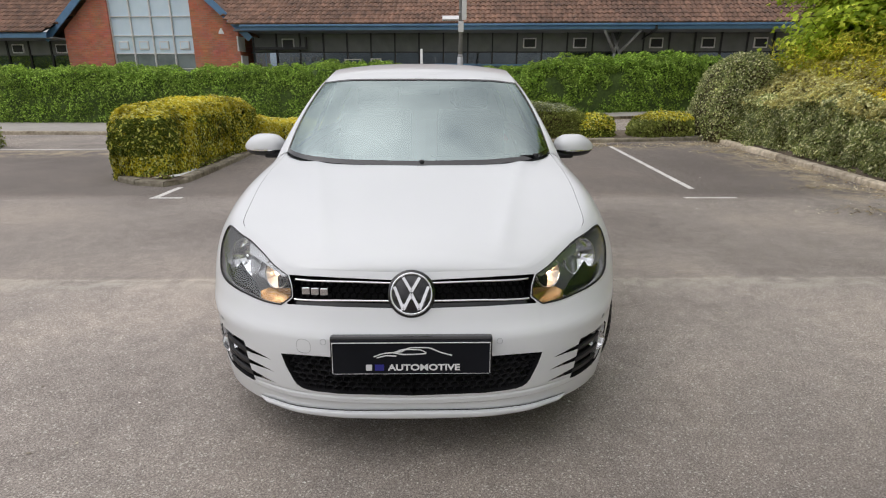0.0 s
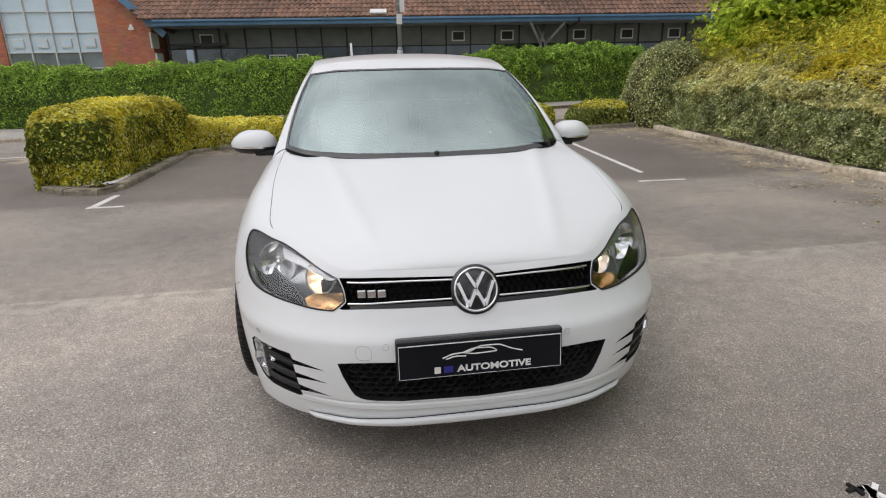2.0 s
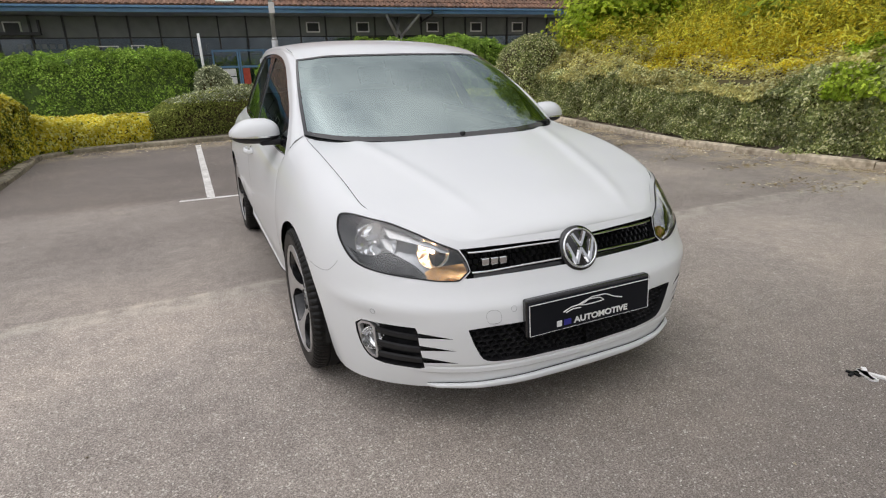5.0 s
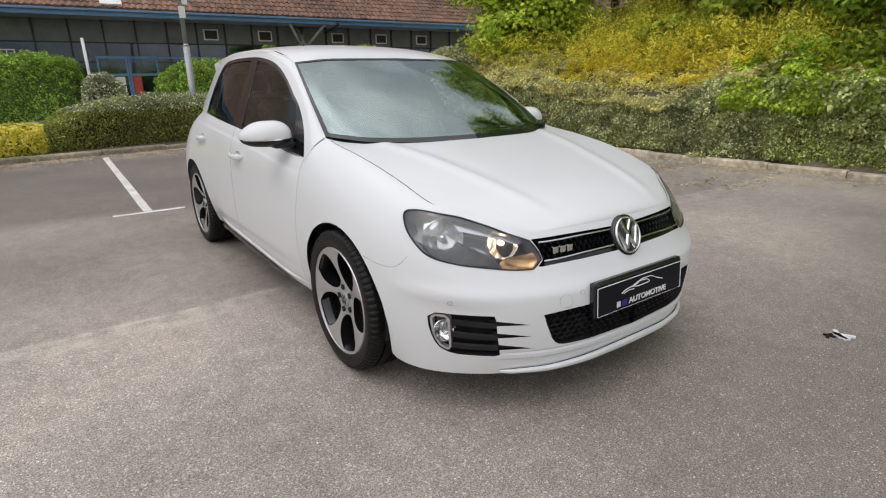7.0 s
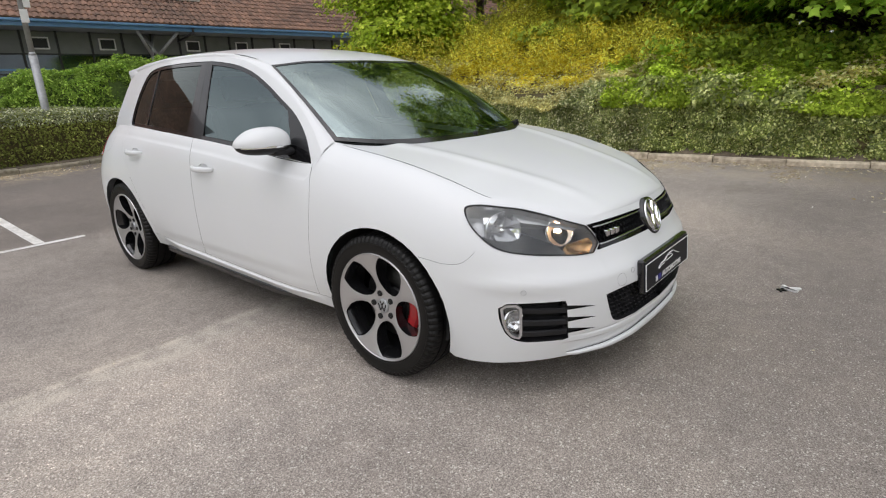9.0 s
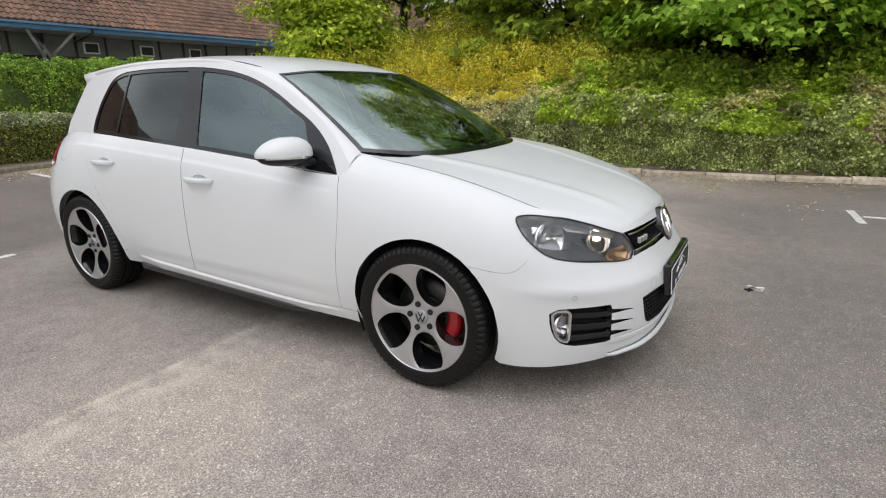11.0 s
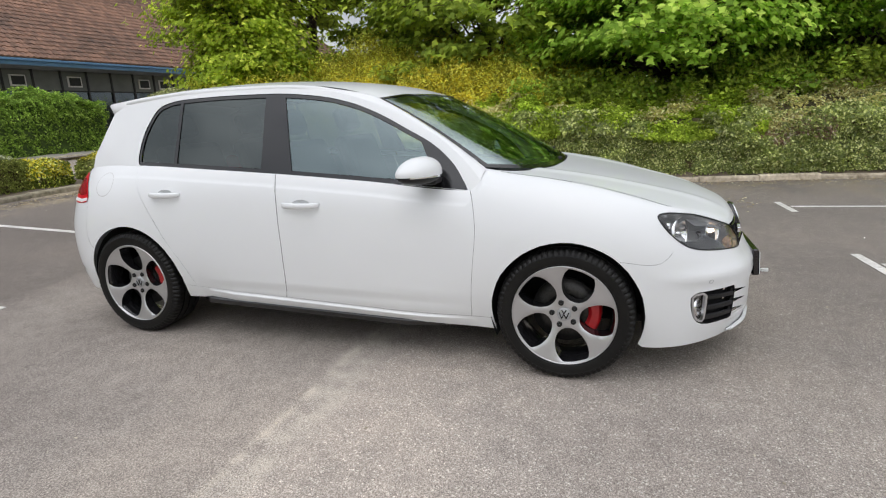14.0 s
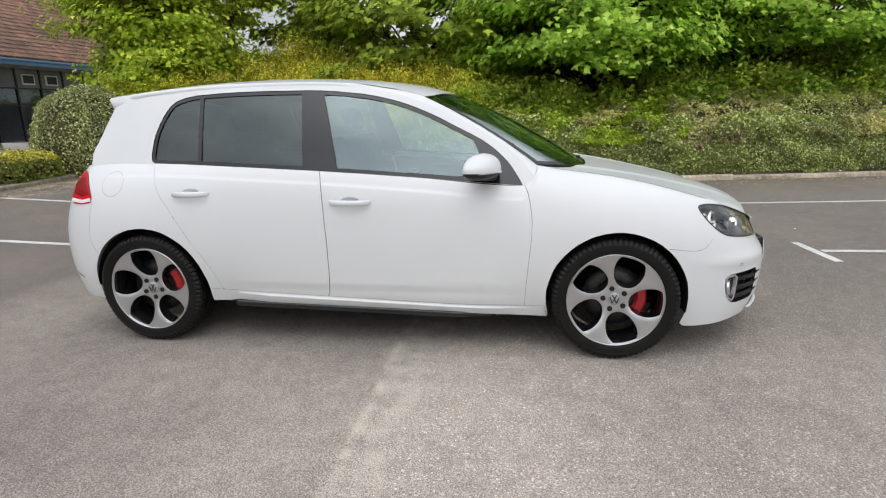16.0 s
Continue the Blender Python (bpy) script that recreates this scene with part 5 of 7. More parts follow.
    g = np.array([(r * math.cos(a), r * math.sin(a)) for r in (.03, .05, .07, .09, .11, .13, .15, .17, .19, .21, .224, .2345) for a in np.linspace(0, 2 * math.pi, int(20 + r * 240), endpoint=False)])
    pts, tri = triangulate(g, [rim_poly, *holes])
    c = pts[tri].mean(1)
    ok = inside(rim_poly, c[:, 0], c[:, 1])
    for h in holes:
        ok &= ~inside(h, c[:, 0], c[:, 1])
    tri = tri[ok]
    dish = curve((0, .04, .075, .12, .18, .215, .232, .238), (.070, .070, .073, .084, .096, .100, .104, .104))
    r = np.hypot(pts[:, 0], pts[:, 1])
    x = dish(r)
    near = np.min([np.min(np.hypot(pts[:, None, 0] - h[None, :, 0], pts[:, None, 1] - h[None, :, 1]), 1) for h in holes], 0)
    x = x - .004 * np.clip(1 - near / .008, 0, 1)
    P = np.stack((out * (xc + x), y - pts[:, 0], zc + pts[:, 1]), -1)
    a, b, d = P[tri[:, 0]], P[tri[:, 1]], P[tri[:, 2]]
    flip = np.cross(b - a, d - a)[:, 0] * out < 0
    tri[flip] = tri[flip][:, ::-1]
    raw("rim_face", P, tri, M_ALLOY, w, "machined silver rim face", True)
    v, f = lathe([(.101, .2335), (.1065, .2355), (.1075, .2375), (.1065, .2395), (.100, .2415)], o, ax, 96)
    raw("rim_lip", v, f, M_ALLOY, w, "bright polished rim lip", True)
    for h in holes:
        hr = np.hypot(h[:, 0], h[:, 1])
        k = len(h)
        top = np.stack((out * (xc + dish(hr) - .004), y - h[:, 0], zc + h[:, 1]), -1)
        mid = h.mean(0)
        inn = mid + (h - mid) * .93
        bot = np.stack((np.full(k, out * (xc + .03)), y - inn[:, 0], zc + inn[:, 1]), -1)
        raw("opening_wall", np.concatenate((top, bot)), [(i, (i + 1) % k, k + (i + 1) % k, k + i) for i in range(k)], M_GLOSSBLACK, w, "gloss black opening wall", True)
    for k in range(5):
        a0 = math.radians(turn + 36 + 72 * k)
        v, f = lathe([(.068, .0135), (.0765, .013), (.0775, .011), (.0775, .001)], (out * xc, y - .056 * math.cos(a0), zc + .056 * math.sin(a0)), ax, 14)
        raw("bolt_hole", v, f, M_GAP, w, "dark wheel bolt", True)
    v, f = lathe([(.070, .033), (.076, .032), (.078, .028), (.078, .001)], o, ax, 32)
    cap = raw("centre_cap", v, f, M_STEEL, w, "silver centre cap with a plain emblem", True)
    emblem_bars(Vector((out * (xc + .0775), y, zc)), Vector((0, -1, 0)), Vector((0, 0, 1)), Vector(ax), .026, M_GLOSSBLACK, w, .006)
    # tyre: rounded walls, grooves and shoulder blocks
    prof = [(.092, .2335), (.101, .240), (.1045, .247), (.1065, .2485), (.1075, .2525), (.1095, .262), (.1105, .274), (.1100, .2835), (.1112, .2850), (.1108, .2880), (.1085, .2945), (.1045, .3035), (.095, .312), (.084, .3165), (.056, .318), (.055, .311), (.046, .311), (.045, .3185), (.006, .319), (.005, .311),
            (-.005, .311), (-.006, .319), (-.045, .3185), (-.046, .311), (-.055, .311), (-.056, .318), (-.09, .315), (-.108, .295), (-.108, .26), (-.095, .234)]
    n, segs = len(prof), 216
    verts, faces = [], []
    for i in range(segs):
        a = 2 * math.pi * i / segs
        for j, (h, rad) in enumerate(prof):
            if 10 <= j <= 13 and i % 3 == 0:
                rad, h = rad - .0032, h - .0030
            verts.append(at(rad, a, h))
    for i in range(segs):
        k = (i + 1) % segs
        for j in range(n - 1):
            q = (i * n + j, k * n + j, k * n + j + 1, i * n + j + 1)
            faces.append(q if out > 0 else q[::-1])
    raw("tyre", verts, faces, M_RUBBER, w, "black low-profile tyre with shoulder blocks", False)
    v, f = lathe([(-.02, .07), (.010, .07), (.012, .085), (.012, .156), (-.012, .156), (-.012, .07)], o, ax, 48)
    raw("brake_disc", v, f, M_DISC, w, "steel brake disc", True)
    v, f = lathe([(.0, .001), (.03, .03), (.035, .06), (.012, .075)], o, ax, 24)
    raw("hub", v, f, M_TRIM, w, "", True)
    bm = bmesh.new()
    rows = []
    for a in np.linspace(math.radians(caliper - 24), math.radians(caliper + 24), 14):
        rows.append([bm.verts.new(at(rr_, a, xx)) for rr_, xx in ((.104, -.04), (.108, .024), (.122, .034), (.156, .032), (.166, .022), (.170, -.04))])
    for r0, r1 in zip(rows, rows[1:]):
        for i in range(5):
            bm.faces.new((r0[i], r1[i], r1[i + 1], r0[i + 1]))
    bm.faces.new(rows[0])
    bm.faces.new(rows[-1][::-1])
    bmesh.ops.recalc_face_normals(bm, faces=bm.faces)
    part("brake_caliper", bm, M_RED, w, "red brake caliper")
    # dark liner of the wheel arch
    rows = []
    for xx in (.50, .84 if y < 1 else .83):
        rows += [(out * xx, y - .352 * math.cos(a), zc + .005 + .352 * math.sin(a)) for a in np.linspace(math.radians(-12), math.radians(180 if y > 1 else 204), 40)]
    raw("arch_liner", rows, grid_faces(2, 40), M_GAP, body, "black wheel arch liner", True)
    v, f = lathe([(0, .36), (0, .001)], (out * .505, y, zc + .005), ax, 40)
    v = [Vector((p[0], p[1], max(p[2], .24))) for p in v]
    raw("arch_inner_wall", v, f, M_GAP, body, "black inner wall of the wheel arch")


for s in (-1, 1):
    wheel(0.0, .3175, .768, 68.5, s, -7)
    wheel(2.578, .3175, .760, 25, s, 17)

# ---- mirrors, handles, sills, lamps at the tail ----
for s in (-1, 1):
    bm = bmesh.new()
    bmesh.ops.create_uvsphere(bm, u_segments=36, v_segments=22, radius=1)
    bm2 = bmesh.new()
    bmesh.ops.create_uvsphere(bm2, u_segments=36, v_segments=22, radius=1)
    for q, low_half in ((bm, False), (bm2, True)):
        for v in q.verts:
            x, y, z = v.co
            sx, z = math.copysign(abs(x) ** (.72 if x > 0 else .58), x), math.copysign(abs(z) ** .85, z)
            px, py, pz = .897 + .122 * sx, .655 + .088 * y * (1 - .25 * max(0, y)), .982 + (.076 if z > 0 else .050) * z
            py += .05 * max(0, (px - .90)) / .12
            if y > .35:
                py = min(py, .655 + .050 + .045 * (px - .80) / .2)
            if z > 0:
                pz -= (.040 * max(0, x) ** 1.6 + .012 * max(0, -x - .3)) * z
            v.co = (s * px, py, pz)
        cut = [v for v in q.verts if (v.co.z > .982 if low_half else v.co.z < .966)]
        bmesh.ops.delete(q, geom=cut, context="VERTS")
        if low_half:
            for v in q.verts:
                v.co.x, v.co.y = s * (.897 + (abs(v.co.x) - .897) * .975), .655 + (v.co.y - .655) * .97
        if s < 0:
            bmesh.ops.reverse_faces(q, faces=q.faces)
    mirror = part("door_mirror", bm, M_PAINT, car, "white-capped door mirror with black base and indicator strip", True)
    part("mirror_base", bm2, M_TRIM, mirror, "black lower shell", True)
    bm = bmesh.new()
    rows = []
    for a in np.linspace(-1.1, 1.15, 18):
        px, py = .897 + .125 * math.sin(a), .655 - .091 * math.cos(a) + .05 * max(0, .125 * math.sin(a)) / .12
        rows.append([bm.verts.new((s * px, py, z)) for z in (.976, .967)])
    for r0, r1 in zip(rows, rows[1:]):
        bm.faces.new((r0[0], r1[0], r1[1], r0[1]))
    part("indicator_strip", bm, M_REFLECTOR, mirror, "clear indicator strip")
    bm = bmesh.new()
    box(bm, .775, .885, .590, .672, .925, .958, .014)
    for v in bm.verts:
        v.co.x *= s
    bmesh.ops.recalc_face_normals(bm, faces=bm.faces)
    part("mirror_arm", bm, M_TRIM, mirror, "black arm")
    # handles
    for (y0, y1, z, _), cup, d in zip(HANDLES, CUPS, (doors[s, 0], doors[s, 1])):
        bm = bmesh.new()
        rows = []
        for k in range(25):
            f = k / 24
            y = y0 + (y1 - y0) * f
            u, v = flank_uv(y, z, "y")
            base = flank(u, v)
            swell = math.sin(math.pi * f) ** .35
            # grip: thick at both ends where it meets the door, slimmer between
            slim = .84 + .16 * abs(2 * f - 1) ** 2
            lift = .013 * (1 - abs(2 * f - 1) ** 3)
            ring = []
            for a in range(14):
                t = 2 * math.pi * a / 14
                ring.append(bm.verts.new((s * (base[0] + .004 + .021 * swell + lift + .011 * math.cos(t) * max(.25, swell)), y, z + .001 - .004 * swell + .0185 * math.sin(t) * slim * (.35 + .65 * swell))))
            rows.append(ring)
        for r0, r1 in zip(rows, rows[1:]):
            for a in range(14):
                b = (a + 1) % 14
                bm.faces.new((r0[a], r0[b], r1[b], r1[a])).smooth = True
        bm.faces.new(rows[0][::-1])
        bm.faces.new(rows[-1])
        bmesh.ops.recalc_face_normals(bm, faces=bm.faces)
        part("handle", bm, M_PAINT, d, "white door handle", True)
        polygon_patch("handle_cup", cup, .0, M_PAINT, s, d, dome=-.034, step=.008)
    # black blade under the sill
    rows = []
    ys = np.concatenate((np.linspace(.60, .80, 10), np.linspace(.84, 2.02, 26), np.linspace(2.04, 2.12, 6)))
    for dx, dz in ((-.05, .012), (.020, .012), (.034, .004), (.036, -.006), (.030, -.012), (.034, -.019), (.030, -.026), (-.05, -.030)):
        grow = [min(1, .15 + (y - .60) * 4.2) * min(1, (2.125 - y) * 14) for y in ys]
        rows.append([(s * (.800 + dx * g_), y, float(np.interp(y, (.6, 2.12), (.208, .248))) + dz * (.35 + .65 * g_)) for y, g_ in zip(ys, grow)])
    raw("sill_blade", np.concatenate([np.array(r) for r in rows]), grid_faces(8, len(ys), s < 0), M_GLOSSBLACK, car, "gloss black side sill blade", True)
    tail = shell("tail_lamp", [26], M_TAIL, s, car, "red tail lamp", push=-.004)
    polygon_patch("clear_strip", uv([(4.352, .468), (4.43, .472), (4.55, .502), (4.558, .545), (4.43, .51), (4.366, .508)]), -.007, M_INK, s, tail, "pale strip along its foot")
    polygon_patch("lamp_core", uv([(4.478, .80), (4.425, .68), (4.385, .56), (4.45, .56), (4.55, .60), (4.585, .70), (4.578, .78), (4.53, .80)]), -.0065, surface("dark_red_lamp", (.20, .002, .005), (.34, .003, .008), .02, (.2, .3), spec=.3) if s < 0 else bpy.data.materials["dark_red_lamp"], s, tail, "darker red core")
    polygon_patch("rear_reflector", uv([(4.49, -.60), (4.55, -.545), (4.575, -.50), (4.515, -.545)]), -.002, M_GLOSSBLACK, s, car, "small dark reflector slot in the rear bumper")
    shell("door_lining", [3, 4], M_CABIN, s, doors[s, 0], push=.05)
# fuel flap outline on the driver's side quarter
edge_band("fuel_flap", _fu, .0035, .0004, surface("faint_gap", (.45, .45, .45), (.55, .55, .55), .05, (.6, .8)), -1, body, "outline of the fuel flap", depth=.002)

# ---- underside and cabin ----
under = boxed("underbody", (-.60, .60, -.55, 3.05, .215, .26), M_GAP, car, "dark underbody", bevel=.01)
boxed("floor_pan", (-.78, .78, .40, 2.15, .225, .27), M_GAP, car, "dark floor pan", bevel=.01)
# unseen tray, added to keep light from bouncing beneath the bumper
boxed("shade_tray", (-.52, .52, -.745, -.555, .196, .212), M_GAP, car, "dark tray added to block light under the nose", bevel=.006)
boxed("engine_bay", (-.50, .50, -.66, .12, .24, .66), M_GAP, car, "dark engine bay behind the grille", bevel=.02)
bm = bmesh.new()
box(bm, -.72, .72, .12, .50, .62, .90, .03)
for v in bm.verts:
    if v.co.y > .3 and v.co.z > .8:
        v.co.z += .015
    if v.co.y < .3 and v.co.z > .8:
        v.co.z += .025
part("dashboard", bm, M_CABIN, car, "dark dashboard")


def seat(x, y, parent):
    bm = bmesh.new()
    box(bm, x - .25, x + .25, y - .26, y + .26, .45, .60, .05)
    st = part("seat", bm, M_CABIN, parent, "dark cloth seat")
    bm = bmesh.new()
    box(bm, -.25, .25, -.06, .06, 0, .60, .05)
    q = Matrix.Translation((x, y + .25, .56)) @ Matrix.Rotation(radians(-20), 4, "X")
    for v in bm.verts:
        v.co = q @ v.co
    part("backrest", bm, M_CABIN, st)
    bm = bmesh.new()
    box(bm, -.13, .13, -.045, .045, .64, .80, .04)
    for v in bm.verts:
        v.co = q @ v.co
    part("headrest", bm, M_CABIN, st)


for x, y in ((-.36, 1.20), (.36, 1.20), (-.36, 2.05), (.36, 2.05)):
    seat(x, y, car)
v, f = [], []
for i in range(32):
    a = 2 * math.pi * i / 32
    for j in range(8):
        b = 2 * math.pi * j / 8
        r = .185 + .016 * math.cos(b)
        p = Matrix.Translation((-.36, .66, .90)) @ Matrix.Rotation(radians(-62), 4, "X") @ Vector((r * math.cos(a), r * math.sin(a), .016 * math.sin(b)))
        v.append(p)
        f.append((i * 8 + j, ((i + 1) % 32) * 8 + j, ((i + 1) % 32) * 8 + (j + 1) % 8, i * 8 + (j + 1) % 8))
sw = raw("steering_wheel", v, f, M_CABIN, car, "dark steering wheel on the right", True)
boxed("wheel_hub", (-.46, -.26, .62, .66, .86, .93), M_CABIN, sw, bevel=.015)
lin = [(x * .93, y + .02, z - .045) for x, y, z in rv]
raw("roof_lining", lin, grid_faces(len(_ry), len(_ra), False), surface("headlining", (.16, .16, .155), (.22, .22, .21), .1, (.8, .95)), roof, "grey headlining", True)
boxed("interior_mirror", (-.12, .12, .82, .84, 1.27, 1.33), M_CABIN, car, "dark interior mirror", bevel=.008)

# ---- planting ----
rng = np.random.default_rng(7)


def noise3(p, scale, seed=0.0):
    return np.array([noise.noise(Vector((q[0] * scale + seed, q[1] * scale, q[2] * scale))) for q in p])


def foliage(name, pos, nrm, size, mat, parent, shape="oval", droop=0.0, loose=0.6, label=""):
    """Many single leaves as one mesh."""
    n = len(pos)
    shapes = {
        "oval": ((0, 0, 0), (.30, .42, .07), (0, 1, 0), (-.30, .42, .07)),
        "narrow": ((0, 0, 0), (.14, .45, .03), (0, 1, 0), (-.14, .45, .03)),
        "maple": ((0, 0, 0), (.58, .36, 0), (.22, .56, .05), (0, 1, -.04), (-.22, .56, .05), (-.58, .36, 0)),
    }
    tri = {"oval": ((0, 1, 2), (0, 2, 3)), "narrow": ((0, 1, 2), (0, 2, 3)),
           "maple": ((0, 1, 2), (0, 2, 3), (0, 3, 4), (0, 4, 5))}[shape]
    base = np.array(shapes[shape], float)
    nrm = nrm + rng.normal(0, loose, (n, 3))
    nrm /= np.maximum(np.linalg.norm(nrm, axis=1, keepdims=True), 1e-6)
    way = rng.normal(0, 1, (n, 3))
    way[:, 2] -= droop
    way -= nrm * np.sum(way * nrm, 1, keepdims=True)
    way /= np.maximum(np.linalg.norm(way, axis=1, keepdims=True), 1e-6)
    across = np.cross(way, nrm)
    s = np.broadcast_to(size, (n,)) * rng.uniform(.65, 1.3, n)
    k = len(base)
    v = (pos[:, None] + s[:, None, None] * (base[None, :, :1] * across[:, None] + base[None, :, 1:2] * way[:, None] + base[None, :, 2:] * nrm[:, None])).reshape(-1, 3)
    f = (np.arange(n)[:, None, None] * k + np.array(tri)[None]).reshape(-1, 3)
    me = bpy.data.meshes.new(name)
    me.vertices.add(len(v))
    me.vertices.foreach_set("co", v.astype(np.float32).ravel())
    me.loops.add(len(f) * 3)
    me.loops.foreach_set("vertex_index", f.astype(np.int32).ravel())
    me.polygons.add(len(f))
    me.polygons.foreach_set("loop_start", np.arange(0, len(f) * 3, 3, dtype=np.int32))
    me.materials.append(mat)
    me.update(calc_edges=True)
    me.validate()
    ob = new(name, me)
    ob.parent = parent
    return tagged(ob, label, kind="stuff")


def hedge_form(line_pts, width, height, power=.42):
    """A clipped hedge along a line: gives a function of (s, angle) to points and outward normals."""
    line_pts = np.asarray(line_pts, float)
    ln = np.concatenate(([0], np.cumsum(np.linalg.norm(np.diff(line_pts, axis=0), axis=1))))
    fx, fy = curve(ln / ln[-1], line_pts[:, 0]), curve(ln / ln[-1], line_pts[:, 1])
    hs = curve(np.linspace(0, 1, len(height)), height)

    def at(s, a, inset=0.0):
        e = 1e-3
        x, y = fx(s), fy(s)
        dx, dy = fx(np.minimum(s + e, 1)) - fx(np.maximum(s - e, 0)), fy(np.minimum(s + e, 1)) - fy(np.maximum(s - e, 0))
        m = np.maximum(np.hypot(dx, dy), 1e-9)
        dx, dy = dx / m, dy / m
        end = np.clip(1 - np.abs(2 * s - 1) ** (2.2 * ln[-1] / width + 3), 0, 1) ** .45
        c, sn = np.cos(a), np.sin(a)
        w = (width / 2 - inset) * np.sign(c) * np.abs(c) ** power * end
        h = (hs(s) - inset) * np.abs(sn) ** power * end ** .5
        px, py = x + dy * w, y - dx * w
        z = ground_z(px, py) + h
        nn = np.stack((dy * np.sign(c) * np.abs(c) ** .8 + (2 * s - 1) ** 9 * dx, -dx * np.sign(c) * np.abs(c) ** .8 + (2 * s - 1) ** 9 * dy, np.abs(sn) ** 1.5), -1)
        nn /= np.maximum(np.linalg.norm(nn, axis=-1, keepdims=True), 1e-6)
        return np.stack((px, py, z), -1), nn
    return at, ln[-1]


def hedge(name, line_pts, width, height, leaf, count, size, label, group="", shape="oval", rough=.07, split=None, loose=.5, cat="hedge", core=None, deep=.05):
    """A hedge: woody core coloured dark for the shade inside, and a skin of leaves. split: second leaf material with a
    rule on the points.
    """
    at, length = hedge_form(line_pts, width, height)
    root = thing(name, (0, 0, 0), label, cat, group)
    s, a = np.meshgrid(np.sin(np.linspace(-1, 1, max(16, int(length / .10))) * math.pi / 2) * .5 + .5, np.linspace(0, math.pi, 22), indexing="ij")
    s = .5 + (s - .5) * (1 - .30 / length)
    p, nn = at(s.ravel(), a.ravel(), .14)
    p = p + nn * (noise3(p, 2.2, 3.1) * .06)[:, None]
    raw("core", p, grid_faces(*s.shape), core or M_CORE, root, "dark twiggy core with leaf shade in its colour", True)
    s = rng.uniform(0, 1, count)
    tip = rng.random(count) < min(.3, .75 * width / length)
    near = .5 * rng.random(count) ** 4 * min(1, width / length)
    s = np.where(tip, np.where(rng.random(count) < .5, near, 1 - near), s)
    a = np.pi * rng.beta(.9, .9, count)
    # as dense along the crown and the foot as on the flanks
    crown = np.arccos(np.sign(rng.random(count) - .5) * rng.random(count) ** 2.4)
    a = np.where(rng.random(count) < .30, crown, a)
    low = np.arcsin(rng.uniform(.02, .40, count) ** 2.4)
    a = np.where(rng.random(count) < .14, np.where(rng.random(count) < .5, low, np.pi - low), a)
    p, nn = at(s, a, 0.0)
    bump = noise3(p, 1.3, 9.0) * rough + noise3(p, 5.5, 4.0) * rough * .8
    p = p + nn * (bump - np.abs(rng.normal(0, deep, count)))[:, None]
    p[:, 2] = np.maximum(p[:, 2], ground_z(p[:, 0], p[:, 1]) + .03)
    if split:
        mask = split[1](p)
        foliage("leaves", p[~mask], nn[~mask], size, leaf, root, shape, .4, loose)
        foliage("variegated_leaves", p[mask], nn[mask], size, split[0], root, shape, .4, loose)
    else:
        foliage("leaves", p, nn, size, leaf, root, shape, .4, loose)
    return root


L_GREEN = leaf_material("hedge_leaf", (0.150, 0.260, 0.044), (0.350, 0.520, 0.090), (0.540, 0.720, 0.155), .18)
L_DARK = leaf_material("dark_leaf", (0.130, 0.160, 0.040), (0.370, 0.410, 0.105), (0.640, 0.670, 0.210), .06)
L_YELLOW = leaf_material("yellow_leaf", (0.600, 0.510, 0.040), (0.850, 0.750, 0.090), (0.880, 0.860, 0.330), .28)
L_VARI = leaf_material("variegated_leaf", (0.084, 0.117, 0.020), (0.250, 0.310, 0.052), (0.850, 0.840, 0.200), .18)
L_GREY = leaf_material("grey_leaf", (0.171, 0.194, 0.110), (0.456, 0.491, 0.297), (0.776, 0.799, 0.571), .20)
L_IVY = leaf_material("ivy_leaf", (0.130, 0.175, 0.042), (0.410, 0.480, 0.115), (0.760, 0.790, 0.340), .22, .30, .6)
L_IVYPALE = leaf_material("pale_ivy_leaf", (0.376, 0.352, 0.125), (0.752, 0.673, 0.270), (0.820, 0.806, 0.440), .25)
L_GOLD = leaf_material("golden_leaf", (0.470, 0.390, 0.030), (0.860, 0.690, 0.060), (0.880, 0.830, 0.150), .30)
L_OLIVE = leaf_material("olive_leaf", (0.260, 0.265, 0.036), (0.650, 0.610, 0.075), (0.850, 0.820, 0.120), .26)
L_FRESH = leaf_material("fresh_leaf", (0.170, 0.250, 0.022), (0.430, 0.570, 0.060), (0.660, 0.780, 0.110), .2)
L_MAPLE = leaf_material("maple_leaf", (0.170, 0.310, 0.032), (0.430, 0.660, 0.085), (0.640, 0.830, 0.160), .24, .45)
L_SHADE = leaf_material("shaded_leaf", (0.160, 0.235, 0.032), (0.450, 0.570, 0.080), (0.603, 0.727, 0.103), .15)
L_CORNER = leaf_material("pale_maple_leaf", (0.190, 0.280, 0.020), (0.500, 0.640, 0.062), (0.760, 0.850, 0.120), .2, .45)
L_IVYGREY = leaf_material("grey_ivy_leaf", (0.135, 0.170, 0.054), (0.430, 0.480, 0.160), (0.790, 0.780, 0.460), .22, .30, .6)
L_DEAD = leaf_material("dead_leaf", (.15, .095, .055), (.36, .25, .16), (.62, .54, .42), .2)


def blotch(scale, seed, cut):
    return lambda p: noise3(p, scale, seed) + rng.normal(0, .10, len(p)) > cut


_isl = blotch(1.4, 5.0, .26)


def island_yellow(p):
    """Yellow growth on the top, along the foot and in patches; the end of the hedge stays darker."""
    share = np.where(p[:, 2] > .88, .88, np.where(p[:, 2] < .38, .62, np.where(p[:, 1] < 5.6, .05, .44)))
    return (rng.random(len(p)) < share) | (_isl(p) & ((p[:, 1] > 5.6) | (p[:, 0] < -4.35)))


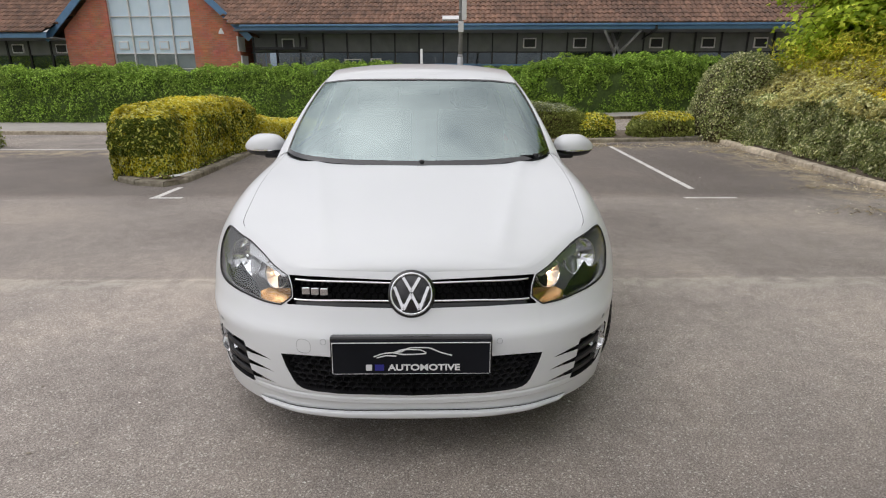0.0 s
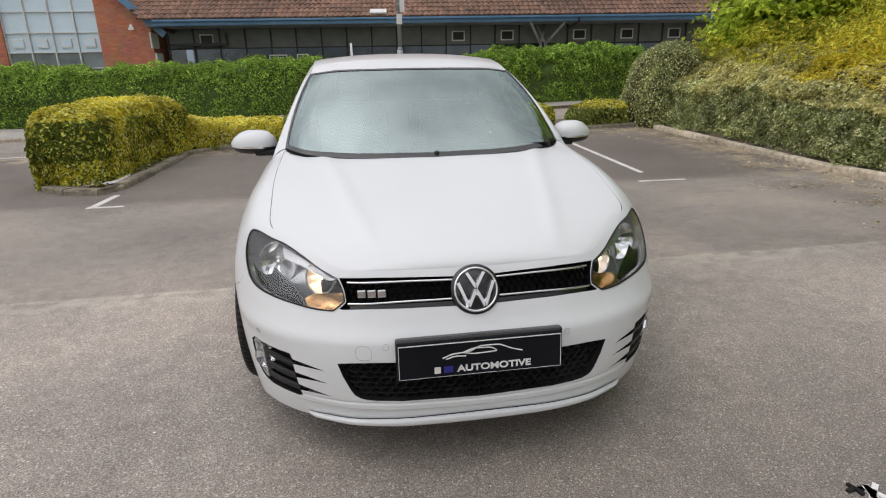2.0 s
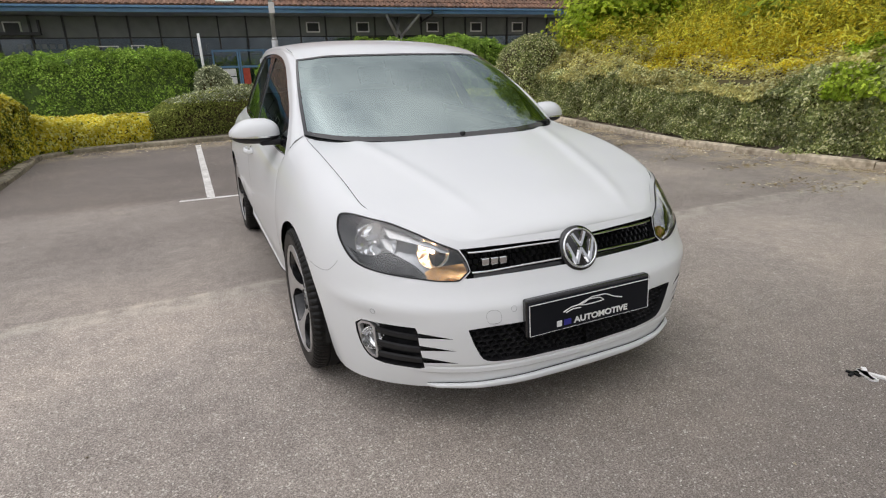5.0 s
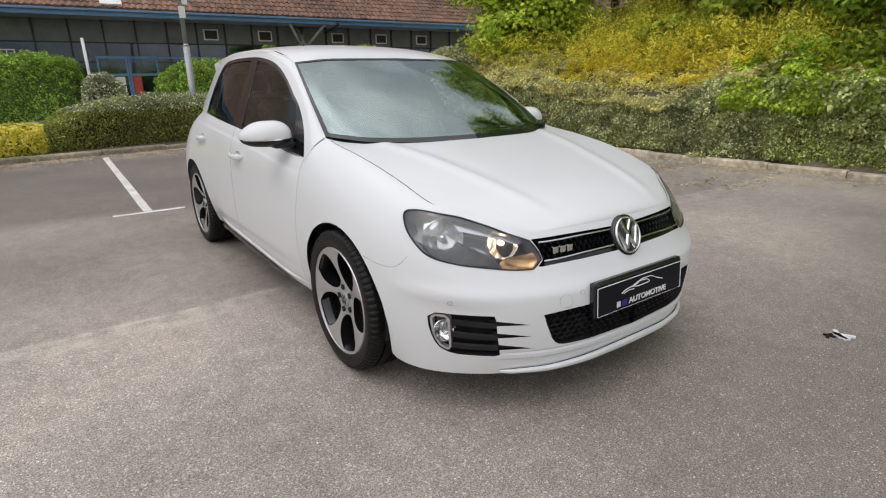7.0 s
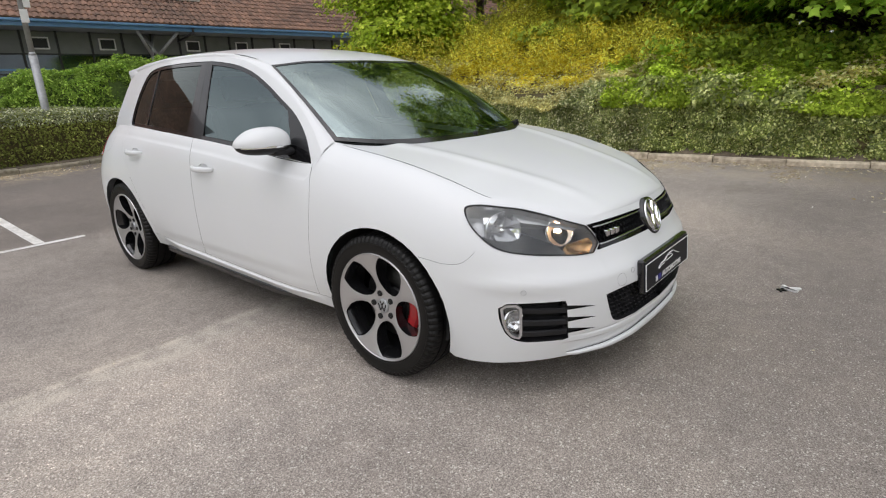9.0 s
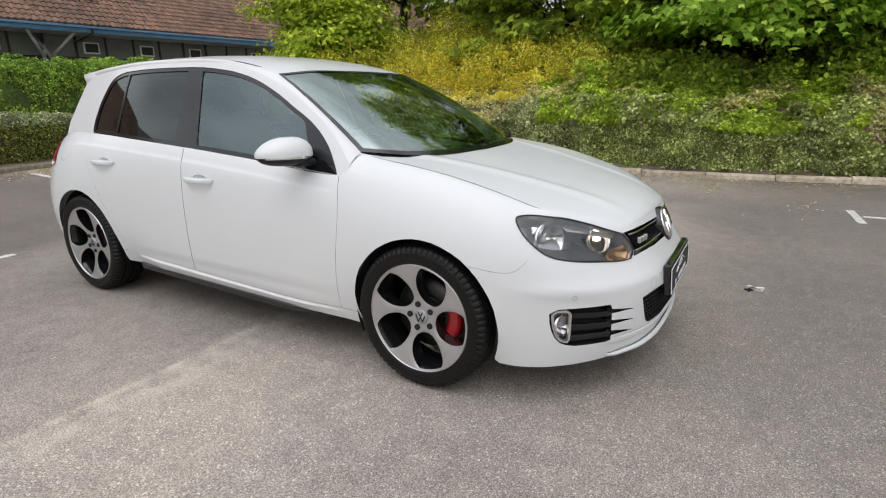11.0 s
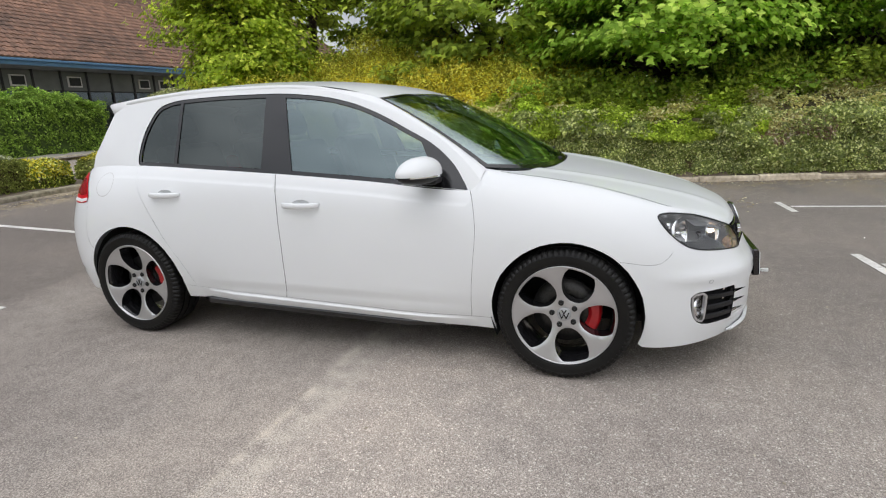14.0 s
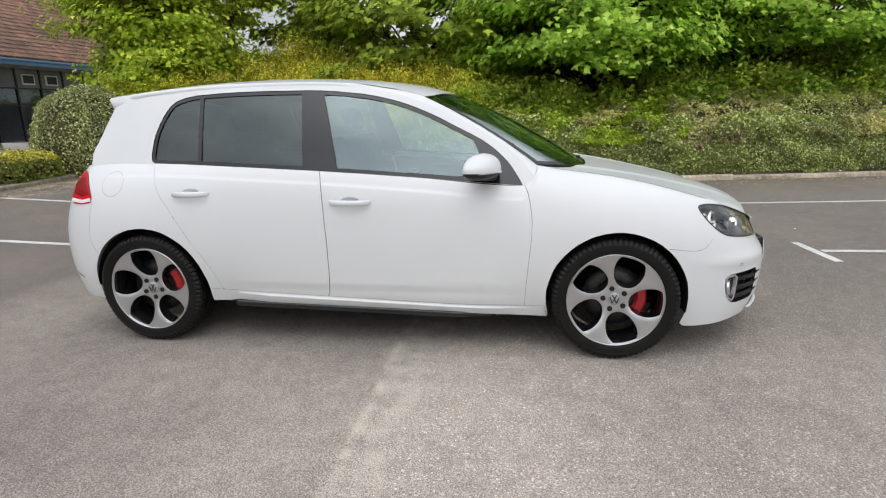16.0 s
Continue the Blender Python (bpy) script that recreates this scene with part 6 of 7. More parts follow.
island_hedge = hedge("variegated_hedge", [(-4.07, 5.20), (-4.13, 6.4), (-4.05, 7.6), (-3.86, 8.95)], 1.02, (.96, 1.06, 1.08, 1.02), L_VARI, 92000, .047, "clipped yellow-green variegated hedge on the kerbed island", split=(L_YELLOW, island_yellow), loose=.28, deep=.022)
hedge("variegated_hedge", [(-3.75, 9.0), (-2.8, 9.35), (-1.75, 9.6)], .95, (.72, .52, .60), L_VARI, 19000, .052, "low yellow variegated hedge behind the kerb", split=(L_YELLOW, lambda p: (p[:, 2] > .16) & (rng.random(len(p)) < .93)), loose=.28, deep=.022)
hedge("clipped_hedge", [(-2.05, 9.62), (-1.2, 9.7), (0, 9.72), (1.4, 9.8), (2.9, 9.9), (3.55, 9.95)], 1.1, (.50, .86, .93, .90, .78, .62), L_DARK, 44000, .041, "clipped grey-green hedge with pale young tips", split=(L_GREY, lambda p: (p[:, 2] > .82) & (rng.random(len(p)) < .7)))
hedge("variegated_bush", [(3.25, 9.65), (3.7, 9.75), (4.05, 9.8)], .9, (.5, .52, .40), L_VARI, 5000, .055, "low yellow variegated bush behind the kerb", split=(L_YELLOW, lambda p: (p[:, 2] > .45) & (rng.random(len(p)) < .5)), cat="bush")
hedge("variegated_bush", [(4.38, 9.5), (5.0, 9.55), (5.7, 9.6)], .95, (.40, .52, .55), L_DARK, 6500, .055, "small bush with yellow variegated top", split=(L_YELLOW, lambda p: (p[:, 2] > .66) & (rng.random(len(p)) < .65)), cat="bush")
hedge("long_hedge", [(-22, 18.2), (-14, 17.8), (-8, 17.6), (-4, 17.5), (-.55, 17.4)], 1.6, (1.75, 1.8, 1.85, 1.9, 1.85, 1.75), L_GREEN, 125000, .066, "tall bright green hedge in front of the building", rough=.25, core=M_INNERSHADE, deep=.035)
hedge("long_hedge", [(.9, 14.6), (3.0, 14.9), (5.8, 15.0), (9.4, 15.0)], 1.5, (1.35, 1.62, 1.66, 1.60), L_GREEN, 64000, .066, "tall bright green hedge in front of the building", rough=.25, core=M_INNERSHADE, deep=.035)
hedge("rounded_bush", [(-.75, 16.6), (-.2, 16.6), (.35, 16.6)], 1.0, (1.1, 1.25, 1.0), L_GREY, 6000, .08, "grey-green bush beside the white post", cat="bush")

# ---- planted bank along the car park's side ----
bank_line = curve((-14, -6, -3, -1.2, 0.5, 2.5, 5, 9, 12), (8.1, 7.15, 6.72, 6.40, 6.25, 6.10, 6.10, 5.98, 6.15))


def bank_z(x, y):
    """Height of the bank's top behind its hedge."""
    d = np.maximum(np.asarray(x) - bank_line(y) - .2, 0)
    end = np.clip((10.2 - np.asarray(y)) / .9, 0, 1)
    up = np.interp(y, (-2.6, -1.4, 1.2, 2.6), (.34, .16, .20, .37))
    far = np.interp(y, (-1.0, 2.5), (.06, .20))
    return ground_z(x, y) + (.10 + .95 * (1 - np.exp(-d / .16)) + up * np.clip(d - .15, 0, 1.3) + far * np.clip(d - 1.45, 0, 4.5)) * end ** .5


bx_, by_ = np.meshgrid(np.concatenate((np.linspace(0, 2, 14), np.linspace(2.4, 12, 16), [20, 40])), np.linspace(-13, 10.6, 70), indexing="ij")
bxx = bank_line(by_) + .12 + bx_ + .14 * np.minimum(1, bx_ * 8)
_bz = bank_z(bxx - .14, by_) - .16 + noise3(np.stack((bxx, by_, by_ * 0), -1).reshape(-1, 3), .8).reshape(bxx.shape) * .08
_bz = np.maximum(_bz, ground_z(bxx, by_) - .05)
_bz[0] = ground_z(bxx[0], by_[0])
bank = raw("planted_bank", np.stack((bxx, by_, _bz), -1).reshape(-1, 3), grid_faces(*bxx.shape), M_SOIL, None, "", True)
tagged(bank, "dark soil bank under ivy and shrubs", "bank", kind="structure")


def carpet(name, count, x0, x1, y0, y1, lift, size, mat, label, shape="oval", split=None, loose=.6, cat="shrub", fuzz=.10, face=False, out=.0, foot=.0):
    """Leaves covering the bank between two depths behind its front; face: its upright front."""
    root = thing(name, (0, 0, 0), label, cat)
    y = rng.uniform(y0, y1, count)
    if face:
        h = rng.uniform(foot, 1, count)
        top = .98 + .10 * np.sin(y * 1.3) + .06 * np.sin(y * 3.1 + 1)
        z = ground_z(6.2, y) + .12 + h * top
        x = bank_line(y) + .16 - out + .10 * (h - .35) ** 2 + .26 * np.clip(h - .78, 0, 1) ** 1.0 * 3
        nn = np.stack((-np.ones(count), rng.normal(0, .2, count), .45 + 1.3 * np.clip(h - .7, 0, 1) * 2), -1)
    else:
        d = rng.uniform(x0, x1, count)
        x = bank_line(y) + d
        z = bank_z(x, y) + lift
        nn = np.stack((-.55 * np.ones(count), rng.normal(0, .2, count), np.ones(count)), -1)
    p = np.stack((x, y, z), -1)
    nn /= np.linalg.norm(nn, axis=1, keepdims=True)
    p = p + nn * (noise3(p, 1.6, 2.0) * fuzz + noise3(p, 4.2, 7.0) * fuzz * 1.5 - np.abs(rng.normal(0, .05, count)))[:, None]
    if split:
        m = split[1](p)
        foliage("leaves", p[~m], nn[~m], size, mat, root, shape, .6, loose)
        foliage("pale_leaves", p[m], nn[m], size, split[0], root, shape, .6, loose)
    else:
        foliage("leaves", p, nn, size, mat, root, shape, .6, loose)
    return root


_tops = lambda p: rng.random(len(p)) < np.clip((p[:, 2] - .85) * 1.1, .02, .55)
ivy = carpet("ivy_hedge", 120000, 0, 0, -12.5, 1.6, 0, .041, L_IVY, "dense dark green clipped ivy hedge on the kerbed bank", face=True, loose=.45, split=(L_IVYPALE, _tops), cat="hedge", fuzz=.085)
ivy2 = carpet("ivy_hedge", 78000, 0, 0, 1.4, 10.3, 0, .041, L_IVYGREY, "dense grey-green clipped ivy hedge on the kerbed bank", face=True, loose=.45, split=(L_IVYPALE, _tops), cat="hedge", fuzz=.085)
for root, y0, y1 in ((ivy, -12.5, 1.5), (ivy2, 1.52, 10.3)):
    _ih = []
    for y in np.linspace(y0, y1, 70):
        for h in np.linspace(0, 1, 8):
            _ih.append((float(bank_line(y)) + .26 + .05 * h + (.35 * max(0, h - .8) * 3), y, float(ground_z(6.2, y)) + h * 1.0))
    raw("core", _ih, grid_faces(70, 8, True), M_CORE, root, "dark twiggy core with leaf shade in its colour", True)
carpet("ivy_carpet", 38000, .32, 2.4, -12.4, -2.0, .04, .050, L_IVYPALE, "pale ivy covering the top of the bank", split=(L_IVY, blotch(1.2, 3.0, .12)), loose=.35)
dead = carpet("dead_growth", 5200, .0, .0, -3.5, -1.9, 0, .050, L_DEAD, "dead brown patch in the ivy with pale bare stems", face=True, split=(L_IVY, lambda p: ((p[:, 2] - .82) / .24) ** 2 + ((p[:, 1] + 2.7) / .62) ** 2 + 1.6 * noise3(p, 3.0, 5.0) > 1.0 - .5 * rng.random(len(p))), cat="dead ivy", out=.03)
carpet("ground_shrub", 26000, .34, 1.3, -2.5, 2.6, .10, .065, L_FRESH, "fresh green low shrubs on the bank", split=(L_IVYPALE, blotch(1.5, 8.0, .10)), fuzz=.16, loose=.35)
carpet("ground_shrub", 9000, 0, 0, -2.3, 2.2, 0, .062, L_FRESH, "fresh green shoots spilling over the ivy", face=True, split=(L_IVY, blotch(2.2, 8.0, .02)), loose=.4, out=.07, foot=.66, fuzz=.12)
carpet("ivy_carpet", 16000, 0, 0, -9.5, -2.3, 0, .050, L_IVYPALE, "pale young ivy along the hedge's top", face=True, split=(L_IVY, blotch(1.6, 1.0, .04)), loose=.4, out=.04, foot=.70)
carpet("ivy_carpet", 14000, 0, 0, 1.8, 10.2, 0, .050, L_IVYPALE, "pale young ivy along the hedge's top", face=True, split=(L_IVYGREY, blotch(1.6, 4.0, .0)), loose=.4, out=.04, foot=.78)
carpet("undergrowth", 22000, 1.0, 4.6, -11, 2.0, .22, .10, L_SHADE, "dark green undergrowth below the trees", split=(L_MAPLE, blotch(1.1, 2.0, .05)), fuzz=.42)
carpet("ivy_carpet", 48000, .32, 1.9, 2.4, 10.6, .03, .050, L_IVYPALE, "pale ivy covering the top of the bank", split=(L_GOLD, lambda p: (noise3(p, .9, 6.0) + rng.normal(0, .12, len(p)) > .10 - .30 * np.exp(-((p[:, 1] - 4.2) / 1.9) ** 2)) & (p[:, 0] > 6.75)), loose=.35)
carpet("golden_heath", 62000, 1.0, 5.4, .6, 10.4, .10, .085, L_OLIVE, "soft golden-green heath covering the bank's slope", "narrow", split=(L_GOLD, lambda p: rng.random(len(p)) < np.clip(.12 + .75 * np.exp(-((p[:, 1] - 4.4) / 2.2) ** 2 - ((p[:, 0] - 7.8) / 1.3) ** 2), 0, .9)), loose=.6, fuzz=.55)


def shrub(name, x, y, r, h, count, mat, label, shape="narrow", size=.10, split=None, base=None):
    """A feathery shrub: leaves along many arching shoots, with stems."""
    z0 = float(bank_z(x, y)) - .15 if base is None else base
    root = thing(name, (0, 0, 0), label, "shrub")
    shoots = 70
    per = count // shoots
    P, N = [], []
    bm = bmesh.new()
    for k in range(shoots):
        a, q = rng.uniform(0, 2 * math.pi), math.sqrt(rng.uniform(0, 1))
        tip = np.array((x + r * q * math.cos(a), y + r * q * math.sin(a), z0 + h * (1 - .55 * q * q) * rng.uniform(.75, 1.1)))
        root_at = np.array((x + .25 * r * q * math.cos(a), y + .25 * r * q * math.sin(a), z0))
        if k % 5 == 0:
            tube(bm, root_at, root_at * .3 + tip * .7, .014, .006, 5, False)
        t = rng.uniform(.15, 1, per) ** .7
        mid = root_at + (tip - root_at) * t[:, None]
        mid[:, 2] += .15 * h * np.sin(np.pi * t) * q
        mid += rng.normal(0, .09, mid.shape) * (.5 + t[:, None])
        P.append(mid)
        n = mid - np.array((x, y, z0 + .3 * h))
        N.append(n / np.maximum(np.linalg.norm(n, axis=1, keepdims=True), 1e-6))
    P, N = np.concatenate(P), np.concatenate(N)
    part("woody_base", bm, M_BARK, root)
    if split:
        m = split[1](P)
        foliage("leaves", P[~m], N[~m], size, mat, root, shape, -.3, .8)
        foliage("golden_leaves", P[m], N[m], size, split[0], root, shape, -.3, .8)
    else:
        foliage("leaves", P, N, size, mat, root, shape, -.3, .8)
    return root


for x, y, r, h in ((9.6, 8.4, 1.0, .8), (9.3, 6.9, 1.1, .9), (9.6, 5.4, 1.1, .9), (9.2, 3.9, 1.1, .8), (9.4, 2.4, 1.1, .8), (8.9, 1.1, .9, .7), (10.8, 6.4, 1.2, 1.3), (10.8, 4.4, 1.2, 1.3), (10.6, 2.2, 1.2, 1.3)):
    shrub("golden_shrub", x, y, r, h, 5200, L_OLIVE, "feathery golden-green shrub on the bank", size=.085, split=(L_GOLD, lambda p: rng.random(len(p)) < .10))
for x, y, r, h in ((8.0, -.2, .6, .5), (8.6, -2.4, .8, .6), (8.4, .9, .7, .6), (9.0, -4.2, .8, .7), (9.2, -7.2, 1.1, .8), (10.6, -1.4, 1.2, 1.2), (10.8, -3.4, 1.2, 1.2), (10.8, -5.8, 1.2, 1.2)):
    shrub("dark_shrub", x, y, r, h, 3200, L_SHADE, "dark green shrub under the trees", "oval", .10)
hedge("small_hedge", [(-11.2, 9.55), (-10.3, 9.6), (-9.45, 9.65)], 1.0, (.75, .8, .7), L_DARK, 5000, .06, "end of a clipped dark hedge beside the side road")
# rounded mound of ivy at the corner of the bank
mound = thing("ivy_mound", (0, 0, 0), "rounded clipped ivy mound at the corner of the bank", "hedge")
_n = 17000
_d = rng.normal(0, 1, (_n, 3))
_d[:, 2] = np.abs(_d[:, 2])
_d /= np.linalg.norm(_d, axis=1, keepdims=True)
_p = np.array((6.62, 9.35, .25)) + np.sign(_d) * np.abs(_d) ** .75 * np.array((.92, 1.0, 1.76))
_p += _d * (noise3(_p, 2.0, 1.0) * .08 - np.abs(rng.normal(0, .05, _n)))[:, None]
foliage("leaves", _p, _d, .050, L_IVYGREY, mound, "oval", .5, .6)
bm = bmesh.new()
bmesh.ops.create_icosphere(bm, subdivisions=4, radius=1)
for v in bm.verts:
    d = v.co.copy()
    v.co = Vector((6.62 + math.copysign(abs(d.x) ** .75, d.x) * .82, 9.35 + math.copysign(abs(d.y) ** .75, d.y) * .9, .25 + math.copysign(abs(d.z) ** .75, d.z) * 1.64))
part("core", bm, M_CORE, mound, "dark twiggy core with leaf shade in its colour", True)

# ---- trees ----


def tree(name, x, y, z0, height, spread, low, sprays, leaves, mat, label, size=.165, lean=(0, 0), shape="maple", seed=1, layer=.10):
    """Trunk, limbs and branches with leaves in drooping layers at their ends."""
    r = np.random.default_rng(seed)
    root = thing(name, (0, 0, 0), label, "tree")
    bm = bmesh.new()
    pts = [Vector((x, y, z0 - .4))]
    for k in range(1, 7):
        f = k / 6
        pts.append(Vector((x + lean[0] * f + r.normal(0, .05), y + lean[1] * f + r.normal(0, .05), z0 + height * .8 * f)))
    for k in range(6):
        tube(bm, pts[k], pts[k + 1], .15 * (1 - k / 7), .15 * (1 - (k + 1) / 7), 10, False)
    part("trunk", bm, M_BARK, root, "grey-brown trunk")
    bm = bmesh.new()
    P, N = [], []
    per = leaves // sprays
    for k in range(sprays):
        f = low + (1 - low) * ((k + r.uniform(0, 1)) / sprays) ** 1.35
        a = k * 2.4 + r.uniform(-.4, .4)
        if math.cos(a) > .2 and k % 3:
            a = math.pi - a
        reach = spread * (1 - .55 * max(0, (f - low) / (1 - low)) ** 1.8) * r.uniform(.35, 1.0)
        i = min(5, int(f * 6 * .9))
        foot = pts[i].lerp(pts[i + 1], .5)
        tip = Vector((x + lean[0] * f + reach * math.cos(a), y + lean[1] * f + reach * math.sin(a), z0 + height * f + r.uniform(-.2, .25)))
        foot.z = min(foot.z, tip.z - .15 * reach)
        knee = foot.lerp(tip, .5) + Vector((0, 0, .12 * reach))
        tube(bm, foot, knee, .035, .022, 6, False)
        tube(bm, knee, tip, .022, .007, 5, False)
        for j in range(3):
            end = knee.lerp(tip, .5 + .25 * j) + Vector((r.normal(0, .35), r.normal(0, .35), r.normal(0, .10)))
            tube(bm, knee.lerp(tip, .3 + .25 * j), end, .009, .004, 4, False)
        t = r.uniform(.35, 1.12, per)
        c = np.array(knee) + (np.array(tip) - np.array(knee))[None] * t[:, None]
        wob = r.normal(0, 1, (per, 3)) * np.array((.29, .29, layer)) * (.55 + .5 * t[:, None])
        p = c + wob
        p[:, 2] -= .18 * (wob[:, 0] ** 2 + wob[:, 1] ** 2)
        P.append(p)
        n = np.stack((.95 * math.cos(a) + 0 * t, .95 * math.sin(a) + 0 * t, .9 + 0 * t), -1)
        N.append(n)
    part("branchwork", bm, M_BARK, root)
    P, N = np.concatenate(P), np.concatenate(N)
    foliage("crown", P, N, size, mat, root, shape, .8, .35)
    return root


tree("maple_tree", 9.7, -.9, 1.25, 10.0, 3.4, .10, 200, 62000, L_MAPLE, "young maple with layered bright green leaves", lean=(-.4, 0), seed=3, size=.125)
tree("maple_tree", 10.6, -4.6, 1.35, 9.6, 3.4, .13, 170, 50000, L_MAPLE, "young maple with layered bright green leaves", lean=(-.3, -.2), seed=5, size=.125)
tree("maple_tree", 11.4, -8.6, 1.35, 8.0, 3.0, .08, 90, 16000, L_MAPLE, "young maple with layered bright green leaves", seed=8)
tree("maple_tree", 9.5, 9.1, 1.4, 6.2, 2.25, .10, 150, 46000, L_CORNER, "young maple with pale green leaves at the corner of the bank", lean=(-.5, .3), seed=11, size=.108)
tree("background_tree", 11.6, 3.4, 2.0, 11.5, 3.6, .03, 150, 28000, L_SHADE, "dark green tree behind the shrubs", size=.17, seed=21)
tree("background_tree", 12.6, .2, 1.8, 8.4, 3.2, .04, 110, 20000, L_SHADE, "dark green tree behind the shrubs", size=.18, seed=22)
tree("background_tree", 13.2, -3.6, 1.8, 8.4, 3.2, .04, 110, 20000, L_SHADE, "dark green tree behind the shrubs", size=.18, seed=23)
tree("background_tree", 13.8, -7.6, 1.8, 8.2, 3.2, .04, 90, 16000, L_SHADE, "dark green tree behind the shrubs", size=.18, seed=24)
tree("background_tree", 12.9, 6.6, 2.0, 7.0, 2.0, .05, 60, 10000, L_SHADE, "dark green tree behind the shrubs", size=.18, seed=25)

tree("background_tree", 13.2, 9.6, 2.2, 11.0, 4.0, .22, 130, 26000, L_SHADE, "tall dark green tree behind the bank", size=.2, seed=27)

# unseen woods added all round, giving reflections a dark horizon
P, N = [], []
for k in range(260):
    a = 2 * math.pi * k / 260
    if -.1 < math.sin(a) and abs(math.cos(a)) < .80 and math.sin(a) > .5:
        continue
    d = 42 + 5 * math.sin(k * 1.7)
    low_side = .55 if math.sin(a) < -.3 else 1.0
    c = np.array((d * math.cos(a), d * math.sin(a), (2.6 + 1.0 * math.sin(k * .9)) * low_side))
    q = rng.normal(0, 1, (420, 3)) * np.array((1.6, 1.6, 1.9 * low_side)) + c
    P.append(q[q[:, 2] > 0])
    N.append((q - c)[q[:, 2] > 0])
P, N = np.concatenate(P), np.concatenate(N)
N /= np.maximum(np.linalg.norm(N, axis=1, keepdims=True), 1e-6)
woods = foliage("unseen_woods", P, N, .42, L_SHADE, None, "oval", 0, .6)
tagged(woods, "unseen ring of dark green foliage added for reflections", "woods", kind="stuff")

# ---- kerbs ----


def kerb_run(name, pts, label, height=.10, width=.13, unit=.9, inner=1, mat=None):
    """Kerb stones one after another along a line; inner: the side (1 left, -1 right of the way) on which they stand."""
    pts = np.asarray(pts, float)
    root = thing(name, (float(pts[0][0]), float(pts[0][1]), float(ground_z(*pts[0]))), label, "kerb", "", "structure")
    ln = np.concatenate(([0], np.cumsum(np.linalg.norm(np.diff(pts, axis=0), axis=1))))
    k = max(2, int(ln[-1] / unit))
    fx, fy = curve(ln, pts[:, 0]), curve(ln, pts[:, 1])
    for i in range(k):
        s0, s1 = ln[-1] * i / k + .006, ln[-1] * (i + 1) / k - .006
        a, b = np.array((fx(s0), fy(s0))), np.array((fx(s1), fy(s1)))
        d = (b - a) / np.linalg.norm(b - a)
        n = np.array((-d[1], d[0])) * inner
        j = random.uniform(-.016, .012)
        prof = ((0, -.06), (.004, height - .022 + j), (.020, height + j), (width, height + j), (width, -.06))
        verts = []
        for p, e in ((a, s0), (b, s1)):
            g = np.array((fx(e + .05) - fx(e - .05), fy(e + .05) - fy(e - .05)))
            g = np.array((-g[1], g[0])) * inner / np.linalg.norm(g)
            g /= max(.6, float(g @ n))
            for o, z in prof:
                q = p + g * o
                verts.append((q[0] - root.location.x, q[1] - root.location.y, float(ground_z(*q)) + z - root.location.z))
        faces = [(m, m + 1, m + 6, m + 5) for m in range(4)] + [(4, 3, 2, 1, 0), (5, 6, 7, 8, 9)]
        raw("kerb_stone", verts, faces, mat or M_KERB, root)
    return root


kerb_run("kerb_bank", [(float(bank_line(y)) - .06, y) for y in np.arange(-13, 9.3, .9)], "pale concrete kerb along the planted bank", height=.085, inner=-1)
_n = 9000
_y = rng.uniform(-8, 9, _n)
_p = np.stack((bank_line(_y) - .06 + rng.uniform(-.03, .17, _n), _y, np.zeros(_n)), 1)
_p[:, 2] = ground_z(_p[:, 0], _p[:, 1]) + .092 + rng.uniform(0, .045, _n)
_p = _p[(noise3(_p, 1.9, 7.0) + .5 * noise3(_p, 6.0, 2.0) > .52 - 1.6 * (_p[:, 0] - bank_line(_p[:, 1]) - .02))]
for _root, _leaf, _m in ((ivy, L_IVY, _p[:, 1] < 1.5), (ivy2, L_IVYGREY, _p[:, 1] >= 1.5)):
    foliage("creeping_leaves", _p[_m], np.tile((-.3, 0, 1.0), (int(_m.sum()), 1)), .042, _leaf, _root, "oval", .3, .5)
kerb_run("kerb_bays", [(-3.05, 8.78), (-1.5, 8.80), (0, 8.82), (2, 8.9), (4, 9.0), (5.9, 9.06)], "low mossy concrete kerb at the head of the bays", height=.075, inner=1, mat=M_KERBOLD)
kerb_run("kerb_island", [(-4.72, 8.4), (-4.72, 6.6), (-4.68, 5.85), (-4.54, 5.40), (-4.08, 4.96), (-3.72, 4.78), (-3.48, 4.78), (-3.38, 4.97), (-3.34, 5.5), (-3.35, 7.2), (-3.40, 8.3), (-3.05, 8.78)], "mossy concrete kerb round the hedge island", height=.08, unit=.45, inner=1, mat=M_KERBOLD)
kerb_run("kerb_road", [(-30, 12.9), (-16, 13.0), (-8, 13.1), (-1, 13.2), (8, 13.4)], "concrete kerb along the side road", unit=1.0, inner=1)
# soil of the beds
for nm, poly in (("island_soil", [(-4.70, 8.6), (-4.70, 6.4), (-4.66, 5.87), (-4.52, 5.50), (-4.07, 4.99), (-3.72, 4.82), (-3.51, 4.82), (-3.42, 4.99), (-3.38, 5.5), (-3.39, 7.2), (-3.43, 8.5)]),
                 ("bay_soil", [(-3.9, 8.88), (0, 8.93), (3, 9.05), (6.3, 9.2), (6.3, 10.5), (0, 10.4), (-4.2, 10.1)])):
    v = [(x, y, float(ground_z(x, y)) + .07) for x, y in poly]
    ob = raw(nm, v, [tuple(range(len(v)))], M_SOIL)
    tagged(ob, "dark soil bed with fallen leaves", "soil", kind="structure")
# low shoots and dropped leaves between the island's hedge and its kerb
_n = 3600
_y = rng.uniform(4.98, 8.6, _n)
_p = np.stack((-3.53 - np.abs(rng.normal(0, .10, _n)), _y, np.zeros(_n)), 1)
_front = rng.random(_n) < .25
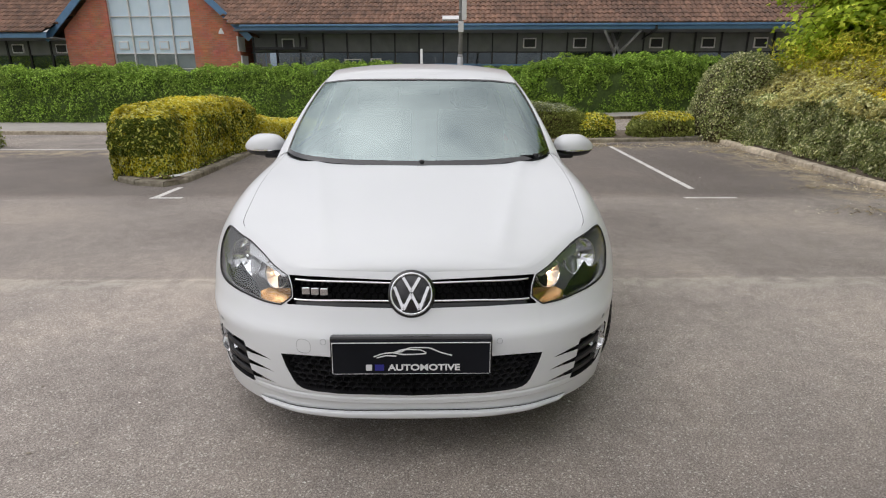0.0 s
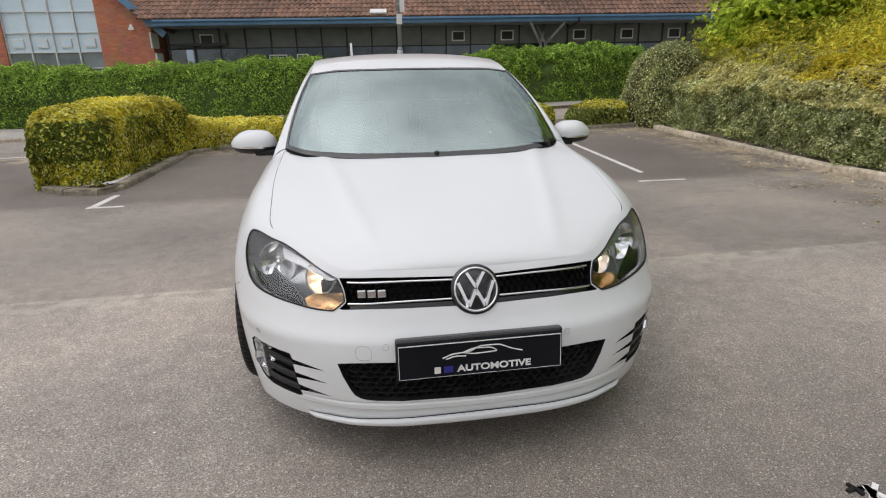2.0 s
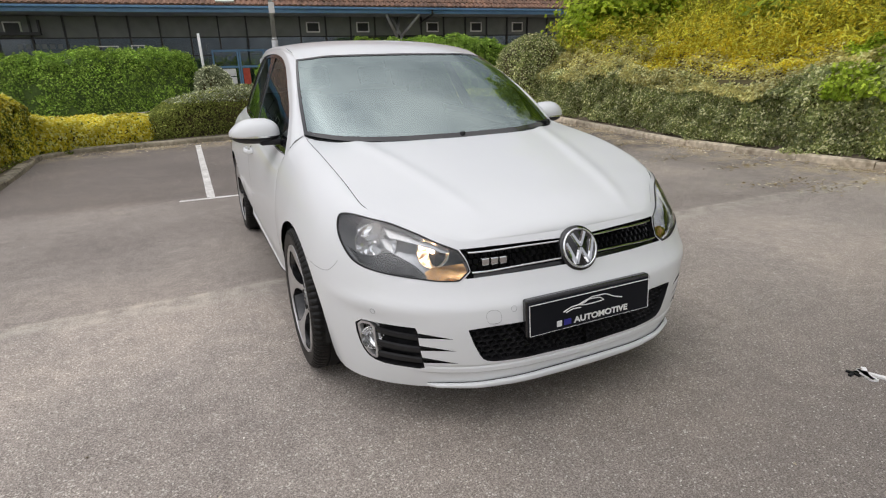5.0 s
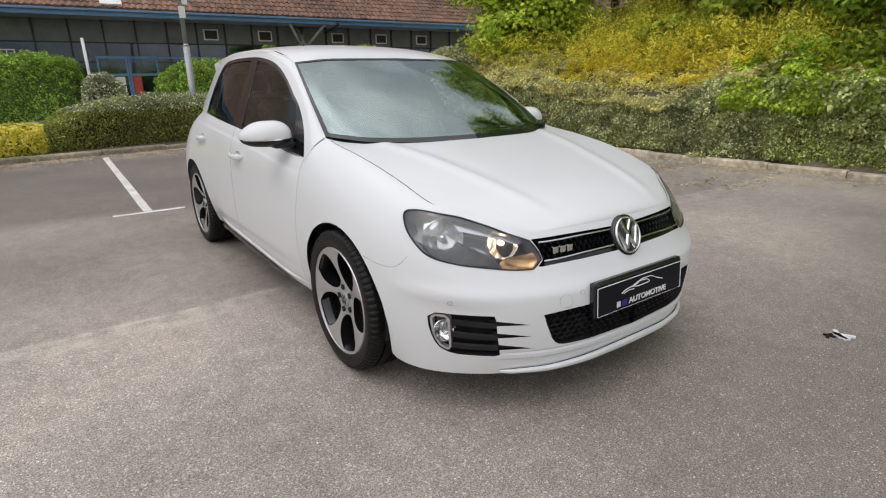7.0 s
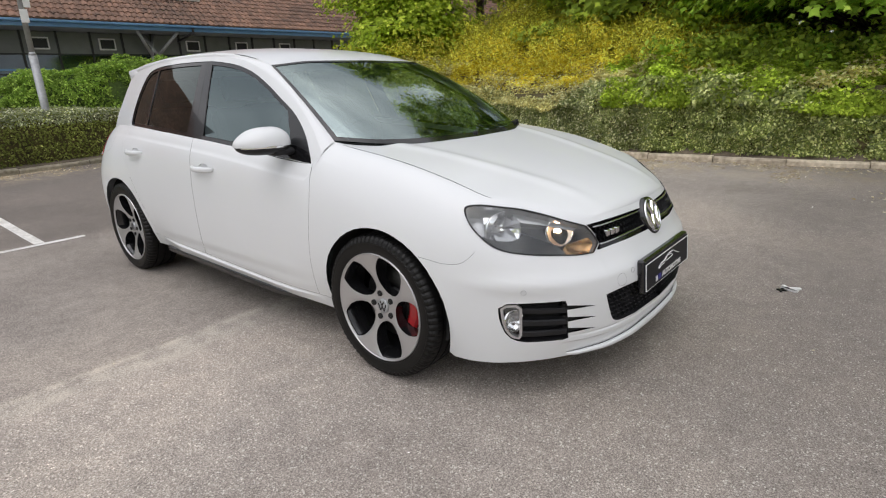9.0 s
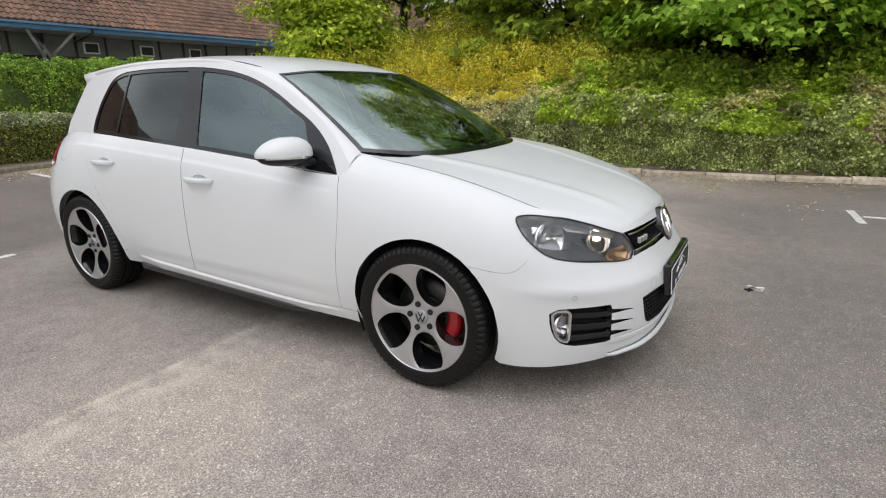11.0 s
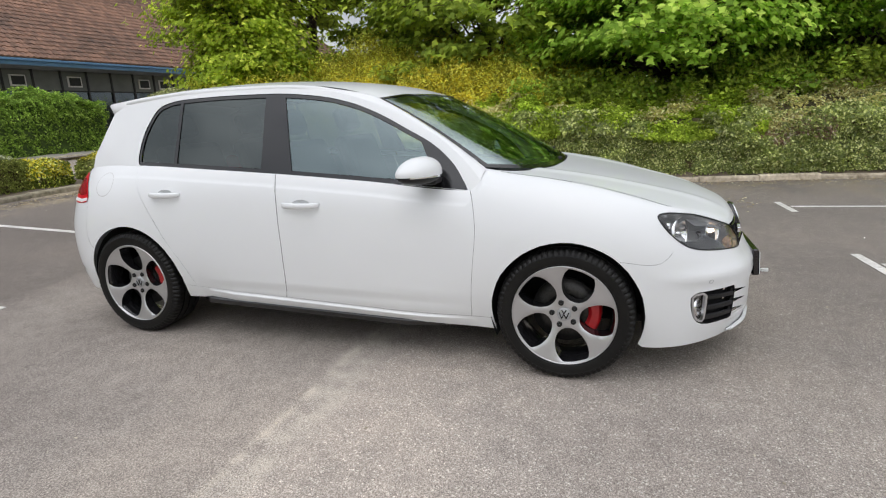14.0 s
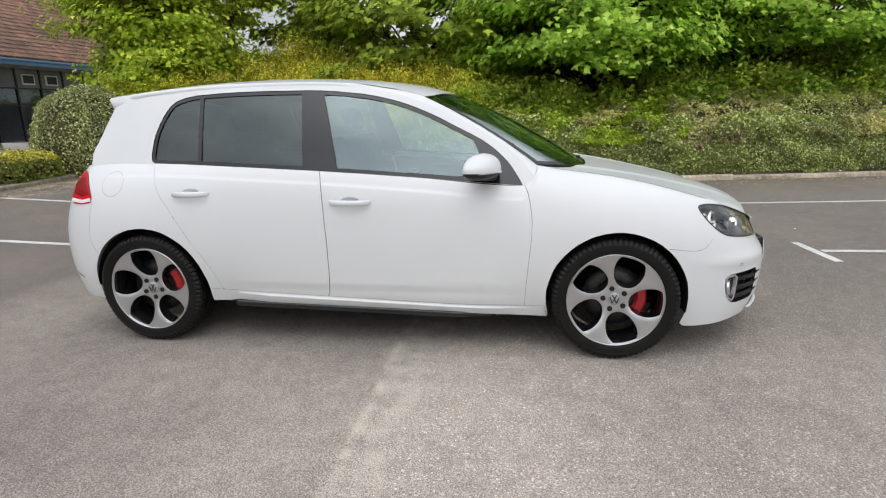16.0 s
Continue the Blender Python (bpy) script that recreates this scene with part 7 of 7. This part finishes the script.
_f = rng.uniform(0, 1, _n)
_p[_front, 0], _p[_front, 1] = (-4.45 + .85 * _f)[_front], (5.50 - .52 * _f ** .8 + .10 * rng.random(_n))[_front]
_p[:, 2] = ground_z(_p[:, 0], _p[:, 1]) + .078 + rng.uniform(0, .035, _n)
_p = _p[~((_p[:, 0] > -3.9) & (_p[:, 1] > 5.05) & (_p[:, 1] < 5.95) & (rng.random(_n) < .97))]
_m = rng.random(len(_p)) < .45
foliage("low_shoots", _p[~_m], np.tile((.2, -.2, 1.0), (int((~_m).sum()), 1)), .046, L_VARI, island_hedge, "oval", .3, .5)
foliage("dropped_leaves", _p[_m], np.tile((0, 0, 1.0), (int(_m.sum()), 1)), .040, L_DEAD, island_hedge, "oval", .0, .3)
pv = [(x, y, float(ground_z(x, y)) + .09) for x in np.arange(-30, 12.1, 2) for y in (13.25, 15.2, 17.3)]
pav = raw("pavement", pv, grid_faces(22, 3), surface("paving", (.30, .28, .25), (.42, .39, .36), .3, (.8, .95), bump=.2, fine=.02))
tagged(pav, "pale pavement in front of the building", "pavement", kind="structure")

# ---- building ----
B = Matrix.Translation((0, 21.35, 0)) @ Matrix.Rotation(radians(-5.3), 4, "Z")
M_BRICKWALL, _n, _l, _b = material("brickwork")
_tc = _n.new("ShaderNodeTexCoord")
_mp = _n.new("ShaderNodeMapping")
_mp.inputs["Rotation"].default_value = (radians(90), 0, 0)
_bt = _n.new("ShaderNodeTexBrick")
_bt.inputs["Color1"].default_value, _bt.inputs["Color2"].default_value = (.62, .205, .125, 1), (.48, .155, .092, 1)
_bt.inputs["Mortar"].default_value = (.36, .24, .18, 1)
_bt.inputs["Scale"].default_value = 1.0
_bt.inputs["Brick Width"].default_value, _bt.inputs["Row Height"].default_value, _bt.inputs["Mortar Size"].default_value = .225, .075, .006
_ns = _n.new("ShaderNodeTexNoise")
_ns.inputs["Scale"].default_value = 2.2
_mx = _n.new("ShaderNodeMix")
_mx.data_type, _mx.blend_type = "RGBA", "OVERLAY"
_mx.inputs[0].default_value = .35
_l.new(_tc.outputs["Object"], _mp.inputs["Vector"])
_l.new(_mp.outputs["Vector"], _bt.inputs["Vector"])
_l.new(_bt.outputs["Color"], _mx.inputs[6])
_l.new(_tc.outputs["Object"], _ns.inputs["Vector"])
_l.new(_ns.outputs["Color"], _mx.inputs[7])
_l.new(_mx.outputs[2], _b.inputs["Base Color"])
_b.inputs["Roughness"].default_value = .9
_bp = _n.new("ShaderNodeBump")
_bp.inputs["Strength"].default_value, _bp.inputs["Distance"].default_value = .4, .006
_bp.invert = True
_l.new(_bt.outputs["Fac"], _bp.inputs["Height"])
_l.new(_bp.outputs["Normal"], _b.inputs["Normal"])

building = thing("office_building", B, "low brick and glass building with brown tiled roof and blue fascia", "building")


def bpart(name, dims, mat, parent=None, label="", bevel=0.0):
    return boxed(name, dims, mat, parent or building, label, bevel)


def roof_tiles(name, x0, x1, y0, z0, pitch, courses, label, clip=None):
    """Courses of overlapping waved tiles, each with its own edge."""
    verts, faces = [], []
    c, s = math.cos(radians(pitch)), math.sin(radians(pitch))
    w, g = .20, .30
    prof = [(0, .0), (.04, .030), (.09, .042), (.14, .026), (.175, .0), (.20, .0)]
    for j in range(courses):
        for i in range(int((x1 - x0) / w)):
            x = x0 + i * w
            d = j * g
            if clip and not clip(x + w / 2, z0 + (d + g / 2) * s):
                continue
            k = len(verts)
            lift = random.uniform(0, .006)
            for f in (0, g * 1.12):
                for px, pz in prof:
                    h = pz + lift + (.028 if f == 0 else 0)
                    verts.append((x + px, y0 + (d + f) * c - h * s, z0 + (d + f) * s + h * c))
            for px, pz in prof:
                verts.append((x + px, y0 + d * c + .01 * s, z0 + d * s - .01 * c))
            n = len(prof)
            for m in range(n - 1):
                faces.append((k + m, k + m + 1, k + n + m + 1, k + n + m))
                faces.append((k + 2 * n + m, k + 2 * n + m + 1, k + m + 1, k + m))
    ob = raw(name, verts, faces, M_TILE, building, label)
    return tagged(ob, kind="stuff")


XA, XB = -7.75, 34.0
GX0, GX1, GY = -15.7, -8.05, -.15
# long wing: glazed wall under deep eaves
bpart("back_wall", (XA, XB, 3.2, 3.4, 0, 3.6), M_OFFICE, label="dim room wall behind the glass")
bpart("room_floor", (XA, XB, .4, 3.2, .25, .32), M_OFFICE)
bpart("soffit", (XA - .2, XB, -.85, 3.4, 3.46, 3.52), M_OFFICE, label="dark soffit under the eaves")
for i in range(int((XB - XA) / 1.02)):
    x = XA + .1 + i * 1.02
    bpart("mullion", (x - .03, x + .03, .30, .42, .2, 3.46), M_DARKFRAME)
    bpart("spandrel_panel", (x + .034, x + .986, .35, .38, 2.72, 3.44), M_PANEL, label="grey-green upper panel")
    pane = bpart("window_pane", (x + .034, x + .986, .355, .362, .55, 2.04), M_WINDOW, label="dark window pane")
    bpart("window_pane", (x + .034, x + .986, .355, .362, 2.08, 2.70), M_WINDOW, label="dark window pane")
    if i in (1, 11, 13, 16, 18, 20, 23, 24, 27, 31):
        v = bpart("vent_window", (x + .24, x + .78, .30, .36, 2.86, 3.26), M_WHITEFRAME, label="small top window in a pale frame", bevel=.01)
        boxed("vent_pane", (x + .29, x + .73, .292, .299, 2.91, 3.21), M_DARKFRAME, v)
for z in (2.06, 2.71, .5):
    bpart("transom", (XA, XB, .31, .41, z - .022, z + .022), M_DARKFRAME)
bpart("fascia", (XA + .15, XB, -.95, -.90, 3.47, 3.70), M_BLUE, label="blue painted fascia board")
bpart("gutter", (XA + .15, XB, -1.05, -.95, 3.60, 3.68), M_BLUE, label="blue gutter", bevel=.02)
roof_tiles("roof_tiles", XA - 5.2, XB, -1.02, 3.70, 36, 50, "brown pantiles", clip=lambda x, z: x > GX1 + .62 - (z - 3.2) / .92)
bpart("roof_deck", (XA, XB, 0, .1, 3.5, 3.55), M_DARKFRAME)
_rd = [(XA + .4, -.98, 3.66), (XB, -.98, 3.66), (XB, 11.0, 3.66 + 11.98 * math.tan(radians(36)) - .02), (XA - 9.4, 11.0, 3.66 + 11.98 * math.tan(radians(36)) - .02)]
raw("roof_underlay", _rd, [(0, 1, 2, 3)], M_DARKFRAME, building)
# rooflight and small vent lying on the tiles
for x0, x1, y0, up, wide, mt, nm, lb in ((6.7, 9.7, .30, .10, .85, M_SKYPANE, "rooflight", "pale glazed rooflight"), (.56, 1.2, -.98, .09, .26, M_WHITEFRAME, "roof_vent", "pale vent above the gutter")):
    q = Matrix.Translation((0, y0, 3.74 + (y0 + 1.02) * math.tan(radians(36)))) @ Matrix.Rotation(radians(36), 4, "X")
    rl = boxed(nm, (x0, x1, 0, wide, .02, up), M_WHITEFRAME, building, lb, .01, m=q)
    if nm == "rooflight":
        for k in range(3):
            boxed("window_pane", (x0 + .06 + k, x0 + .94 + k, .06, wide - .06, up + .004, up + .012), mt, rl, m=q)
# gabled brick bay
bpart("brick_pier", (GX0, -13.65, GY, GY + .3, 0, 3.6), M_BRICKWALL, label="red brick pier")
bpart("brick_pier", (-10.05, GX1, GY, GY + .3, 0, 3.6), M_BRICKWALL, label="red brick pier")
gm = (GX0 + GX1) / 2
for a, b, q in ((GX0, -13.65, -1), (-10.05, GX1, 1)):
    za, zb = 3.6 + .92 * (a - GX0 if q < 0 else GX1 - a), 3.6 + .92 * (b - GX0 if q < 0 else GX1 - b)
    v = [(a, GY, 3.6), (b, GY, 3.6), (b, GY, max(zb, 3.6)), (a, GY, max(za, 3.6))]
    v += [(x, y + .3, z) for x, y, z in v]
    raw("brick_gable", v, [(0, 1, 2, 3), (7, 6, 5, 4), (0, 4, 5, 1), (1, 5, 6, 2), (2, 6, 7, 3), (3, 7, 4, 0)], M_BRICKWALL, building)
bpart("side_wall", (GX1 - .3, GX1, GY + .3, 3.2, 0, 3.6), M_BRICKWALL)
M_GABLEPANE = surface("blinded_pane", (.10, .13, .14), (.24, .29, .30), .5, (.1, .2), coat=.6)
for i in range(4):
    x = -13.65 + i * .90
    for z0, z1, mt, lb in ((.6, 1.35, M_GABLEPANE, "grey-green window pane"), (1.38, 2.02, M_GABLEPANE, "grey-green window pane"), (2.05, 2.62, M_GABLEPANE, "grey-green window pane"), (2.66, 3.34, M_SKYPANE, "glass pane with the sky's reflection in its colour"), (3.38, 4.1, M_SKYPANE, "glass pane with the sky's reflection in its colour"), (4.14, 4.9, M_SKYPANE, "glass pane with the sky's reflection in its colour"), (4.94, 5.7, M_SKYPANE, "glass pane with the sky's reflection in its colour")):
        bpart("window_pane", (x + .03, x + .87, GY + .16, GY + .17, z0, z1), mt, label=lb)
    fr = bpart("vent_window", (x + .24, x + .66, GY + .10, GY + .16, 2.80, 3.14), M_WHITEFRAME, label="small square vent window", bevel=.01)
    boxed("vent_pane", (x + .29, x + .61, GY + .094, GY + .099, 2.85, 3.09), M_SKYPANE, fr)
    bpart("mullion", (x - .025, x + .025, GY + .08, GY + .18, .5, 6.2), M_WHITEFRAME)
for z in (1.365, 2.035, 2.64, 3.36, 4.12, 4.92):
    bpart("transom", (-13.65, -10.05, GY + .09, GY + .18, z - .018, z + .018), M_WHITEFRAME)
bpart("room_wall", (GX0, GX1, 2.6, 2.7, 0, 6), M_OFFICE)
for q in (-1, 1):
    x0 = GX0 - .55 if q < 0 else GX1 + .55
    a, b = Vector((x0, GY - .35, 3.6 - .92 * .55)), Vector((gm, GY - .35, 3.6 + .92 * (gm - GX0)))
    d = (b - a).normalized()
    up = Vector((-d.z, 0, d.x)) * (1 if d.x > 0 else -1)
    v = []
    for y in (0, .06):
        for p, o in ((a, 0), (b, 0), (b, .26), (a, .26)):
            v.append(p + up * o + Vector((0, y, 0)))
    raw("bargeboard", v, [(0, 1, 2, 3), (7, 6, 5, 4), (0, 4, 5, 1), (3, 2, 6, 7), (0, 3, 7, 4), (1, 5, 6, 2)], M_BLUE, building, "blue painted bargeboard")
    # roof of the bay behind the board
    w = [a + up * .26, b + up * .26, b + up * .26 + Vector((0, 6, 0)), a + up * .26 + Vector((0, 6, 0))]
    raw("gable_roof", w, [(0, 1, 2, 3)], M_TILE, building, "brown tiled roof of the gable")
# wing on the far side of the gable
XC = -30.0
for i in range(14):
    x = GX0 - .1 - (i + 1) * 1.02
    bpart("mullion", (x - .03, x + .03, .30, .42, .2, 3.2), M_DARKFRAME)
    bpart("spandrel_panel", (x + .034, x + .986, .35, .38, 2.60, 3.2), M_PANEL, label="grey-green upper panel")
    bpart("window_pane", (x + .034, x + .986, .355, .362, .55, 2.58), M_WINDOW, label="dark window pane")
    if i in (0, 2, 5, 8):
        v = bpart("vent_window", (x + .24, x + .78, .30, .36, 2.68, 3.06), M_WHITEFRAME, label="small top window in a pale frame", bevel=.01)
        boxed("vent_pane", (x + .29, x + .73, .292, .299, 2.73, 3.01), M_DARKFRAME, v)
bpart("back_wall", (XC, GX0, 3.2, 3.4, 0, 3.4), M_OFFICE)
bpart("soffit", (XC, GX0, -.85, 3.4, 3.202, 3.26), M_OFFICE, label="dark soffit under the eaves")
bpart("fascia", (XC, GX0 - .22, -.95, -.90, 3.22, 3.44), M_BLUE, label="blue painted fascia board")
roof_tiles("roof_tiles", XC, GX0 + 3.6, -1.02, 3.44, 36, 36, "brown pantiles", clip=lambda x, z: x < GX0 - .62 + (z - 3.2) / .92)
_rd = [(XC, -.98, 3.40), (GX0 - .4, -.98, 3.40), (GX0 + 6.0, 7.6, 3.40 + 8.58 * math.tan(radians(36)) - .02), (XC, 7.6, 3.40 + 8.58 * math.tan(radians(36)) - .02)]
raw("roof_underlay", _rd, [(0, 1, 2, 3)], M_DARKFRAME, building)
# white casements, alarm box, pipes, mirrored sign as plain bars
bpart("open_casement", (GX1 + .02, GX1 + .08, -.42, .25, 2.72, 3.30), M_WHITEFRAME, label="white framed window standing open")
bpart("open_casement", (GX1 + .10, GX1 + .16, -.35, .25, 1.95, 2.55), M_WHITEFRAME, label="white framed window standing open")
bm = bmesh.new()
bmesh.ops.create_cone(bm, segments=3, radius1=.15, radius2=.03, depth=.22, cap_ends=True)
for v in bm.verts:
    v.co = Vector((v.co.x * 1.0, v.co.y * .4, v.co.z)) + Vector((-8.75, GY - .06, 3.52))
part("alarm_box", bm, M_WHITE, building, "white triangular alarm box")
bm = bmesh.new()
tube(bm, (8.75, -.98, 3.6), (8.75, -.98, 3.44), .045, sides=8)
tube(bm, (8.75, -.98, 3.44), (8.55, .1, 3.2), .04, sides=8)
part("downpipe", bm, M_DARKFRAME, building, "dark downpipe")
# bars stand in for lettering mirrored in the dark panes
for k in range(6):
    bpart("sign_bar", (-6.1 + k * .24, -5.95 + k * .24, .34, .35, 2.36, 2.52), M_OFFICE, label="plain bar for unreadable lettering mirrored in the window")
vp = bmesh.new()
for a, b in (((7.42, -.2, .3), (7.42, -.2, 2.66)), ((7.62, -.2, .3), (7.62, -.2, 2.66)), ((7.42, -.2, 2.66), (6.85, -.8, 3.46)), ((7.62, -.2, 2.66), (8.25, -.8, 3.46)), ((7.42, -.2, 2.66), (7.70, .25, 3.46)), ((7.62, -.2, 2.66), (7.35, .25, 3.46))):
    tube(vp, a, b, .055, sides=10)
part("branching_column", vp, M_STEEL, building, "pale steel column branching under the eaves")
M_POSTER = surface("red_poster", (.42, .05, .03), (.60, .10, .05), .1, (.4, .6))
for x0, lb in ((.14, "blue framed glass door with white notices"), (1.12, "blue framed side light with a red notice")):
    leaf = bpart("glass_door" if x0 < 1 else "side_light", (x0, x0 + .06, .24, .30, .3, 2.26), M_BLUE, label=lb)
    boxed("stile", (x0 + .90, x0 + .96, .24, .30, .3, 2.26), M_BLUE, leaf)
    boxed("rail", (x0 + .062, x0 + .898, .245, .295, 2.18, 2.255), M_BLUE, leaf)
    boxed("rail", (x0 + .062, x0 + .898, .245, .295, 1.58, 1.66), M_BLUE, leaf)
    boxed("rail", (x0 + .062, x0 + .898, .245, .295, .3, .42), M_BLUE, leaf)
    boxed("pane", (x0 + .064, x0 + .896, .265, .275, .42, 2.18), M_WINDOW, leaf)
    if x0 < 1:
        boxed("notice", (x0 + .12, x0 + .80, .255, .262, .98, 1.24), M_WHITE, leaf, "white notice")
        boxed("notice", (x0 + .12, x0 + .80, .255, .262, 1.27, 1.55), M_WHITE, leaf, "white notice")
    else:
        boxed("notice", (x0 + .08, x0 + .34, .255, .262, .95, 1.56), M_POSTER, leaf, "red notice")
bpart("blue_transom", (2.10, 4.3, .29, .306, 2.18, 2.24), M_BLUE, label="blue painted transom")
bpart("dark_beam", (-7.5, -5.25, .05, .20, 2.80, 2.90), M_DARKFRAME, label="dark beam under the eaves")
bpart("dark_beam", (-5.31, -5.25, .05, .20, 2.90, 3.30), M_DARKFRAME)
# added frames stand in for window shapes mirrored in the glazing
for x0, x1, z0, z1 in ((-3.70, -2.98, 2.12, 2.44), (-2.58, -2.12, 2.18, 2.46)):
    fr = bpart("mirrored_frame", (x0, x1, .285, .305, z1 - .04, z1), M_WHITEFRAME, label="white frame standing in for a mirrored window")
    for a, b, c, d in ((x0, x1, z0, z0 + .04), (x0, x0 + .04, z0 + .04, z1 - .04), (x1 - .04, x1, z0 + .04, z1 - .04), ((x0 + x1) / 2 - .015, (x0 + x1) / 2 + .015, z0 + .04, z1 - .04)):
        boxed("frame_bar", (a, b, .285, .305, c, d), M_WHITEFRAME, fr)

# ---- posts ----
post = thing("lamp_post", (.66, 9.52, float(ground_z(.66, 9.52))), "galvanised steel lamp post with small white sign plates", "lamp post")
bm = bmesh.new()
tube(bm, (0, 0, -.1), (0, 0, 1.75), .062, .060, 16)
tube(bm, (0, 0, 1.75), (0, 0, 1.80), .060, .042, 16)
tube(bm, (0, 0, 1.80), (.02, 0, 6.5), .042, .036, 16)
part("pole", bm, M_STEEL, post, "grey steel pole")
boxed("sign_plate", (-.052, .058, -.060, -.045, 2.24, 2.44), M_WHITE, post, "small white sign plate", bevel=.004)
boxed("sign_plate", (.02, .115, -.066, -.048, 2.47, 3.3), M_WHITE, post, "tall white sign plate", bevel=.004)
for z in (2.30, 2.60, 3.1):
    bm = bmesh.new()
    tube(bm, (0, 0, z), (0, 0, z + .025), .052, sides=14)
    part("clip", bm, M_STEEL, post, "steel sign clip")
wp = thing("white_post", (-.30, 18.85, 0), "slim white painted post near the building", "post")
bm = bmesh.new()
tube(bm, (0, 0, 0), (-.03, 0, 2.66), .045, .045, 10)
part("pole", bm, M_WHITE, wp)

# ---- small litter and fallen leaves ----
lit = thing("litter", (1.172, -1.195, 0), "crumpled scrap of black and white litter on the asphalt", "litter")
bm = bmesh.new()
for k in range(5):
    a = random.uniform(0, 6.3)
    box(bm, -.014, .014, -.006, .006, .002, .010, 0, Matrix.Translation((.022 * math.cos(a), .012 * math.sin(a), 0)) @ Matrix.Rotation(a, 4, "Z"))
part("dark_scrap", bm, M_TRIM, lit)
bm = bmesh.new()
for k in range(6):
    a = random.uniform(0, 6.3)
    box(bm, -.042, .042, -.009, .009, .002, .012, 0, Matrix.Translation((.045 + .022 * math.cos(a), -.035 + .014 * math.sin(a), 0)) @ Matrix.Rotation(a * .4, 4, "Z"))
part("pale_scrap", bm, M_WHITE, lit)
sheet = thing("pale_scrap", (0, 0, 0), "crumpled pale sheet lying inside the island's kerb", "litter")
_sv = []
_sx, _sy = curve((0, .35, .6, 1), (-3.80, -3.62, -3.545, -3.56)), curve((0, .35, .6, 1), (5.08, 5.12, 5.34, 5.86))
for i, f in enumerate(np.linspace(0, 1, 21)):
    cx, cy = float(_sx(f)), float(_sy(f))
    dx, dy = float(_sx(f + .02)) - float(_sx(f - .02)), float(_sy(f + .02)) - float(_sy(f - .02))
    m = math.hypot(dx, dy)
    wide = .062 * math.sin(math.pi * (.08 + .84 * f)) ** .6 * (1 + .28 * math.sin(17 * f))
    for j in range(5):
        w = wide * (j / 2 - 1)
        _sv.append((cx - w * dy / m, cy + w * dx / m, float(ground_z(cx, cy)) + .080 + .006 * math.sin(i * .9 + j * 1.3) + .004 * math.sin(i * 2.3 + j * 2)))
raw("sheet", _sv, grid_faces(21, 5), M_WHITE, sheet, "", True)
n1, n2, n3 = 2600, 1500, 0
xs = np.concatenate((bank_line(np.linspace(-8, 9, n1)) - np.abs(rng.normal(.12, .28, n1)) - .06, rng.uniform(-3, 6, n2), rng.uniform(-4, 6, n3)))
ys = np.concatenate((np.linspace(-8, 9, n1), 8.75 - np.abs(rng.normal(0, .3, n2)), rng.uniform(-3, 8.5, n3)))
# drifts of dry bits swept together off the kerb
for cx, cy, n in ((4.6, 1.44, 130), (5.2, 2.35, 150), (4.9, 3.3, 110), (4.85, 1.0, 120), (5.4, -.6, 110), (5.3, 4.6, 110), (4.4, -1.6, 60), (5.5, 7.6, 160), (3.6, 8.5, 120), (1.8, 8.45, 90)):
    xs = np.concatenate((xs, cx + rng.normal(0, .30, n)))
    ys = np.concatenate((ys, cy + rng.normal(0, .10, n)))
p = np.stack((xs, ys, ground_z(xs, ys) + .006), -1)
up = np.tile((0, 0, 1.0), (len(p), 1))
fl = foliage("fallen_leaves", p, up, .035, leaf_material("dry_leaf", (.22, .15, .06), (.55, .45, .24), (.72, .66, .48), .25), None, "oval", 0, .15)
tagged(fl, "dry fallen leaves and bits along the kerbs", "leaves", kind="stuff")
xs, ys = rng.uniform(-5, 6, 520), rng.uniform(-3.2, 8.6, 520)
p = np.stack((xs, ys, ground_z(xs, ys) + .004), -1)
bits = foliage("pale_bits", p, np.tile((0, 0, 1.0), (len(p), 1)), .017, leaf_material("pale_bit", (.34, .29, .20), (.62, .57, .46), (.85, .83, .78), .25), None, "oval", 0, .2)
tagged(bits, "small pale bits of leaf and grit strewn over the asphalt", "debris", kind="stuff")
